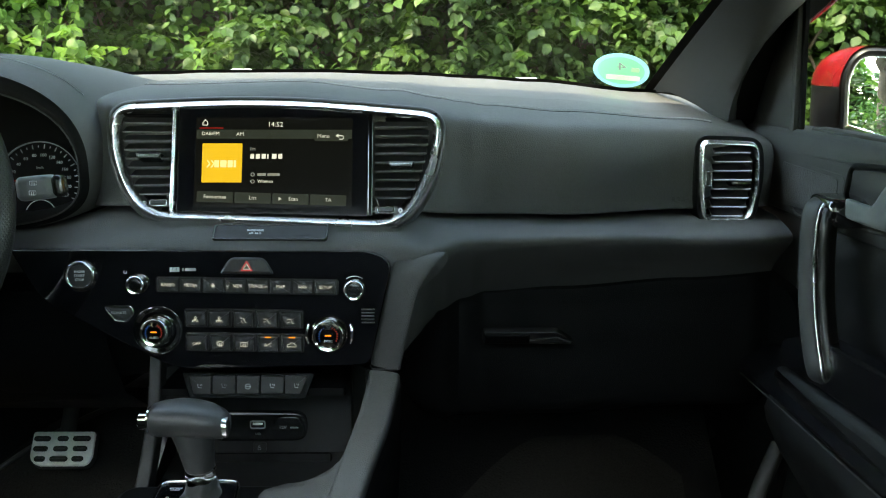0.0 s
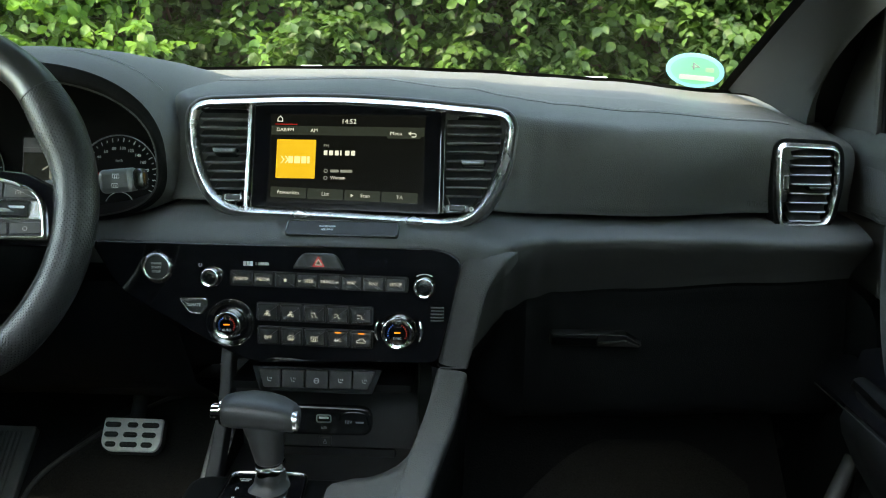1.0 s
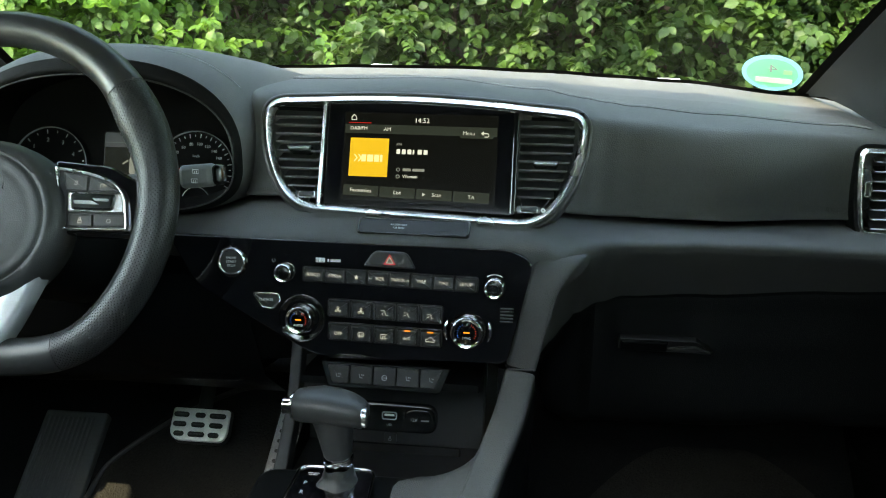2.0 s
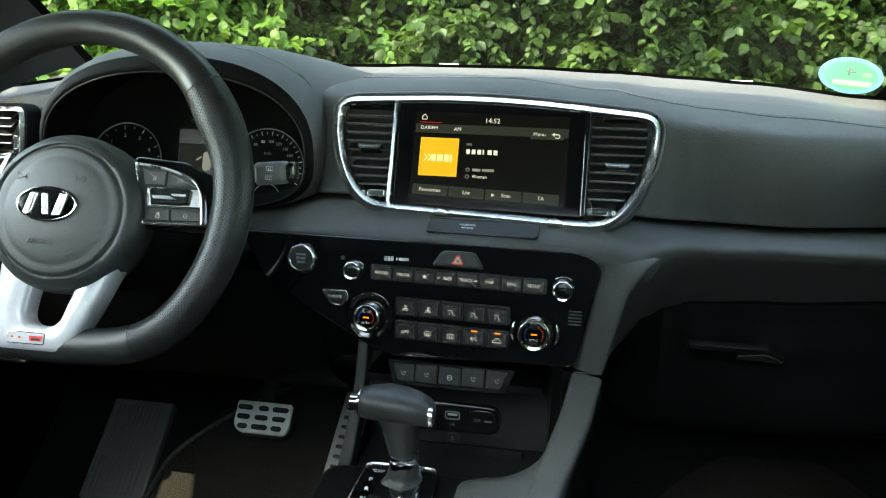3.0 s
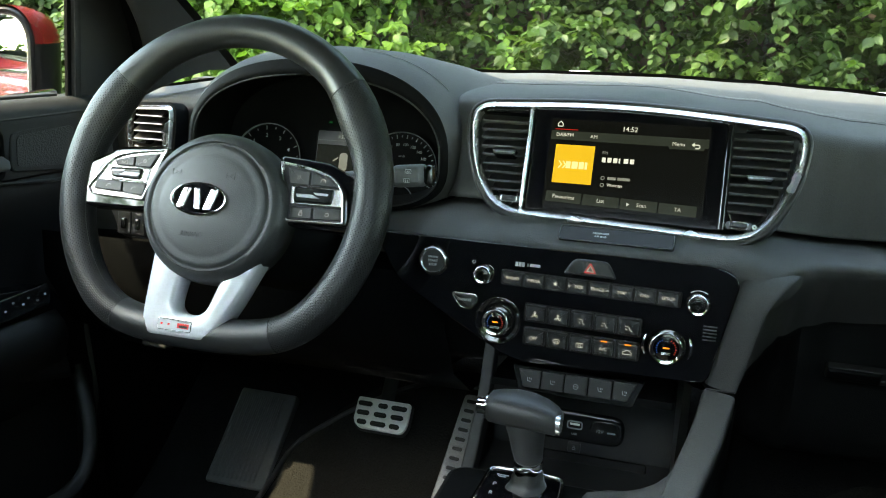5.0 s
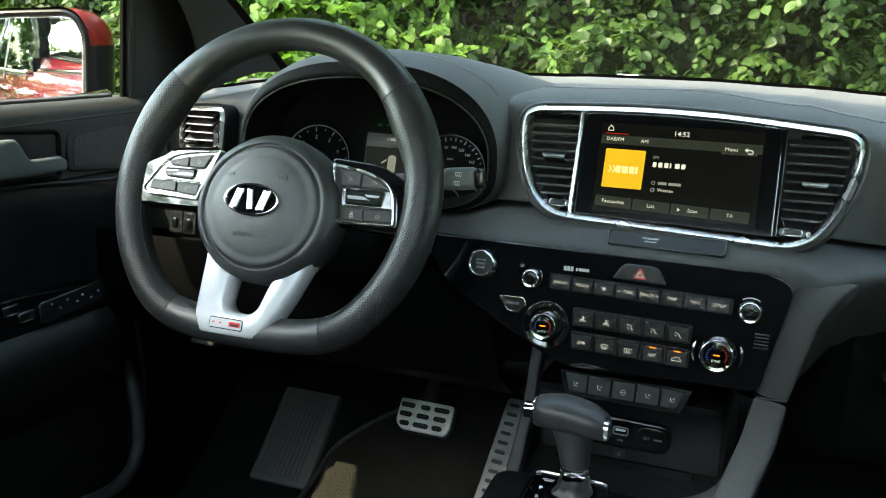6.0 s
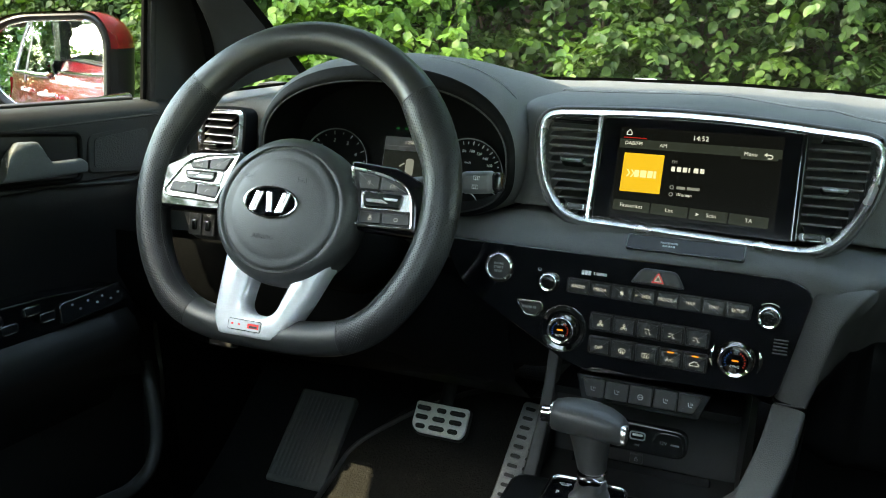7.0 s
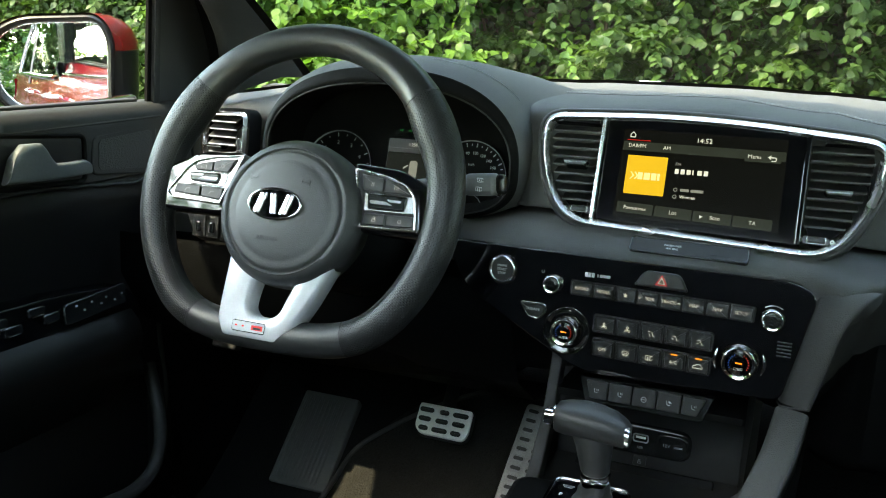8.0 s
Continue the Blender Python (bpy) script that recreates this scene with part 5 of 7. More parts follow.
for i, text in enumerate("PRND"):
    words(at(GATE, -0.0270, 0.0220 - 0.0150 * i, 0.0016), text, 0.0050, PRINT, shifter, 0.0002)
def loft_x(stations, n=20):
    """A bar along x: for each station x, centre y and z, half depth, half height."""
    rows = []
    for x, y, z, a, b in stations:
        rows.append([Vector((x, y + a * math.copysign(abs(math.cos(k * math.tau / n)) ** 0.8, math.cos(k * math.tau / n)), z + b * math.copysign(abs(math.sin(k * math.tau / n)) ** 0.8, math.sin(k * math.tau / n)))) for k in range(n)])
    return grid(rows, True, False, True)
grip = part("grip", loft_x([(-0.0225, 0.738, 0.8310, 0.0110, 0.0105), (-0.0205, 0.739, 0.8310, 0.0160, 0.0138), (-0.012, 0.740, 0.8312, 0.0195, 0.0152), (0.004, 0.742, 0.8312, 0.0225, 0.0156), (0.020, 0.742, 0.8300, 0.0225, 0.0150), (0.034, 0.741, 0.8280, 0.0205, 0.0140), (0.0450, 0.739, 0.8255, 0.0170, 0.0120), (0.0500, 0.738, 0.8245, 0.0120, 0.0090)]), GRIPHIDE, shifter, "leather T-shaped grip", smooth=80)
part("grip_ring", loft_x([(-0.0240, 0.738, 0.8305, 0.0100, 0.0098), (-0.0238, 0.738, 0.8305, 0.0128, 0.0122), (-0.0222, 0.738, 0.8305, 0.0128, 0.0122), (-0.0220, 0.738, 0.8305, 0.0100, 0.0098)]), BRIGHT, shifter, "thin chrome ring")
part("release_button", loft_x([(-0.0335, 0.738, 0.8300, 0.0068, 0.0062), (-0.0325, 0.738, 0.8300, 0.0085, 0.0078), (-0.0215, 0.738, 0.8300, 0.0085, 0.0078)]), BRIGHT, shifter, "chrome push button")
part("grip_cap", loft_x([(0.0460, 0.7330, 0.8255, 0.0095, 0.0100), (0.0505, 0.7325, 0.8248, 0.0088, 0.0090), (0.0520, 0.7325, 0.8246, 0.0050, 0.0055)]), CHROME, shifter, "chrome end cap")
neck_rows = []
for z, x, y, a, b in ((0.830, 0.0125, 0.743, 0.0265, 0.0190), (0.818, 0.0140, 0.743, 0.0215, 0.0185), (0.803, 0.0160, 0.742, 0.0180, 0.0165), (0.790, 0.0175, 0.741, 0.0160, 0.0150), (0.779, 0.0190, 0.740, 0.0142, 0.0140)):
    neck_rows.append([Vector((x + a * math.cos(k * math.tau / 24), y + b * math.sin(k * math.tau / 24), z)) for k in range(24)])
part("neck", grid(neck_rows, True, False, True), GRIPHIDE, shifter, smooth=80)
part("collar", lathe(Matrix.Translation((0.0198, 0.7395, 0.7735)), [(0.0148, -0.004), (0.0152, -0.002), (0.0152, 0.003), (0.0145, 0.0052), (0.013, 0.0058)], 32), BRIGHT, shifter, "chrome collar")
boot = []
for z, r, ph in ((0.770, 0.0135, 0.0), (0.764, 0.0150, 0.3), (0.760, 0.0145, 0.6), (0.7555, 0.0185, 0.9), (0.752, 0.0225, 1.0), (0.750, 0.0260, 1.1)):
    boot.append([Vector((0.0200 + (r + 0.0014 * math.sin(5 * a + ph * 2)) * math.cos(a), 0.735 + (r * 1.1 + 0.0014 * math.cos(6 * a + ph * 3)) * math.sin(a), z + 0.001 * math.sin(4 * a + ph * 5))) for a in [k * math.tau / 40 for k in range(40)]])
part("boot", grid(boot, True), GRIPHIDE, shifter, "creased leather boot", smooth=80)

# ---- footwell ----
TOE = 1.02
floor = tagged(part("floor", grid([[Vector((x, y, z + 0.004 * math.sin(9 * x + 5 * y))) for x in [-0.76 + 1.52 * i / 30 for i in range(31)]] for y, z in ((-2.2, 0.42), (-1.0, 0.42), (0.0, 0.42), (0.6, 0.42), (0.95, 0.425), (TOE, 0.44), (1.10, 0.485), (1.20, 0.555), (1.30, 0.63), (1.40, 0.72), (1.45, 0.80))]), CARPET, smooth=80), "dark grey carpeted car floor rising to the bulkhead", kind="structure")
bulkhead = tagged(part("wall_north", slab(Matrix.Translation((0, 1.46, 0.65)) @ Matrix.Rotation(radians(90), 4, "X"), rrect(1.66, 0.80, 0.02), -0.03, 0.0), RUBBER), "black bulkhead behind the dashboard", kind="structure")


def floor_z(y):
    pts = ((-3, 0.42), (0.6, 0.42), (0.95, 0.425), (1.02, 0.44), (1.10, 0.485), (1.20, 0.555), (1.30, 0.63), (1.40, 0.72), (1.5, 0.80))
    for (a, za), (b, zb) in zip(pts, pts[1:]):
        if y <= b:
            return za + (zb - za) * (y - a) / (b - a)
    return 0.8


def floor_mat(x0, x1, y0, y1):
    n = 24
    bm = bmesh.new()
    rows = []
    for i in range(n + 1):
        y = y0 + (y1 - y0) * i / n
        cut = max(0, (i / n - 0.80) / 0.20)
        row = []
        for j in range(n + 1):
            x = x0 + (x1 - x0) * j / n
            yy = y - cut * 0.10 * max(0, (abs(j / n - 0.60) * 2) ** 2 - 0.1)
            edge = i in (0, n) or j in (0, n)
            row.append(Vector((x, yy, floor_z(yy) + (0.002 if edge else 0.012) + 0.003 * math.sin(14 * x) * math.sin(11 * yy))))
        rows.append(row)
    return grid(rows, bm=bm)


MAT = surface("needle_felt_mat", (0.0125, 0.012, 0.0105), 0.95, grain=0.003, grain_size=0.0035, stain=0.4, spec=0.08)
driver_mat = thing("floor_mat", "grey-brown felt floor mat in the driver's footwell", "floor mat", "floor mats")
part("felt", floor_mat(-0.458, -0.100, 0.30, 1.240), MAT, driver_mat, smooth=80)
part("edging", tube(glide([(-0.458, 0.9, floor_z(0.9) + 0.008), (-0.456, 1.06, floor_z(1.06) + 0.010), (-0.440, 1.115, floor_z(1.115) + 0.012), (-0.39, 1.16, floor_z(1.16) + 0.012), (-0.33, 1.20, floor_z(1.20) + 0.012), (-0.25, 1.235, floor_z(1.235) + 0.012), (-0.16, 1.24, floor_z(1.24) + 0.012)], 6), 0.0045, 8), RUBBER, driver_mat)
passenger_mat = thing("floor_mat", "grey-brown felt floor mat in the passenger footwell", "floor mat", "floor mats")
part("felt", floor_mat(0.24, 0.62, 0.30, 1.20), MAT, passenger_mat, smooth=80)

brake = thing("brake_pedal", "steel brake pedal plate with black rubber studs", "pedal")
BP = panel(-0.300, 1.1400, 0.5700, 45)
plate_line = soft_poly([(-0.0450, 0.0270), (0.0450, 0.0270), (0.0465, -0.0120), (0.0400, -0.0235), (-0.0330, -0.0235), (-0.0440, -0.0130)], [0.005, 0.005, 0.008, 0.008, 0.008, 0.008])
part("plate", slab(BP, plate_line, -0.004, 0.003, 0.0015), STEEL, brake, "brushed steel plate")
part("pad", slab(BP, inset(plate_line, -0.002), -0.012, -0.003, 0.002), RUBBER, brake)
part("pedal_arm", tube(glide([(-0.300, 1.150, 0.566), (-0.302, 1.21, 0.64), (-0.305, 1.24, 0.78), (-0.305, 1.22, 0.90)], 5), 0.012, 10, flat=0.6), RUBBER, brake)
for j, (v, spans) in enumerate(((0.0160, ((-0.030, 0.024), (0.000, 0.016), (0.0275, 0.026))), (0.0010, ((-0.030, 0.021), (-0.001, 0.021), (0.0275, 0.021))), (-0.0140, ((-0.0285, 0.016), (-0.001, 0.026), (0.0265, 0.017))))):
    for u, w in spans:
        part("stud", slab(at(BP, u, v, 0.002), rrect(w, 0.0078, 0.0039), -0.002, 0.0040, 0.0015), RUBBER, brake)

# STEEL's darker copy: the pedal's shade is put into the colour
SHADEDSTEEL = surface("shaded_steel", (0.20, 0.195, 0.19), 0.42, 0.6, stain=0.2)
gas = thing("accelerator_pedal", "long steel accelerator pedal with slotted rubber grip", "pedal")
GP = at(panel(-0.1500, 1.1050, 0.5550, 45), 0, 0, 0, -4)
gas_line = soft_poly([(-0.0250, 0.088), (0.0300, 0.088), (0.0270, -0.090), (-0.0300, -0.090)], 0.008)
part("plate", slab(GP, gas_line, -0.004, 0.0025, 0.0015), SHADEDSTEEL, gas, "brushed steel plate")
part("pad", slab(GP, inset(gas_line, -0.002), -0.016, -0.003, 0.002), RUBBER, gas)
for j in range(11):
    for k in (-1, 1):
        part("slot_ring", ring_frame(at(GP, k * 0.0118 - 0.0006 + 0.0003 * (5 - j) * 0.6, 0.0765 - 0.0152 * j, 0.002), rrect(0.0195, 0.0088, 0.0044), rrect(0.0160, 0.0055, 0.0027), 0, 0.0014, 0.0005), SHADEDSTEEL, gas)
        part("stud", slab(at(GP, k * 0.0118 - 0.0006 + 0.0003 * (5 - j) * 0.6, 0.0765 - 0.0152 * j, 0.002), rrect(0.0160, 0.0055, 0.0027), -0.001, 0.0012), RUBBER, gas)

rest = thing("footrest", "ribbed dark plastic footrest beside the pedals", "footrest")
RP = panel(-0.518, 1.112, 0.507, 53)
REST = surface("grey_footrest_plastic", (0.050, 0.053, 0.050), 0.7, stain=0.15)
rest_line = soft_poly([(-0.053, 0.085), (0.052, 0.085), (0.056, -0.085), (-0.050, -0.085)], 0.006)
part("block", slab(RP, rest_line, -0.055, 0.004, 0.003), REST, rest)
for k in range(11):
    part("rib", slab(at(RP, -0.046 + 0.0078 * k, 0.0, 0.004, 1.1), rrect(0.0042, 0.150, 0.0015, 1), -0.001, 0.0016, 0.0006, steps=1), REST, rest)

# under-dash parts that catch a little light
under = thing("under_dash_cover", "dark plastic cover below the steering column", "trim")
part("knee_panel", grid([[Vector((x, y, z)) for y, z in ((0.905, 0.90), (0.90, 0.84), (0.94, 0.76), (1.02, 0.70), (1.12, 0.68))] for x in (-0.70, -0.55, -0.40, -0.25, -0.12)]), SHADEDHARD, under, smooth=80)
part("column_cover", tube(glide([(-0.315, 0.800, 0.985), (-0.315, 0.86, 0.958), (-0.315, 0.94, 0.925)], 5), 0.062, 24, flat=0.8), SHADEDHARD, under)
part("bonnet_lever", slab(panel(-0.560, 0.945, 0.740, 20), rrect(0.040, 0.018, 0.004), -0.01, 0.008, 0.003), SATIN, under)
part("plug_cover", slab(panel(-0.56, 0.955, 0.77, 30), rrect(0.012, 0.060, 0.004), -0.01, 0.004, 0.002), SATIN, under)

# ---- doors ----
def door_frame(side, hx, hy, degrees, dz):
    a = radians(degrees)
    s, n = Vector((side * math.sin(a), -math.cos(a), 0)), Vector((-side * math.cos(a), -math.sin(a), 0))
    return Matrix(((s.x, 0, n.x, hx), (s.y, 0, n.y, hy), (0, 1, 0, dz), (0, 0, 0, 1)))


PLATE = surface("dark_switch_plate", (0.004, 0.004, 0.0045), 0.22, spec=0.2)
GRILLE = surface("speaker_mesh", (0.030, 0.031, 0.031), 0.6, grain=0.0008, grain_size=0.0022, cells=True)


def front_door(side, hx, hy, degrees, dz, rise, ps, pt):
    """A front door: its frame's x goes to the rear along it, y up, z into the car."""
    m = door_frame(side, hx, hy, degrees, dz) @ Matrix.Translation((0, 1.05, 0)) @ Matrix.Rotation(radians(rise), 4, "Z") @ Matrix.Translation((0, -1.05, 0))
    low = door_frame(side, hx, hy, degrees, dz)   # the outside keeps level
    name = "driver" if side < 0 else "passenger"
    door = thing("front_door", "closed %s door with black inner panel and red outside" % name, "car door", "front doors")
    # inner skin: (height, depth) from top to bottom
    prof = ((1.050, -0.058), (1.052, -0.030), (1.052, -0.006), (1.047, 0.004), (1.036, 0.010), (1.022, 0.012), (0.985, 0.008), (0.953, 0.008), (0.950, 0.003), (0.946, 0.006), (0.92, 0.008), (0.88, 0.002), (0.82, -0.004), (0.76, -0.004), (0.70, 0.0), (0.64, 0.010), (0.58, 0.014), (0.50, 0.012), (0.42, 0.004))
    front = -0.13 if side > 0 else -0.04
    stations = [front + (1.04 - front) * i / 16 for i in range(17)]
    part("upper_panel", grid([[m @ Vector((s, z, d)) for z, d in prof[:9]] for s in stations]), TRIM, door, "grained dark grey upper panel", smooth=50)
    # same panel as above, with its shade put into the colour
    part("lower_panel", grid([[m @ Vector((s, z, d)) for z, d in prof[8:]] for s in stations]), SHADEDDOOR, door, "grained lower panel, colour darkened for shade", smooth=50)
    part("outer_skin", grid([[m @ Vector((s, 1.046, -0.060))] + [low @ Vector((s, z, d)) for z, d in ((1.044, -0.080), (1.032, -0.110), (0.985, -0.145), (0.9, -0.168), (0.7, -0.182), (0.5, -0.165), (0.38, -0.120))] for s in [-0.02 + 1.06 * i / 10 for i in range(11)]]), RED, door, "red painted outer skin", smooth=80)
    part("door_end", grid([[m @ Vector((-0.02, z, d)) for d in (0.0, -0.12)] for z in (0.40, 0.7, 1.03)]), GLOSSPLASTIC, door)
    # sail panel and window frame
    part("sail_panel", slab(m, soft_poly([(-0.100, 1.046), (ps + 0.002, 1.046), (ps + (pt - ps) * 0.8, 1.265), (ps + (pt - ps) * 0.8 - 0.055, 1.250)], 0.003), -0.020, -0.004, 0.002), SAILSKIN, door, "black triangular corner panel")
    for k, (w0, w1, z1, mat) in enumerate(((0.0, 0.012, -0.001, RUBBER), (0.013, 0.021, -0.006, FRIT))):
        part("window_post", slab(m, [(ps + w0, 1.046), (ps + w1, 1.046), (pt + w1, 1.32), (pt + w0, 1.32)], -0.011, z1, 0.001), mat, door)
    part("window_frame", tube([m @ Vector((x, z, -0.055)) for x, z in ((-0.20, 1.05), (pt - 0.02, 1.30), (0.22, 1.40), (0.42, 1.45), (0.70, 1.47), (1.02, 1.44), (1.05, 1.05))], 0.018, 10), RUBBER, door)
    glass = part("window_pane", grid([[m @ Vector((s, z, -0.056)) for z in (1.04, t)] for s, t in ((ps + 0.013, 1.31), (0.25, 1.39), (0.45, 1.43), (0.75, 1.46), (1.02, 1.43))]), GLASS, door, "clear side window")
    glass.visible_shadow = False
    part("waist_seal", slab(m, [(ps + 0.03, 1.046), (1.03, 1.046), (1.03, 1.056), (ps + 0.03, 1.056)], -0.034, -0.016, 0.002), RUBBER, door)
    # tweeter panel
    tw = soft_poly([(0.037, 1.020), (0.212, 1.016), (0.209, 0.966), (0.054, 0.959)] if side > 0 else [(0.082, 1.023), (0.205, 1.014), (0.208, 0.962), (0.083, 0.951)], 0.010)
    tweeter = part("tweeter_panel", slab(m, tw, 0.004, 0.0115, 0.002), TRIM, door)
    tx, ty = sum(p[0] for p in tw) / len(tw), sum(p[1] for p in tw) / len(tw)
    part("grille", slab(m, [(tx + (x - tx) * 0.84, ty + (y - ty) * 0.76) for x, y in tw], 0.010, 0.0125), GRILLE, tweeter, "fine dark speaker grille")
    field = soft_poly([(0.045, 1.025), (0.479, 1.035), (0.474, 0.982), (0.085, 0.952)] if side > 0 else [(0.063, 1.032), (0.463, 1.025), (0.460, 0.970), (0.111, 0.940)], [0.012, 0.004, 0.004, 0.020])
    part("field_edge", tube([m @ Vector((x, y, 0.0095)) for x, y in field], 0.0022, 8, True), TRIM, door, smooth=80)
    # outside of the door
    part("waist_trim", tube([low @ Vector((x, 1.048, -0.086)) for x in (0.02, 0.5, 1.03)], 0.009, 8), BRIGHT, door, "chrome waist trim")
    part("upper_trim", tube([m @ Vector((x, z, -0.075)) for x, z in ((0.02, 1.30), (0.22, 1.40), (0.42, 1.44), (0.70, 1.465), (1.02, 1.43))], 0.008, 8), BRIGHT, door, "chrome trim over the window")
    part("rear_post", slab(m, [(0.93, 1.05), (1.04, 1.05), (1.04, 1.45), (0.95, 1.46)], -0.100, -0.060), GLOSSPLASTIC, door, "black window post")
    part("outer_handle", tube(glide([low @ Vector((x, 0.955, d)) for x, d in ((0.79, -0.165), (0.82, -0.195), (0.93, -0.200), (0.97, -0.170))], 5), 0.012, 10, flat=0.7), BRIGHT, door, "chrome outer handle")
    # inner handle
    cup = soft_poly([(0.225, 1.027), (0.360, 1.035), (0.372, 0.981), (0.212, 0.970)] if side > 0 else [(0.220, 1.016), (0.358, 1.027), (0.364, 0.964), (0.222, 0.957)], 0.010)
    part("handle_cup", ring_frame(m, inset(cup, -0.004), inset(cup, 0.003), 0.002, 0.0150, 0.003), SHADEDHARD, door)
    part("cup_floor", slab(m, inset(cup, 0.002), -0.004, 0.0105), DARKPRINT, door)
    rows = []
    for i in range(15):
        t = i / 14
        s = (0.240 if side > 0 else 0.227) + (0.142 if side > 0 else 0.123) * t
        w = min(1, max(0, (t - 0.48) / 0.26))
        h = (0.0095 + 0.0135 * w * w * (3 - 2 * w)) * min(1, 0.72 + 8 * t, 0.80 + 4 * (1 - t))
        zc = (0.9773 if side > 0 else 0.9687) + h + 0.002 * t
        dd = 0.024 + 0.006 * math.sin(math.pi * t)
        rows.append([m @ Vector((s - 0.010 * w * math.cos(k * math.tau / 20), zc + h * math.copysign(abs(math.cos(k * math.tau / 20)) ** 0.6, math.cos(k * math.tau / 20)), dd + 0.0065 * math.copysign(abs(math.sin(k * math.tau / 20)) ** 0.6, math.sin(k * math.tau / 20)))) for k in range(20)])
    part("inner_handle", grid(rows, True, False, True), LEVER, door, "satin grey inner handle", smooth=80)
    # armrest with switch plate
    sec = lambda s: ((0.80, 0.0), (0.797, 0.020), (0.785, 0.045), (0.770, 0.060), (0.752, 0.066), (0.735, 0.062), (0.700, 0.045), (0.660, 0.020), (0.635, 0.004))
    rows = []
    for i in range(21):
        t = i / 20
        s = 0.150 + 0.86 * t
        k = min(1, (t / 0.05)) ** 0.5
        rise = 0.02 * t
        rows.append([m @ Vector((s, 0.72 + (z - 0.72) * (0.35 + 0.65 * k) + rise - 0.006, 0.004 + d * k)) for z, d in sec(s)])
    part("armrest", grid(rows), SHADEDDOOR, door, "soft black armrest", smooth=80)
    tilt = m @ Matrix.Translation((0.34, 0.7800, 0.0465)) @ Matrix.Rotation(radians(1.2), 4, "Z") @ Matrix.Rotation(radians(-52), 4, "X")
    if side < 0:
        boat = soft_poly([(0.164, 0.771), (0.201, 0.814), (0.321, 0.829), (0.610, 0.842), (0.607, 0.776), (0.402, 0.779), (0.297, 0.762), (0.194, 0.753)], [0.012, 0.012, 0.02, 0.004, 0.004, 0.03, 0.03, 0.012])
        plate = part("switch_plate", slab(m, boat, 0.020, 0.050, 0.003), PLATE, door, "glossy black switch plate")
        part("armrest_lip", slab(m, soft_poly([(0.180, 0.749), (0.297, 0.759), (0.402, 0.776), (0.607, 0.776), (0.604, 0.722), (0.402, 0.726), (0.296, 0.704), (0.163, 0.669)], [0.01, 0.02, 0.03, 0.004, 0.004, 0.03, 0.03, 0.01]), 0.012, 0.054, 0.012), SHADEDDOOR, door, "soft black armrest edge", smooth=80)
        lay = m @ Matrix.Translation((0.0, 0.775, 0.0540)) @ Matrix.Rotation(radians(-9), 4, "X")
        part("mirror_switches", slab(at(lay, 0.257, 0.028, 0, -3), soft_poly([(-0.056, 0.013), (0.054, 0.015), (0.058, -0.013), (-0.050, -0.016)], 0.008), -0.004, 0.005, 0.002), GLOSSPLASTIC, plate, "mirror adjuster block")
        for k, (u, v) in enumerate(((0.213, 0.031), (0.227, 0.026), (0.241, 0.033), (0.251, 0.027), (0.266, 0.033), (0.280, 0.026), (0.292, 0.034))):
            part("pictogram", slab(at(lay, u, v, 0.005), ellipse(0.0020, 0.0014, 10), 0, 0.0004), GREYPRINT, plate, smooth=0)
        for k, (u, v) in enumerate(((0.332, 0.030), (0.352, 0.043), (0.388, 0.030), (0.406, 0.042))):
            key = part("window_switch", slab(at(lay, u, v, 0.0), rrect(0.026, 0.0125, 0.003), -0.004, 0.006, 0.002), GLOSSPLASTIC, plate)
            part("switch_edge", slab(at(lay, u, v - 0.0050, 0.0045), rrect(0.017, 0.0011, 0.0005, 1), 0, 0.0012), SILVER, key)
    else:
        plate = part("switch_plate", slab(tilt, soft_poly([(-0.235, 0.030), (0.30, 0.030), (0.30, -0.030), (-0.255, -0.022)], [0.012, 0.004, 0.004, 0.02]), -0.01, 0.004, 0.003), PLATE, door, "glossy black switch plate")
        # thin paler tube paints the highlight along the plate's edge
        part("plate_line", tube([tilt @ Vector((u, -0.0285, 0.0035)) for u in (-0.22, 0.0, 0.29)], 0.0009, 6), SATIN, plate)
        key = part("window_switch", slab(at(tilt, -0.030, 0.006, 0.004), rrect(0.038, 0.0160, 0.004), 0, 0.006, 0.002), SATIN, plate)
        part("switch_edge", slab(at(tilt, -0.036, 0.002, 0.0098), ellipse(0.004, 0.0015, 12), 0, 0.0004), PRINT, key)
    # pull strap on the passenger's door
    if side > 0:
        boat = soft_poly([(0.180, 0.824), (0.249, 0.851), (0.561, 0.872), (0.555, 0.800), (0.403, 0.806), (0.275, 0.800), (0.179, 0.795)], [0.012, 0.02, 0.004, 0.004, 0.03, 0.03, 0.012])
        part("armrest_insert", slab(m, boat, 0.030, 0.052, 0.004), PLATE, door, "glossy black armrest insert")
        lip_line = soft_poly([(0.177, 0.791), (0.274, 0.798), (0.403, 0.805), (0.555, 0.799), (0.552, 0.764), (0.415, 0.761), (0.324, 0.754), (0.247, 0.754), (0.193, 0.767)], [0.006, 0.03, 0.03, 0.004, 0.004, 0.03, 0.03, 0.02, 0.02])
        part("armrest_lip", slab(m, lip_line, 0.020, 0.058, 0.010), SHADEDDOOR, door, "soft black armrest edge", smooth=80)
        path = glide([(0.208, 0.989, 0.030), (0.226, 0.986, 0.050), (0.237, 0.974, 0.060), (0.244, 0.922, 0.062), (0.257, 0.872, 0.062), (0.271, 0.837, 0.061), (0.278, 0.820, 0.058), (0.274, 0.814, 0.050)], 6)
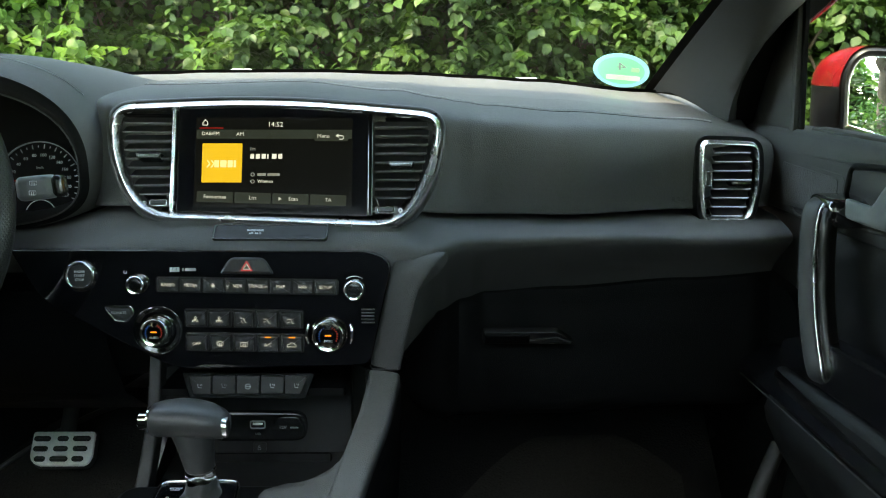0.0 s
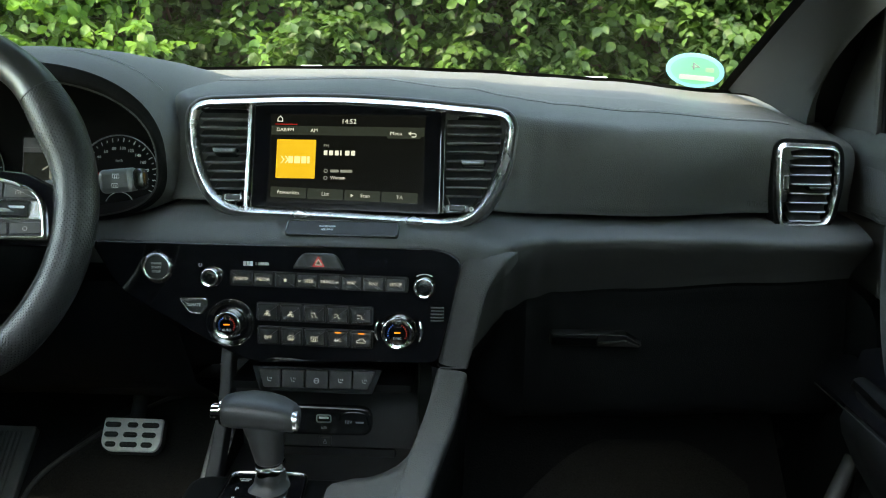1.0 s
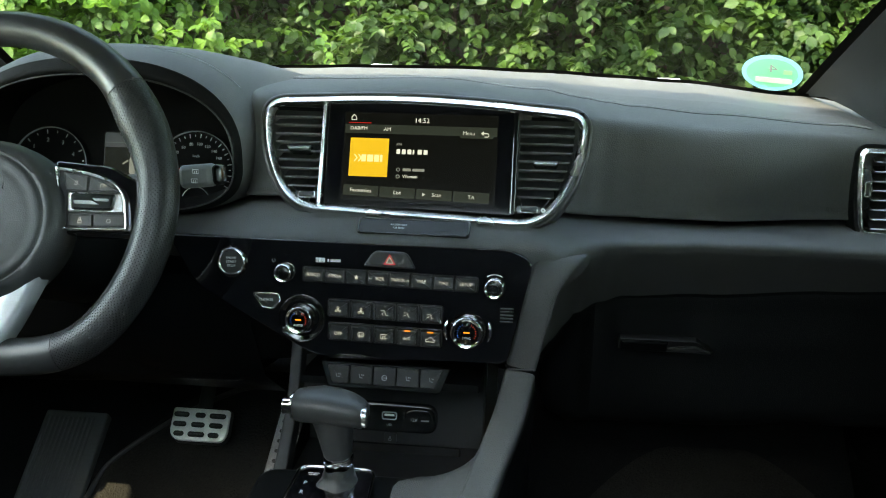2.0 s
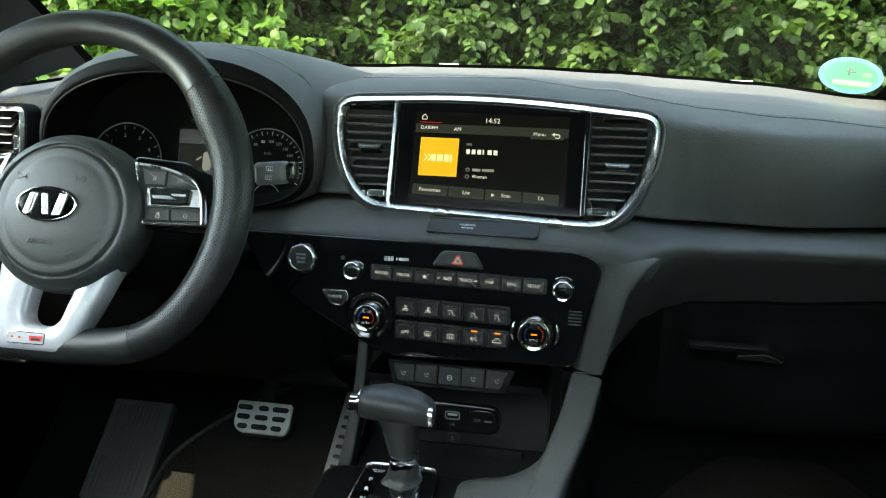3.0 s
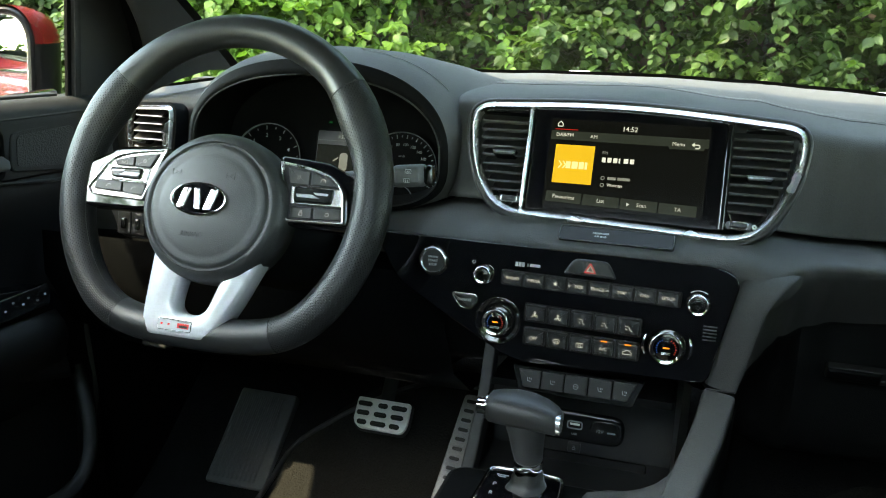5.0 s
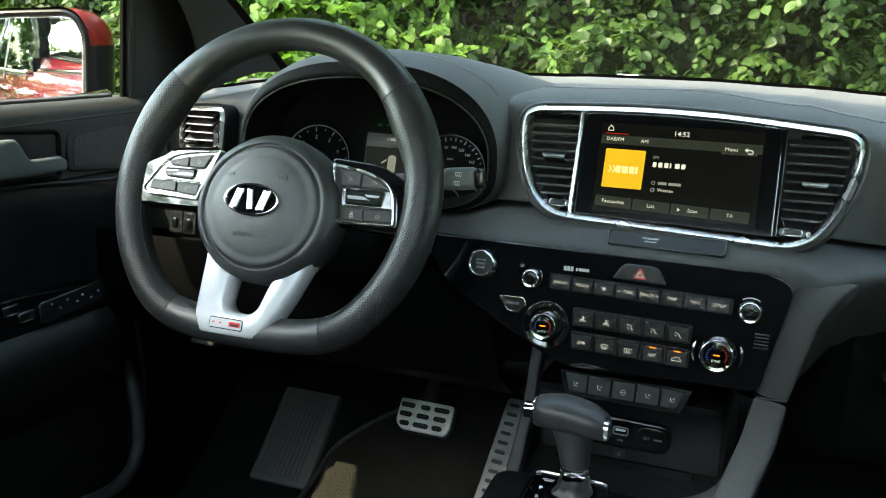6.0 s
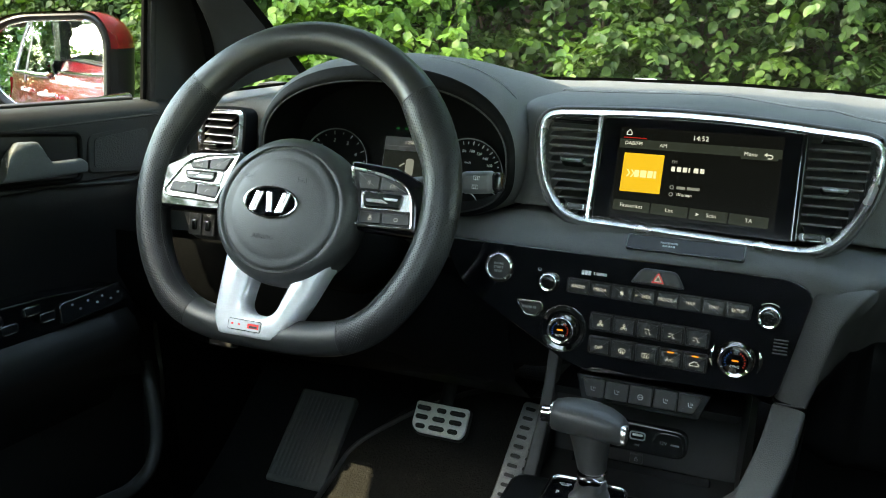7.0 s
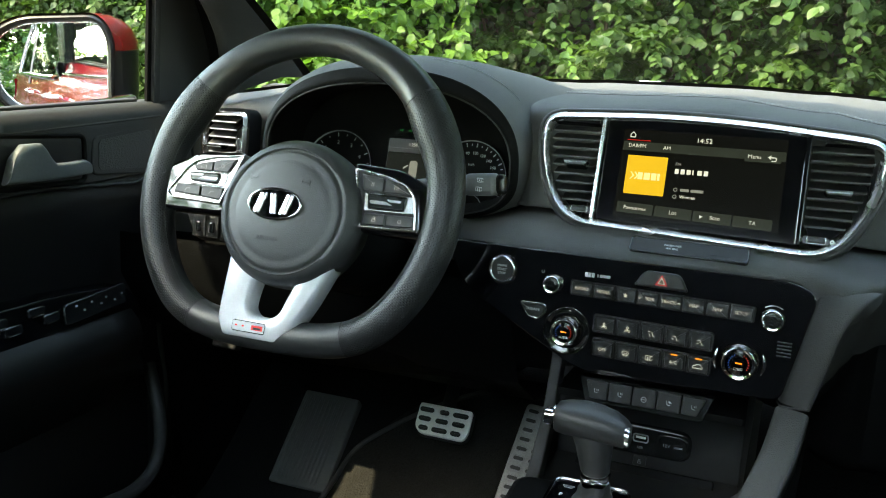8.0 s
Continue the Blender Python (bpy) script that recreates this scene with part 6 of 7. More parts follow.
        for nm, du, dn, w, h, mat, lab in (("grip_face", 0.0052, 0.0, 0.0100, 0.0075, TRIM, "grained dark face"), ("grip_edge", 0.0156, -0.0015, 0.0010, 0.0078, CHROME, "satin chrome edge"), ("grip_back", 0.0215, -0.006, 0.0060, 0.0100, BEZEL, "glossy black back")):
            rows = []
            for i, p in enumerate(path):
                q = (path[min(i + 1, len(path) - 1)] - path[max(i - 1, 0)]).normalized()
                sd = Vector((0.88, 0, -0.47))
                sd = (sd - q * sd.dot(q)).normalized()
                up = q.cross(sd).normalized()
                up = up if up.z > 0 else -up
                rows.append([m @ (p + sd * (du + w * math.copysign(abs(math.cos(k * math.tau / 16)) ** 0.6, math.cos(k * math.tau / 16))) + up * (dn + h * math.copysign(abs(math.sin(k * math.tau / 16)) ** 0.6, math.sin(k * math.tau / 16)))) for k in range(16)])
            part(nm, grid(rows, True, False, True), mat, door, lab, smooth=60)
        part("grip_foot", slab(m @ Matrix.Translation((0.291, 0.831, 0.040)), rrect(0.008, 0.010, 0.003), -0.03, 0.004, 0.002), CHROME, door)
        part("grip_shoe", slab(m, soft_poly([(0.207, 0.998), (0.262, 0.996), (0.262, 0.966), (0.207, 0.964)], 0.012), 0.006, 0.048, 0.006), PIANO, door)
    # map pocket
    lip = glide([(0.131, 0.671, 0.020), (0.149, 0.603, 0.052), (0.163, 0.549, 0.060), (0.202, 0.519, 0.062), (0.295, 0.527, 0.062), (0.648, 0.610, 0.062), (0.933, 0.686, 0.05)], 6)
    part("pocket_edge", tube([m @ p for p in lip], 0.010, 10), TRIM, door, "rounded pocket edge", smooth=80)
    part("pocket_wall", grid([[m @ Vector((p.x, z, p.z * (1 - 0.3 * k))) for k, z in enumerate((p.y, p.y - 0.05, 0.40))] for p in lip]), SHADEDHARD, door, smooth=80)


front_door(-1, -0.705, 1.075, 1.0, 0.014, 3.0, 0.058, 0.034)
front_door(1, 0.690, 1.110, 1.0, 0.0, 4.5, 0.035, 0.009)

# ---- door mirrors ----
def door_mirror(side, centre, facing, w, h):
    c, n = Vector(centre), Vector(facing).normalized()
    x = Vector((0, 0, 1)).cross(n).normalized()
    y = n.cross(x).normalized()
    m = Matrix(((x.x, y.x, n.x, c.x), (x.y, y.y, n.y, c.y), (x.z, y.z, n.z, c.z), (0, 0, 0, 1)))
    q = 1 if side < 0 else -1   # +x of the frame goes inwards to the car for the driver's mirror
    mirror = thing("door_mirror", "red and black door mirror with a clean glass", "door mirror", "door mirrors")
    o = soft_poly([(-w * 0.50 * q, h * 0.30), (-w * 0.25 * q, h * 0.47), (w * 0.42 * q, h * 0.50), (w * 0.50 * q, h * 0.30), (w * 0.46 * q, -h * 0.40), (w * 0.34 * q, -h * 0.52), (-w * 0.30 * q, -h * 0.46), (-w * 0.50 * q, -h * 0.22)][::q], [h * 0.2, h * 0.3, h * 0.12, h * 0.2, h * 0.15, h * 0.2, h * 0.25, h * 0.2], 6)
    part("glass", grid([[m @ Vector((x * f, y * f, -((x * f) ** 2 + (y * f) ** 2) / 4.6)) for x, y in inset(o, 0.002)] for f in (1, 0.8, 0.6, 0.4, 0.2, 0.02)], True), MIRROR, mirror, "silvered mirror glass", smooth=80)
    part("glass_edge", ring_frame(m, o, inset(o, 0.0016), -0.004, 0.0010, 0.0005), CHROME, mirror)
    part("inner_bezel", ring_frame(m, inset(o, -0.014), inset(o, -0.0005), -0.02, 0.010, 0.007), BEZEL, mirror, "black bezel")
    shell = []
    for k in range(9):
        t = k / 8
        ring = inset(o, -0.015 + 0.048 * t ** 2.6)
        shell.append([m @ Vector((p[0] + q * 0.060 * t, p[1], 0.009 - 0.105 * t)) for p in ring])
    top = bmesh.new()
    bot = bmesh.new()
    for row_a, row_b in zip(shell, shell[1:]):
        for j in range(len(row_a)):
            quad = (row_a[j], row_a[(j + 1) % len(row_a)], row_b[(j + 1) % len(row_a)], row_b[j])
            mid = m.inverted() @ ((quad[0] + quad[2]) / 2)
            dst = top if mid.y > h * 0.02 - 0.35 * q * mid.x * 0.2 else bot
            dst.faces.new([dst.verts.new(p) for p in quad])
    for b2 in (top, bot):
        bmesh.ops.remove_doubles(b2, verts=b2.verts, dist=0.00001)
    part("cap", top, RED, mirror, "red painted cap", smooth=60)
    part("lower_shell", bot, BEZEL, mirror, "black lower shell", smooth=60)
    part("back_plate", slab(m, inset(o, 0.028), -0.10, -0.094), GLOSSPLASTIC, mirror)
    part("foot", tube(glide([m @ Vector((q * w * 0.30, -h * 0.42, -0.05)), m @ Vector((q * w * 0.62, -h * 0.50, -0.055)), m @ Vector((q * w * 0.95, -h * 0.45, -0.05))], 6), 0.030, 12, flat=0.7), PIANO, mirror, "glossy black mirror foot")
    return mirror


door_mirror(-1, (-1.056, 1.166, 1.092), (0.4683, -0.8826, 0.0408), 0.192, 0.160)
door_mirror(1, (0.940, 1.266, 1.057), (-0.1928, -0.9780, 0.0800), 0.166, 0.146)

# ---- windscreen, pillars, roof, body ----
def screen_point(x, t):
    """A point of the windscreen: t = 0 at its foot, 1 at the roof."""
    foot = dash_point(max(-0.74, min(0.74, x)), 0) + Vector((0, 0.004, 0.004))
    head = Vector((x * 0.93, 1.02 - 0.12 * x * x, 1.50 - 0.06 * x * x))
    p = foot.lerp(head, t)
    return p + Vector((0, 0.02, 0.03)) * math.sin(math.pi * t)


windscreen = thing("windscreen", "clear raked windscreen with a black printed border", "windscreen", kind="structure")
xs = [-0.70 + 1.40 * i / 40 for i in range(41)]
pane_ob = part("pane", grid([[screen_point(x, k / 12) for k in range(13)] for x in xs]), SCREEN, windscreen, smooth=80)
pane_ob.visible_shadow = False
part("lower_border", grid([[screen_point(x, t) + Vector((0, -0.001, -0.001)) for t in (-0.014, -0.004, 0.0035)] for x in xs]), FRIT, windscreen, "black border")


PILLARS = {
    1: ([(0.572, 1.300, 1.074), (0.590, 1.262, 1.078), (0.615, 1.222, 1.066), (0.634, 1.192, 1.052), (0.648, 1.175, 1.040), (0.672, 1.20, 1.03)],
        [(0.592, 1.065, 1.212), (0.612, 1.040, 1.212), (0.642, 1.025, 1.212), (0.664, 1.035, 1.212), (0.686, 1.055, 1.212), (0.708, 1.10, 1.212)]),
    -1: ([(0.602, 1.255, 1.090), (0.622, 1.215, 1.092), (0.646, 1.170, 1.080), (0.668, 1.135, 1.066), (0.685, 1.118, 1.054), (0.715, 1.15, 1.04)],
         [(0.600, 1.089, 1.215), (0.615, 1.066, 1.215), (0.638, 1.052, 1.215), (0.655, 1.055, 1.215), (0.668, 1.072, 1.215), (0.692, 1.11, 1.215)]),
}


def pillar(s, columns, push=(0, 0, 0)):
    """The inner trim of a front pillar, or some of its columns pushed aside."""
    lower, upper = ([Vector(p) for p in q] for q in PILLARS[s])
    rows = []
    for t in (0, 0.12, 0.25, 0.4, 0.55, 0.7, 0.85, 1.0, 1.5, 2.2, 3.1):
        row = []
        for c, k in columns:
            p = lower[c].lerp(upper[c], t)
            p.y += 0.012 * t * (1 - t)
            if t < 1:
                p.x -= 0.030 * max(0, c - 2) / 3 * 4 * t * (1 - t)
            p += Vector(push) * k
            row.append(Vector((s * p.x, p.y, p.z)))
        rows.append(row)
    return grid(rows)


for s, nm in ((1, "passenger"), (-1, "driver")):
    tagged(part("pillar_trim", pillar(s, [(c, 0) for c in range(6)]), TRIM, smooth=80), "dark grained windscreen pillar trim on the %s side" % nm, "pillar", kind="structure")
    part("side_border", pillar(s, [(0, 1), (0, 0)], (-0.013, 0.012, -0.004)), FRIT, windscreen, "black border")
    part("pillar_seal", pillar(s, [(5, 0), (5, 0.5), (5, 1)], (0.035, 0.01, 0.0)), FRIT, windscreen, "black rubber seal behind the pillar trim")

def roof_point(x, y, lift):
    return Vector((x, y, 1.52 + lift - 0.05 * (x / 0.7) ** 2 - 0.02 * (y + 0.7) ** 2))


def roof_skin(lift, half=0.79):
    """The roof round the long opening of its added glass panel."""
    bm = bmesh.new()
    # spread wider and further forward than a real roof, to block sun
    us = [-half, -0.60, -0.52, -0.2, 0.0, 0.2, 0.52, 0.60, half]
    vs = [1.02, 0.60, 0.30, 0.10, -0.4, -0.8, -1.2, -1.7, -2.0]
    for i in range(len(us) - 1):
        for j in range(len(vs) - 1):
            # opening added to let sky light into the cabin
            if us[i] >= -0.52 and us[i + 1] <= 0.52 and vs[j] <= 0.10 and vs[j + 1] >= -1.7:
                continue
            bm.faces.new([bm.verts.new(roof_point(u, v - (0.12 * u * u if v > 0.8 else 0), lift)) for u, v in ((us[i], vs[j]), (us[i + 1], vs[j]), (us[i + 1], vs[j + 1]), (us[i], vs[j + 1]))])
    bmesh.ops.remove_doubles(bm, verts=bm.verts, dist=0.0001)
    return bm


tagged(part("ceiling", roof_skin(0.0), CLOTH, smooth=80), "black cloth headliner", kind="structure")
body = thing("car_body", "red painted car body with dark windows and chrome trim", "car")
part("roof_skin", roof_skin(0.04, 0.80), RED, body, smooth=80)
part("added_roof_glass", grid([[roof_point(x, y, 0.036) for x in (-0.53, -0.2, 0.0, 0.2, 0.53)] for y in (0.11, -0.4, -0.9, -1.71)]), ROOFPANE, body, "unseen tinted glass roof panel added to let sky light in", smooth=80)
for s in (-1, 1):
    def flank(y, z):
        """The flank's outer skin."""
        bulge = 0.02 * math.sin(math.pi * min(1, max(0, (z - 0.3) / 0.7)))
        lean = -0.26 * max(0, z - 1.0)
        return Vector((s * (0.862 + bulge + lean - 0.03 * ((y + 0.8) / 1.3) ** 2), y, z))
    ys = [0.02 - 2.1 * i / 20 for i in range(21)]
    part("rear_flank", grid([[flank(y, z) for z in (0.30, 0.45, 0.60, 0.72, 0.78, 0.88, 0.96, 1.035)] for y in ys]), RED, body, "red painted rear door and wing", smooth=30)
    part("inner_flank", grid([[flank(y, z) - Vector((s * 0.12, 0, 0)) for z in (0.40, 0.70, 1.0)] for y in ys]), SHADEDHARD, body, smooth=80)
    top = lambda y: 1.40 - 0.05 * max(0, -y - 0.7) ** 1.5 * 1.6
    for nm, y0, y1 in (("door_glass", -0.02, -0.78), ("quarter_glass", -0.84, -1.50)):
        pts = [y0 + (y1 - y0) * i / 8 for i in range(9)]
        hi = lambda y: top(y) if nm == "door_glass" else min(top(y), 1.045 + max(0.02, (y + 1.62) * 1.15))
        part(nm, grid([[flank(y, 1.045 + (hi(y) - 1.045) * k / 4) for k in range(5)] for y in pts]), PRIVACY, body, "dark tinted side glass", smooth=80)
    part("glass_divider", grid([[flank(y, z) + Vector((s * 0.004, 0, 0)) for z in (0.99, 1.2, 1.41)] for y in (-0.76, -0.86)]), RUBBER, body)
    line = [flank(0.0, 1.042), flank(-0.4, 1.042), flank(-0.8, 1.043), flank(-1.2, 1.044), flank(-1.52, 1.046), flank(-1.60, 1.06), flank(-1.55, 1.11), flank(-1.40, 1.25), flank(-1.25, 1.345), flank(-1.0, 1.385), flank(-0.6, 1.405), flank(0.0, 1.41)]
    part("window_trim", tube([p + Vector((s * 0.003, 0, 0)) for p in line], 0.014, 8), BRIGHT, body, "chrome trim round the side glass")
    part("pillar_edge", tube([Vector((s * x, y, z)) for x, y, z in ((0.765, 1.33, 1.135), (0.765, 1.249, 1.180), (0.765, 1.180, 1.209), (0.765, 1.02, 1.285))], 0.011, 10), RED, body, "red outer edge of the windscreen pillar", smooth=80)
    part("roof_rail", grid([[flank(y, z) for z in (1.41, 1.47, 1.52)] for y in ys]), RED, body, smooth=80)
    part("door_handle", tube(glide([flank(-0.52, 0.945) + Vector((s * 0.01, 0, 0)), flank(-0.57, 0.948) + Vector((s * 0.035, 0, 0)), flank(-0.66, 0.950) + Vector((s * 0.036, 0, 0)), flank(-0.72, 0.952) + Vector((s * 0.01, 0, 0))], 5), 0.011, 10, flat=0.7), BRIGHT, body, "chrome door handle")
    part("centre_post", grid([[Vector((s * x, y, z)) for z in (0.4, 0.8, 1.0, 1.3, 1.48)] for x, y in ((0.80, 0.02), (0.78, 0.02), (0.74, 0.0), (0.74, -0.12), (0.79, -0.14))]), SHADEDHARD, body, smooth=30)
    part("wheel_arch_cover", grid([[Vector((s * 0.84, y, z)) for z in (0.30, 0.7, 0.97)] for y in (1.16, 1.3, 1.55)]), RED, body)
    part("sill", slab(Matrix.Translation((s * 0.80, 0.60, 0.42)), rrect(0.14, 1.20, 0.03), -0.15, 0.03, 0.015), RUBBER, body)
# unseen wall, added to darken reflections and shade the footwell
tagged(part("wall_south", slab(Matrix.Translation((0, -0.34, 0.78)) @ Matrix.Rotation(radians(90), 4, "X"), rrect(1.52, 0.72, 0.05), -0.02, 0.02, 0.01), CLOTH), "plain black cloth wall that closes the cabin behind, added for shade", kind="structure")
part("tailgate", grid([[Vector((x, y, z)) for x in (-0.85, 0, 0.85)] for y, z in ((-2.1, 0.3), (-2.12, 0.7), (-2.10, 0.98))]), RED, body)
rear_glass = part("rear_glass", grid([[Vector((x * (1 - 0.14 * k), -2.10 + 0.11 * k, 0.98 + 0.48 * k)) for x in (-0.78, -0.4, 0, 0.4, 0.78)] for k in (0, 0.5, 1)]), GLASS, body, "clear rear window")
rear_glass.visible_shadow = False
part("kick_panel", slab(Matrix.Translation((0.705, 1.11, 0.56)) @ Matrix.Rotation(radians(90), 4, "Z") @ Matrix.Rotation(radians(90), 4, "X"), rrect(0.34, 0.62, 0.05), -0.03, 0.0, 0.01), SHADEDHARD, body)
part("kick_panel", slab(Matrix.Translation((-0.705, 1.14, 0.56)) @ Matrix.Rotation(radians(-90), 4, "Z") @ Matrix.Rotation(radians(90), 4, "X"), rrect(0.34, 0.62, 0.05), -0.03, 0.0, 0.01), SHADEDHARD, body)
for s in (-1, 1):
    part("door_seal", tube(glide([(s * 0.70, 1.00, 0.95), (s * 0.705, 0.985, 0.75), (s * 0.705, 0.955, 0.58), (s * 0.71, 0.88, 0.47), (s * 0.72, 0.70, 0.44), (s * 0.72, 0.2, 0.44)], 6), 0.012, 10), SOFT, body, "rubber door seal")

# round sticker on the glass
def translucent(name, color):
    m = bpy.data.materials.new(name)
    m.use_nodes = True
    nt = m.node_tree
    nt.nodes.clear()
    o = nt.nodes.new("ShaderNodeOutputMaterial")
    mix = nt.nodes.new("ShaderNodeMixShader")
    mix.inputs[0].default_value = 0.6
    a, b = nt.nodes.new("ShaderNodeBsdfDiffuse"), nt.nodes.new("ShaderNodeBsdfTranslucent")
    for n in (a, b):
        n.inputs["Color"].default_value = (*color, 1)
    nt.links.new(a.outputs[0], mix.inputs[1])
    nt.links.new(b.outputs[0], mix.inputs[2])
    nt.links.new(mix.outputs[0], o.inputs[0])
    return m


sticker = thing("windscreen_sticker", "round green and blue sticker on the windscreen glass", "sticker")
sp = screen_point(0.5245, 0.056)
du, dv = (screen_point(0.55, 0.068) - screen_point(0.50, 0.068)).normalized(), (screen_point(0.5245, 0.12) - screen_point(0.5245, 0.03)).normalized()
dn = du.cross(dv).normalized()
dv = dn.cross(du)
SM = Matrix(((du.x, dv.x, dn.x, sp.x), (du.y, dv.y, dn.y, sp.y), (du.z, dv.z, dn.z, sp.z), (0, 0, 0, 1)))
if dn.z > 0:
    SM = SM @ Matrix.Diagonal((1, 1, -1, 1))
part("rim", slab(SM, ellipse(0.0415, 0.0285, 48), 0.002, 0.0024), translucent("sticker_blue", (0.45, 0.80, 0.90)), sticker, "pale blue rim", smooth=0)
part("disc", slab(SM, ellipse(0.0350, 0.0230, 48), 0.0024, 0.0028), translucent("sticker_mint", (0.38, 0.90, 0.60)), sticker, "mint green disc", smooth=0)
part("blank_bar", slab(at(SM, 0.003, -0.0115, 0.0028), rrect(0.050, 0.0080, 0.001, 1), 0, 0.0003), translucent("sticker_white", (0.9, 0.95, 0.88)), sticker, smooth=0)
part("blank_bar", slab(at(SM, 0.021, 0.003, 0.0028), rrect(0.012, 0.007, 0.001, 1), 0, 0.0003), translucent("sticker_pale", (0.7, 0.92, 0.65)), sticker, smooth=0)
words(at(SM, 0.001, 0.007, 0.0030) @ Matrix.Diagonal((-1, 0.62, 1, 1)), "4", 0.020, GREYPRINT, sticker, 0.0003)
# white bars that paint small glints at the foot of the glass
for x0, w in ((-0.058, 0.034), (0.390, 0.040)):
    nozzle = thing("glint_bar", "small white bar painting a glint at the windscreen foot", "nozzle", "washer nozzles")
    p = screen_point(x0, 0.0) + Vector((0, 0.016, -0.0022))
    part("nozzle", slab(Matrix.Translation(p), rrect(w, 0.010, 0.004), -0.006, 0.002, 0.0015), PRINT, nozzle)

# ---- outside: ground, hedge, trees ----
GRAVEL = surface("grey_asphalt", (0.055, 0.053, 0.050), 0.95, grain=0.01, grain_size=0.02, stain=0.35)
g = bmesh.new()
bmesh.ops.create_grid(g, x_segments=8, y_segments=8, size=150)
tagged(part("ground", g, GRAVEL, smooth=0), "dark grey asphalt ground round the car", kind="structure")


def leaf_material(name, dark, light, through):
    m = bpy.data.materials.new(name)
    m.use_nodes = True
    nt = m.node_tree
    nt.nodes.clear()
    o = nt.nodes.new("ShaderNodeOutputMaterial")
    geo = nt.nodes.new("ShaderNodeNewGeometry")
    ramp = nt.nodes.new("ShaderNodeMix")
    ramp.data_type = "RGBA"
    ramp.inputs["A"].default_value, ramp.inputs["B"].default_value = (*dark, 1), (*light, 1)
    tc = nt.nodes.new("ShaderNodeTexCoord")
    # noise clumps of paler leaf colour stand in for sun dapple
    clump = nt.nodes.new("ShaderNodeTexNoise")
    clump.inputs["Scale"].default_value, clump.inputs["Detail"].default_value = 2.2, 2
    nt.links.new(tc.outputs["Object"], clump.inputs["Vector"])
    sunned = nt.nodes.new("ShaderNodeMapRange")
    sunned.inputs["From Min"].default_value, sunned.inputs["From Max"].default_value = 0.28, 0.68
    nt.links.new(clump.outputs[0], sunned.inputs["Value"])
    blend = nt.nodes.new("ShaderNodeMath")
    blend.operation, blend.inputs[2].default_value = "MULTIPLY_ADD", 0.0
    half = nt.nodes.new("ShaderNodeMath")
    half.operation, half.inputs[1].default_value, half.inputs[2].default_value = "MULTIPLY_ADD", 0.75, 0.25
    nt.links.new(geo.outputs["Random Per Island"], half.inputs[0])
    nt.links.new(half.outputs[0], blend.inputs[0])
    nt.links.new(sunned.outputs[0], blend.inputs[1])
    nt.links.new(blend.outputs[0], ramp.inputs["Factor"])
    vein = nt.nodes.new("ShaderNodeTexNoise")
    vein.inputs["Scale"].default_value = 60
    nt.links.new(tc.outputs["Object"], vein.inputs["Vector"])
    rng = nt.nodes.new("ShaderNodeMapRange")
    rng.inputs["To Min"].default_value, rng.inputs["To Max"].default_value = 0.7, 1.3
    nt.links.new(vein.outputs[0], rng.inputs["Value"])
    mul = nt.nodes.new("ShaderNodeVectorMath")
    mul.operation = "SCALE"
    nt.links.new(ramp.outputs["Result"], mul.inputs[0])
    nt.links.new(rng.outputs[0], mul.inputs["Scale"])
    p = nt.nodes.new("ShaderNodeBsdfPrincipled")
    p.inputs["Roughness"].default_value = 0.50
    p.inputs["Specular IOR Level"].default_value = 0.3
    tr = nt.nodes.new("ShaderNodeBsdfTranslucent")
    mix = nt.nodes.new("ShaderNodeMixShader")
    mix.inputs[0].default_value = through
    nt.links.new(mul.outputs[0], p.inputs["Base Color"])
    warm = nt.nodes.new("ShaderNodeVectorMath")
    warm.operation = "MULTIPLY"
    warm.inputs[1].default_value = (1.25, 1.30, 0.75)
    nt.links.new(mul.outputs[0], warm.inputs[0])
    nt.links.new(warm.outputs[0], tr.inputs["Color"])
    nt.links.new(p.outputs[0], mix.inputs[1])
    nt.links.new(tr.outputs[0], mix.inputs[2])
    nt.links.new(mix.outputs[0], o.inputs[0])
    return m


LEAF = leaf_material("beech_leaf", (0.012, 0.032, 0.0065), (0.064, 0.118, 0.026), 0.42)
# paler leaf colour that paints the hedge's sunlit stretch
SUNLITLEAF = leaf_material("sunlit_leaf", (0.040, 0.095, 0.016), (0.130, 0.230, 0.040), 0.45)
FARLEAF = leaf_material("far_leaf", (0.022, 0.060, 0.013), (0.090, 0.175, 0.040), 0.3)
BARK = surface("brown_bark", (0.085, 0.062, 0.045), 0.9, grain=0.004, grain_size=0.01, stain=0.4)
LITTER = surface("brown_leaf_litter", (0.055, 0.040, 0.026), 0.95, grain=0.02, grain_size=0.03, stain=0.5)


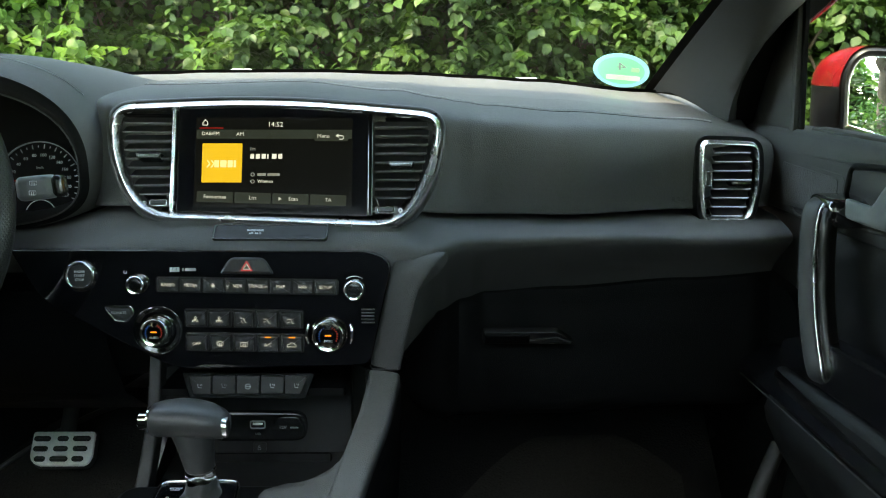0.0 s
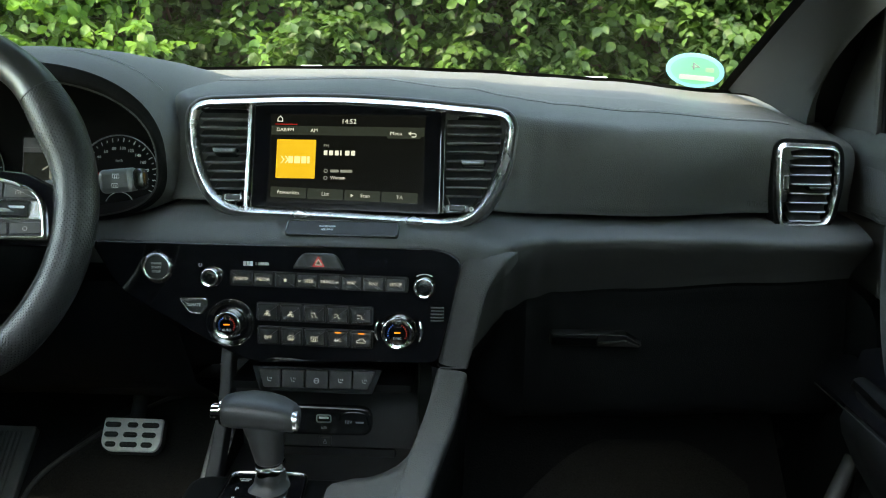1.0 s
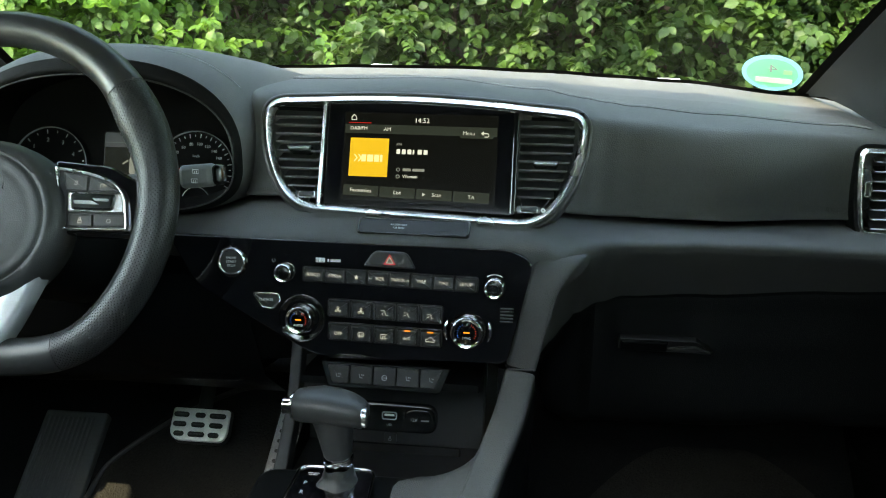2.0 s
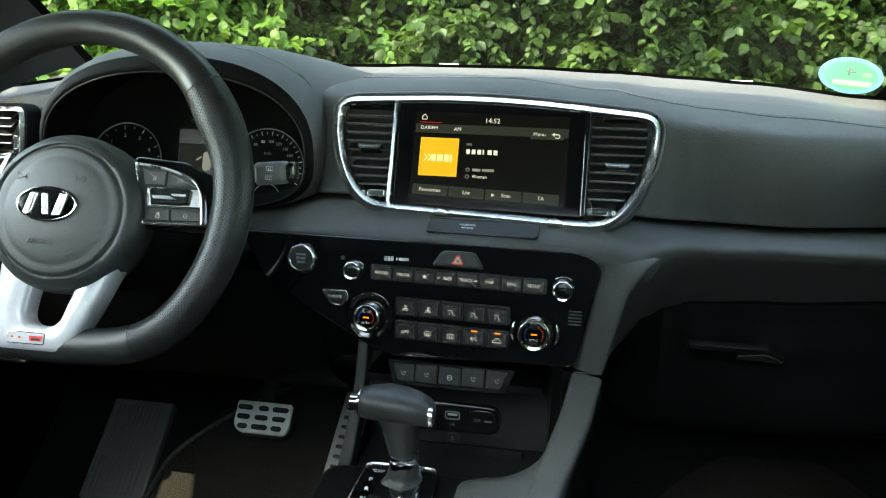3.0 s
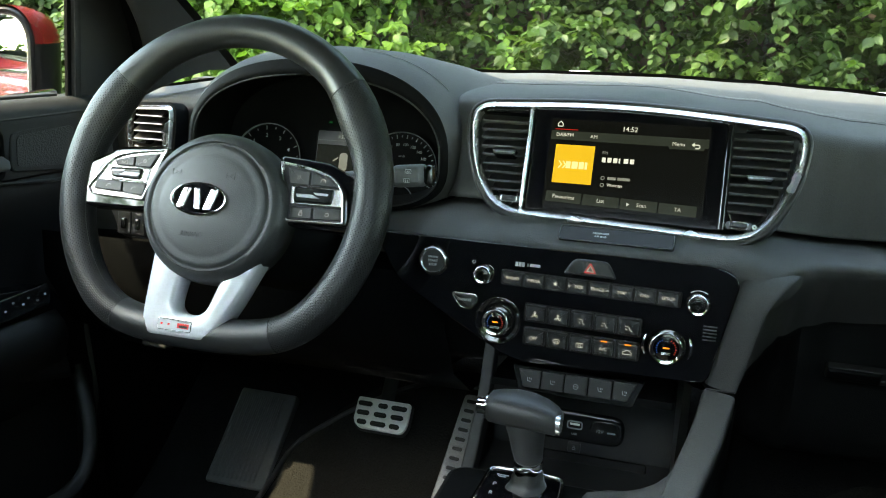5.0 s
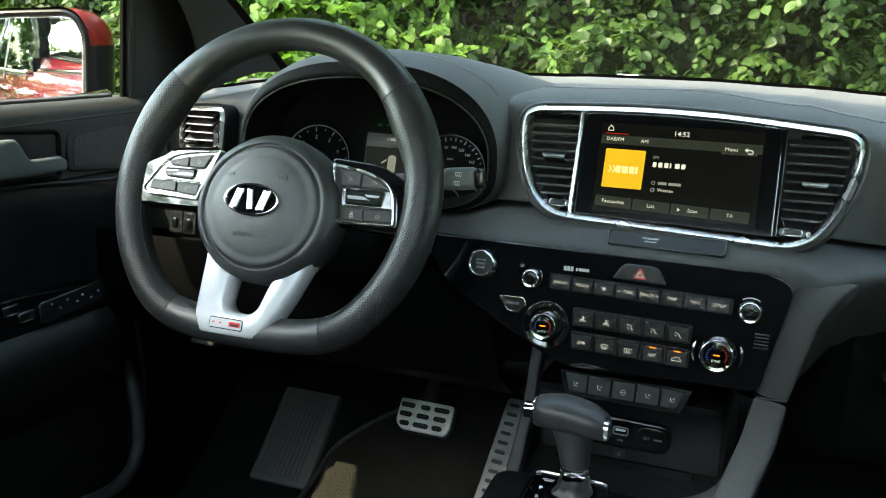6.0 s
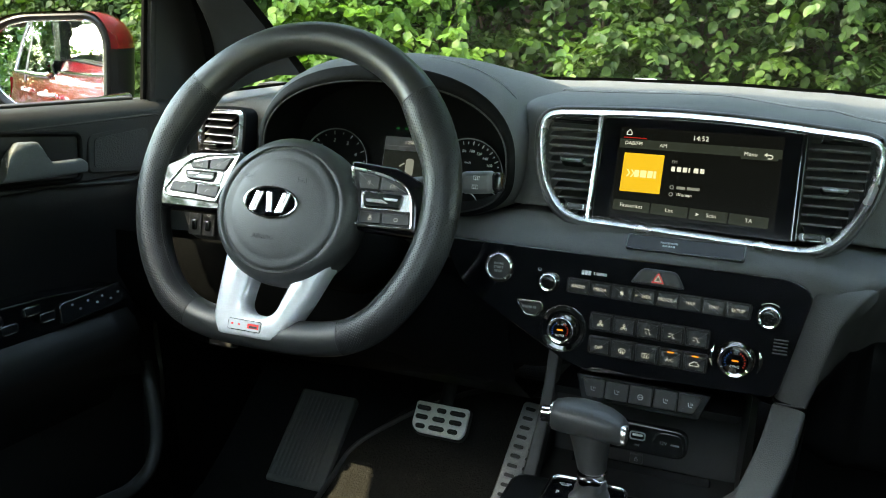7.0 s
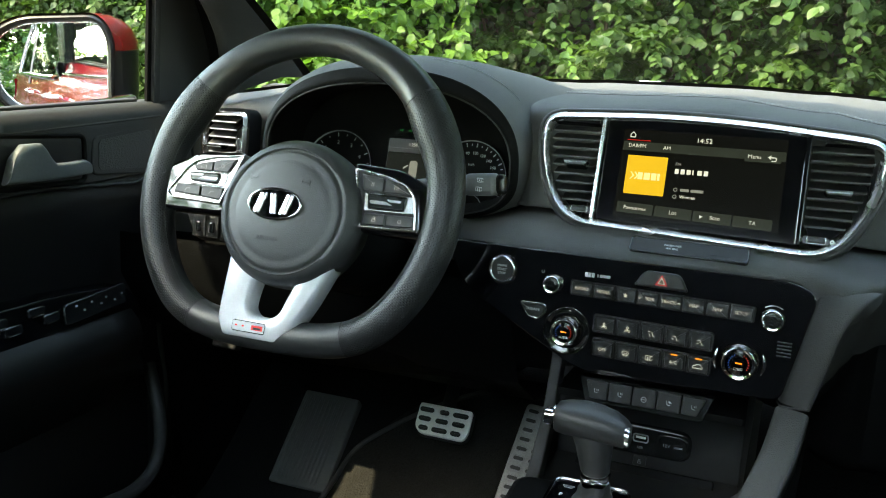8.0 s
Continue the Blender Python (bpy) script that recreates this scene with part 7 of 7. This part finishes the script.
def leaves(name, rng, bases, out, size, count, material, length=0.45, droop=0.5):
    """Sprays of leaves: from each base a twig that leans out and droops, with leaves on both sides. One mesh."""
    n = len(bases)
    d = out + rng.normal(0, 0.45, (n, 3))
    d[:, 2] -= droop * rng.random(n) - 0.15
    d /= np.linalg.norm(d, axis=1, keepdims=True)
    ln = length * (0.5 + rng.random(n))
    t = (np.arange(count) + 0.6) / count
    pos = bases[:, None, :] + d[:, None, :] * (t[None, :, None] * ln[:, None, None])
    pos[:, :, 2] -= (t ** 2)[None, :] * ln[:, None] * 0.35 * rng.random((n, 1))
    sidev = np.cross(d, [0, 0, 1.0])
    sidev /= np.linalg.norm(sidev, axis=1, keepdims=True) + 1e-9
    sgn = np.where(np.arange(count) % 2 == 0, 1.0, -1.0)
    along = d[:, None, :] * 0.75 + sidev[:, None, :] * sgn[None, :, None] * 0.8 + rng.normal(0, 0.28, (n, count, 3))
    along[:, :, 2] -= 0.55
    along /= np.linalg.norm(along, axis=2, keepdims=True)
    nrm = np.cross(d, sidev)[:, None, :] * -1.0
    nrm = np.where((nrm[:, :, 2:3] < 0), -nrm, nrm) + rng.normal(0, 0.42, (n, count, 3))
    across = np.cross(nrm, along)
    across /= np.linalg.norm(across, axis=2, keepdims=True) + 1e-9
    up = np.cross(along, across)
    s = size * (0.50 + 0.75 * rng.random((n, count, 1)))
    P, A, C, U = pos.reshape(-1, 3), along.reshape(-1, 3), across.reshape(-1, 3), up.reshape(-1, 3)
    S = s.reshape(-1, 1)
    side_line = ((0.10, 0.17, 0.02), (0.28, 0.33, 0.05), (0.50, 0.37, 0.05), (0.72, 0.27, 0.02), (0.88, 0.13, -0.04))
    pts = [P] + [P + A * S * a + C * S * c + U * S * u for a, c, u in side_line] + [P + A * S - U * S * 0.12]
    pts += [P + A * S * a - C * S * c + U * S * u for a, c, u in reversed(side_line)] + [P + A * S * 0.5 - U * S * 0.03]
    V = np.stack(pts, 1).reshape(-1, 3)
    k = len(P)
    tri = np.array([(i, (i + 1) % 12, 12) for i in range(12)])
    F = (np.arange(k)[:, None, None] * 13 + tri[None]).reshape(-1, 3)
    me = bpy.data.meshes.new(name)
    me.vertices.add(len(V))
    me.vertices.foreach_set("co", V.astype(np.float32).ravel())
    me.loops.add(len(F) * 3)
    me.loops.foreach_set("vertex_index", F.astype(np.int32).ravel())
    me.polygons.add(len(F))
    me.polygons.foreach_set("loop_start", np.arange(0, len(F) * 3, 3, dtype=np.int32))
    me.polygons.foreach_set("loop_total", np.full(len(F), 3, dtype=np.int32))
    me.update(calc_edges=True)
    me.polygons.foreach_set("use_smooth", [True] * len(F))
    me.materials.append(material)
    return new(name, me)


def lumpy(x, z, k):
    return 0.5 * math.sin(1.7 * x + k) + 0.35 * math.sin(3.9 * x + 2.1 * z + 2 * k) + 0.25 * math.sin(2.3 * z - 5.1 * x + k)


rng = np.random.default_rng(5)
hedge = thing("hedge", "tall green beech hedge with drooping leafy twigs", "hedge", kind="stuff")
N = 21000
hx = rng.uniform(-6.5, 6.0, N)
hz = 2.6 * rng.random(N) ** 1.3 + 0.05
hd = np.array([lumpy(x, z, 1.0) for x, z in zip(hx, hz)])
tuft = np.sin(5.3 * hx + 1.9 * np.sin(1.7 * hx)) * np.sin(9.5 * hz + 2.6 * hx) + 0.7 * np.sin(9.1 * hx - 6.0 * hz + 1.0)
gap = np.exp(-((hx + 1.05) / 0.28) ** 2) + 0.6 * np.exp(-((hx + 0.1) / 0.20) ** 2)
keep = rng.random(N) < np.clip(0.55 + 0.55 * tuft - 0.6 * gap, 0.06, 1.0)
hx, hz, hd, tuft = hx[keep], hz[keep], hd[keep], tuft[keep]
bases = np.stack([hx, 4.75 - 0.25 * hd - 0.20 * tuft + rng.uniform(0, 0.50, len(hx)), hz], 1)
ob = leaves("foliage", rng, bases, np.array([0.0, -1.0, 0.30]), 0.058, 15, LEAF, 0.44, 0.7)
ob.parent = hedge
# sprays in the paler colour where the hedge looks sunlit
sunned = np.stack([rng.normal(-2.25, 0.36, 480), rng.uniform(4.25, 4.6, 480), rng.uniform(0.5, 1.9, 480)], 1)
ob = leaves("sunlit_foliage", rng, sunned, np.array([0.0, -0.8, 0.1]), 0.058, 14, SUNLITLEAF, 0.40, 1.0)
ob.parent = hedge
inner = np.stack([rng.uniform(-6.5, 6.0, 4200), rng.uniform(5.1, 5.7, 4200), rng.uniform(0.05, 2.9, 4200)], 1)
ob = leaves("inner_foliage", rng, inner, np.array([0.0, -1.0, 0.1]), 0.066, 11, FARLEAF)
ob.parent = hedge
# unseen leaves above the hedge, added to block sky light ahead
high = np.stack([rng.uniform(-8.0, 8.0, 3600), rng.uniform(5.0, 7.2, 3600), rng.uniform(2.5, 6.2, 3600)], 1)
ob = leaves("sky_block_foliage", rng, high, np.array([0.0, -0.8, 0.1]), 0.17, 10, FARLEAF, 0.8)
ob.parent = hedge
bm = bmesh.new()
for i in range(110):
    x, z = random.uniform(-6.4, 6.0), random.uniform(0.0, 0.6)
    p = Vector((x, random.uniform(5.1, 5.7), z))
    path = [p]
    d = Vector((random.uniform(-0.4, 0.4), random.uniform(-0.5, 0.2), 1)).normalized()
    for k in range(5):
        d = (d + Vector((random.uniform(-0.35, 0.35), random.uniform(-0.3, 0.2), random.uniform(-0.1, 0.2)))).normalized()
        path.append(path[-1] + d * random.uniform(0.3, 0.55))
    tube(path, [0.016, 0.013, 0.010, 0.008, 0.006, 0.003], 5, bm=bm)
part("branches", bm, BARK, hedge)
bank = grid([[Vector((x, y + 0.2 * math.sin(2 * x), z + 0.1 * math.sin(3 * x + y))) for x in [-9 + 18 * i / 40 for i in range(41)]] for y, z in ((4.6, 0.0), (5.6, 0.25), (6.2, 1.0), (6.6, 2.0), (7.0, 3.2))])
tagged(part("bank", bank, LITTER, smooth=80), "brown bank of earth and dry leaves behind the hedge", kind="structure")


def tree(x, y, h, r, seed, n=420):
    q = np.random.default_rng(seed)
    t = thing("tree", "broad leafy tree with a grey-brown trunk", "tree", "trees round the car park")
    bm = bmesh.new()
    lean = Vector((q.uniform(-0.3, 0.3), q.uniform(-0.3, 0.3), h * 0.55))
    tube([Vector((x, y, -0.05)), Vector((x, y, h * 0.2)) + lean * 0.1, Vector((x, y, 0)) + lean], [r * 0.09, r * 0.07, r * 0.04], 10, bm=bm)
    cs = []
    for k in range(9):
        a = k * 2.4 + q.uniform(-0.4, 0.4)
        e = Vector((x + math.cos(a) * r * q.uniform(0.35, 0.8), y + math.sin(a) * r * q.uniform(0.35, 0.8), h * q.uniform(0.45, 0.92)))
        s = Vector((x, y, 0)) + lean * q.uniform(0.5, 0.95)
        tube([s, s.lerp(e, 0.5) + Vector((0, 0, 0.15 * r)), e], [r * 0.03, r * 0.02, r * 0.008], 6, bm=bm)
        cs.append((e, r * q.uniform(0.32, 0.5)))
    part("trunk", bm, BARK, t)
    b = []
    for e, rr in cs:
        v = q.normal(0, 1, (n // 9, 3))
        v /= np.linalg.norm(v, axis=1, keepdims=True)
        b.append(np.array(e) + v * rr * (0.55 + 0.45 * q.random((n // 9, 1))))
    ob = leaves("crown", q, np.concatenate(b), np.array([0.0, 0.0, 0.2]), 0.24, 12, FARLEAF, 1.0)
    ob.parent = t


# the first tree is out of view, added to shade the hedge's right
for i, (x, y, h, r) in enumerate(((4.6, -0.2, 8, 2.2), (-7.5, 6.5, 7, 2.6), (-8, -9, 9, 3.4), (-7, -15, 9, 3.5), (2, -15, 10, 3.6), (-4.5, -9.5, 8, 3.0), (4.0, -9.0, 8, 3.0), (7.0, -6.5, 8, 2.6), (7.5, 7.5, 7, 2.6), (9.5, 3.5, 8, 3.0), (11, -3, 9, 3.2), (9, -10, 9, 3.4))):
    tree(x, y, h, r, 20 + i)
for nm, line in (("left", ((-8.5, 7.0), (-9.5, 1.0), (-10.5, -6.0), (-9.0, -14.0))), ("right", ((6.5, 7.0), (7.5, 2.0), (8.5, -5.0), (8.0, -13.0))), ("rear", ((-10.0, -13.0), (-4.0, -12.0), (2.0, -12.5), (9.0, -12.0)))):
    q = np.random.default_rng(40 if nm == "left" else 41)
    th = thing("shrub_row", "row of green shrubs beside the car park", "shrubs", kind="stuff")
    n = 1500
    t = q.random(n) * (len(line) - 1)
    i = np.minimum(t.astype(int), len(line) - 2)
    L0 = np.array(line)
    f = (t - i)[:, None]
    xy = L0[i] * (1 - f) + L0[i + 1] * f
    b = np.concatenate([xy + q.normal(0, 0.45, (n, 2)), (q.random((n, 1)) ** 0.8) * (1.3 if nm == "rear" else 2.2)], 1)
    ob = leaves("foliage", q, b, np.array({"left": (0.6, 0.0, 0.3), "right": (-0.6, 0.0, 0.3), "rear": (0.0, 0.6, 0.3)}[nm]), 0.15, 10, FARLEAF, 0.7)
    ob.parent = th
q = np.random.default_rng(77)
wood = thing("far_wood", "far green wood beyond the car park", "trees", kind="stuff")
n = 2600
ax = q.uniform(-26, 2.0, n)
top = 3.5 + 1.2 * np.sin(0.9 * ax) + 0.9 * np.sin(2.3 * ax + 1) + np.where(ax < -3, 1.8, 0.0)
b = np.stack([ax, -24 + q.normal(0, 1.0, n) + 0.15 * ax, q.random(n) ** 0.7 * top], 1)
ob = leaves("foliage", q, b, np.array([0.2, 0.8, 0.3]), 0.42, 8, FARLEAF, 1.2)
ob.parent = wood
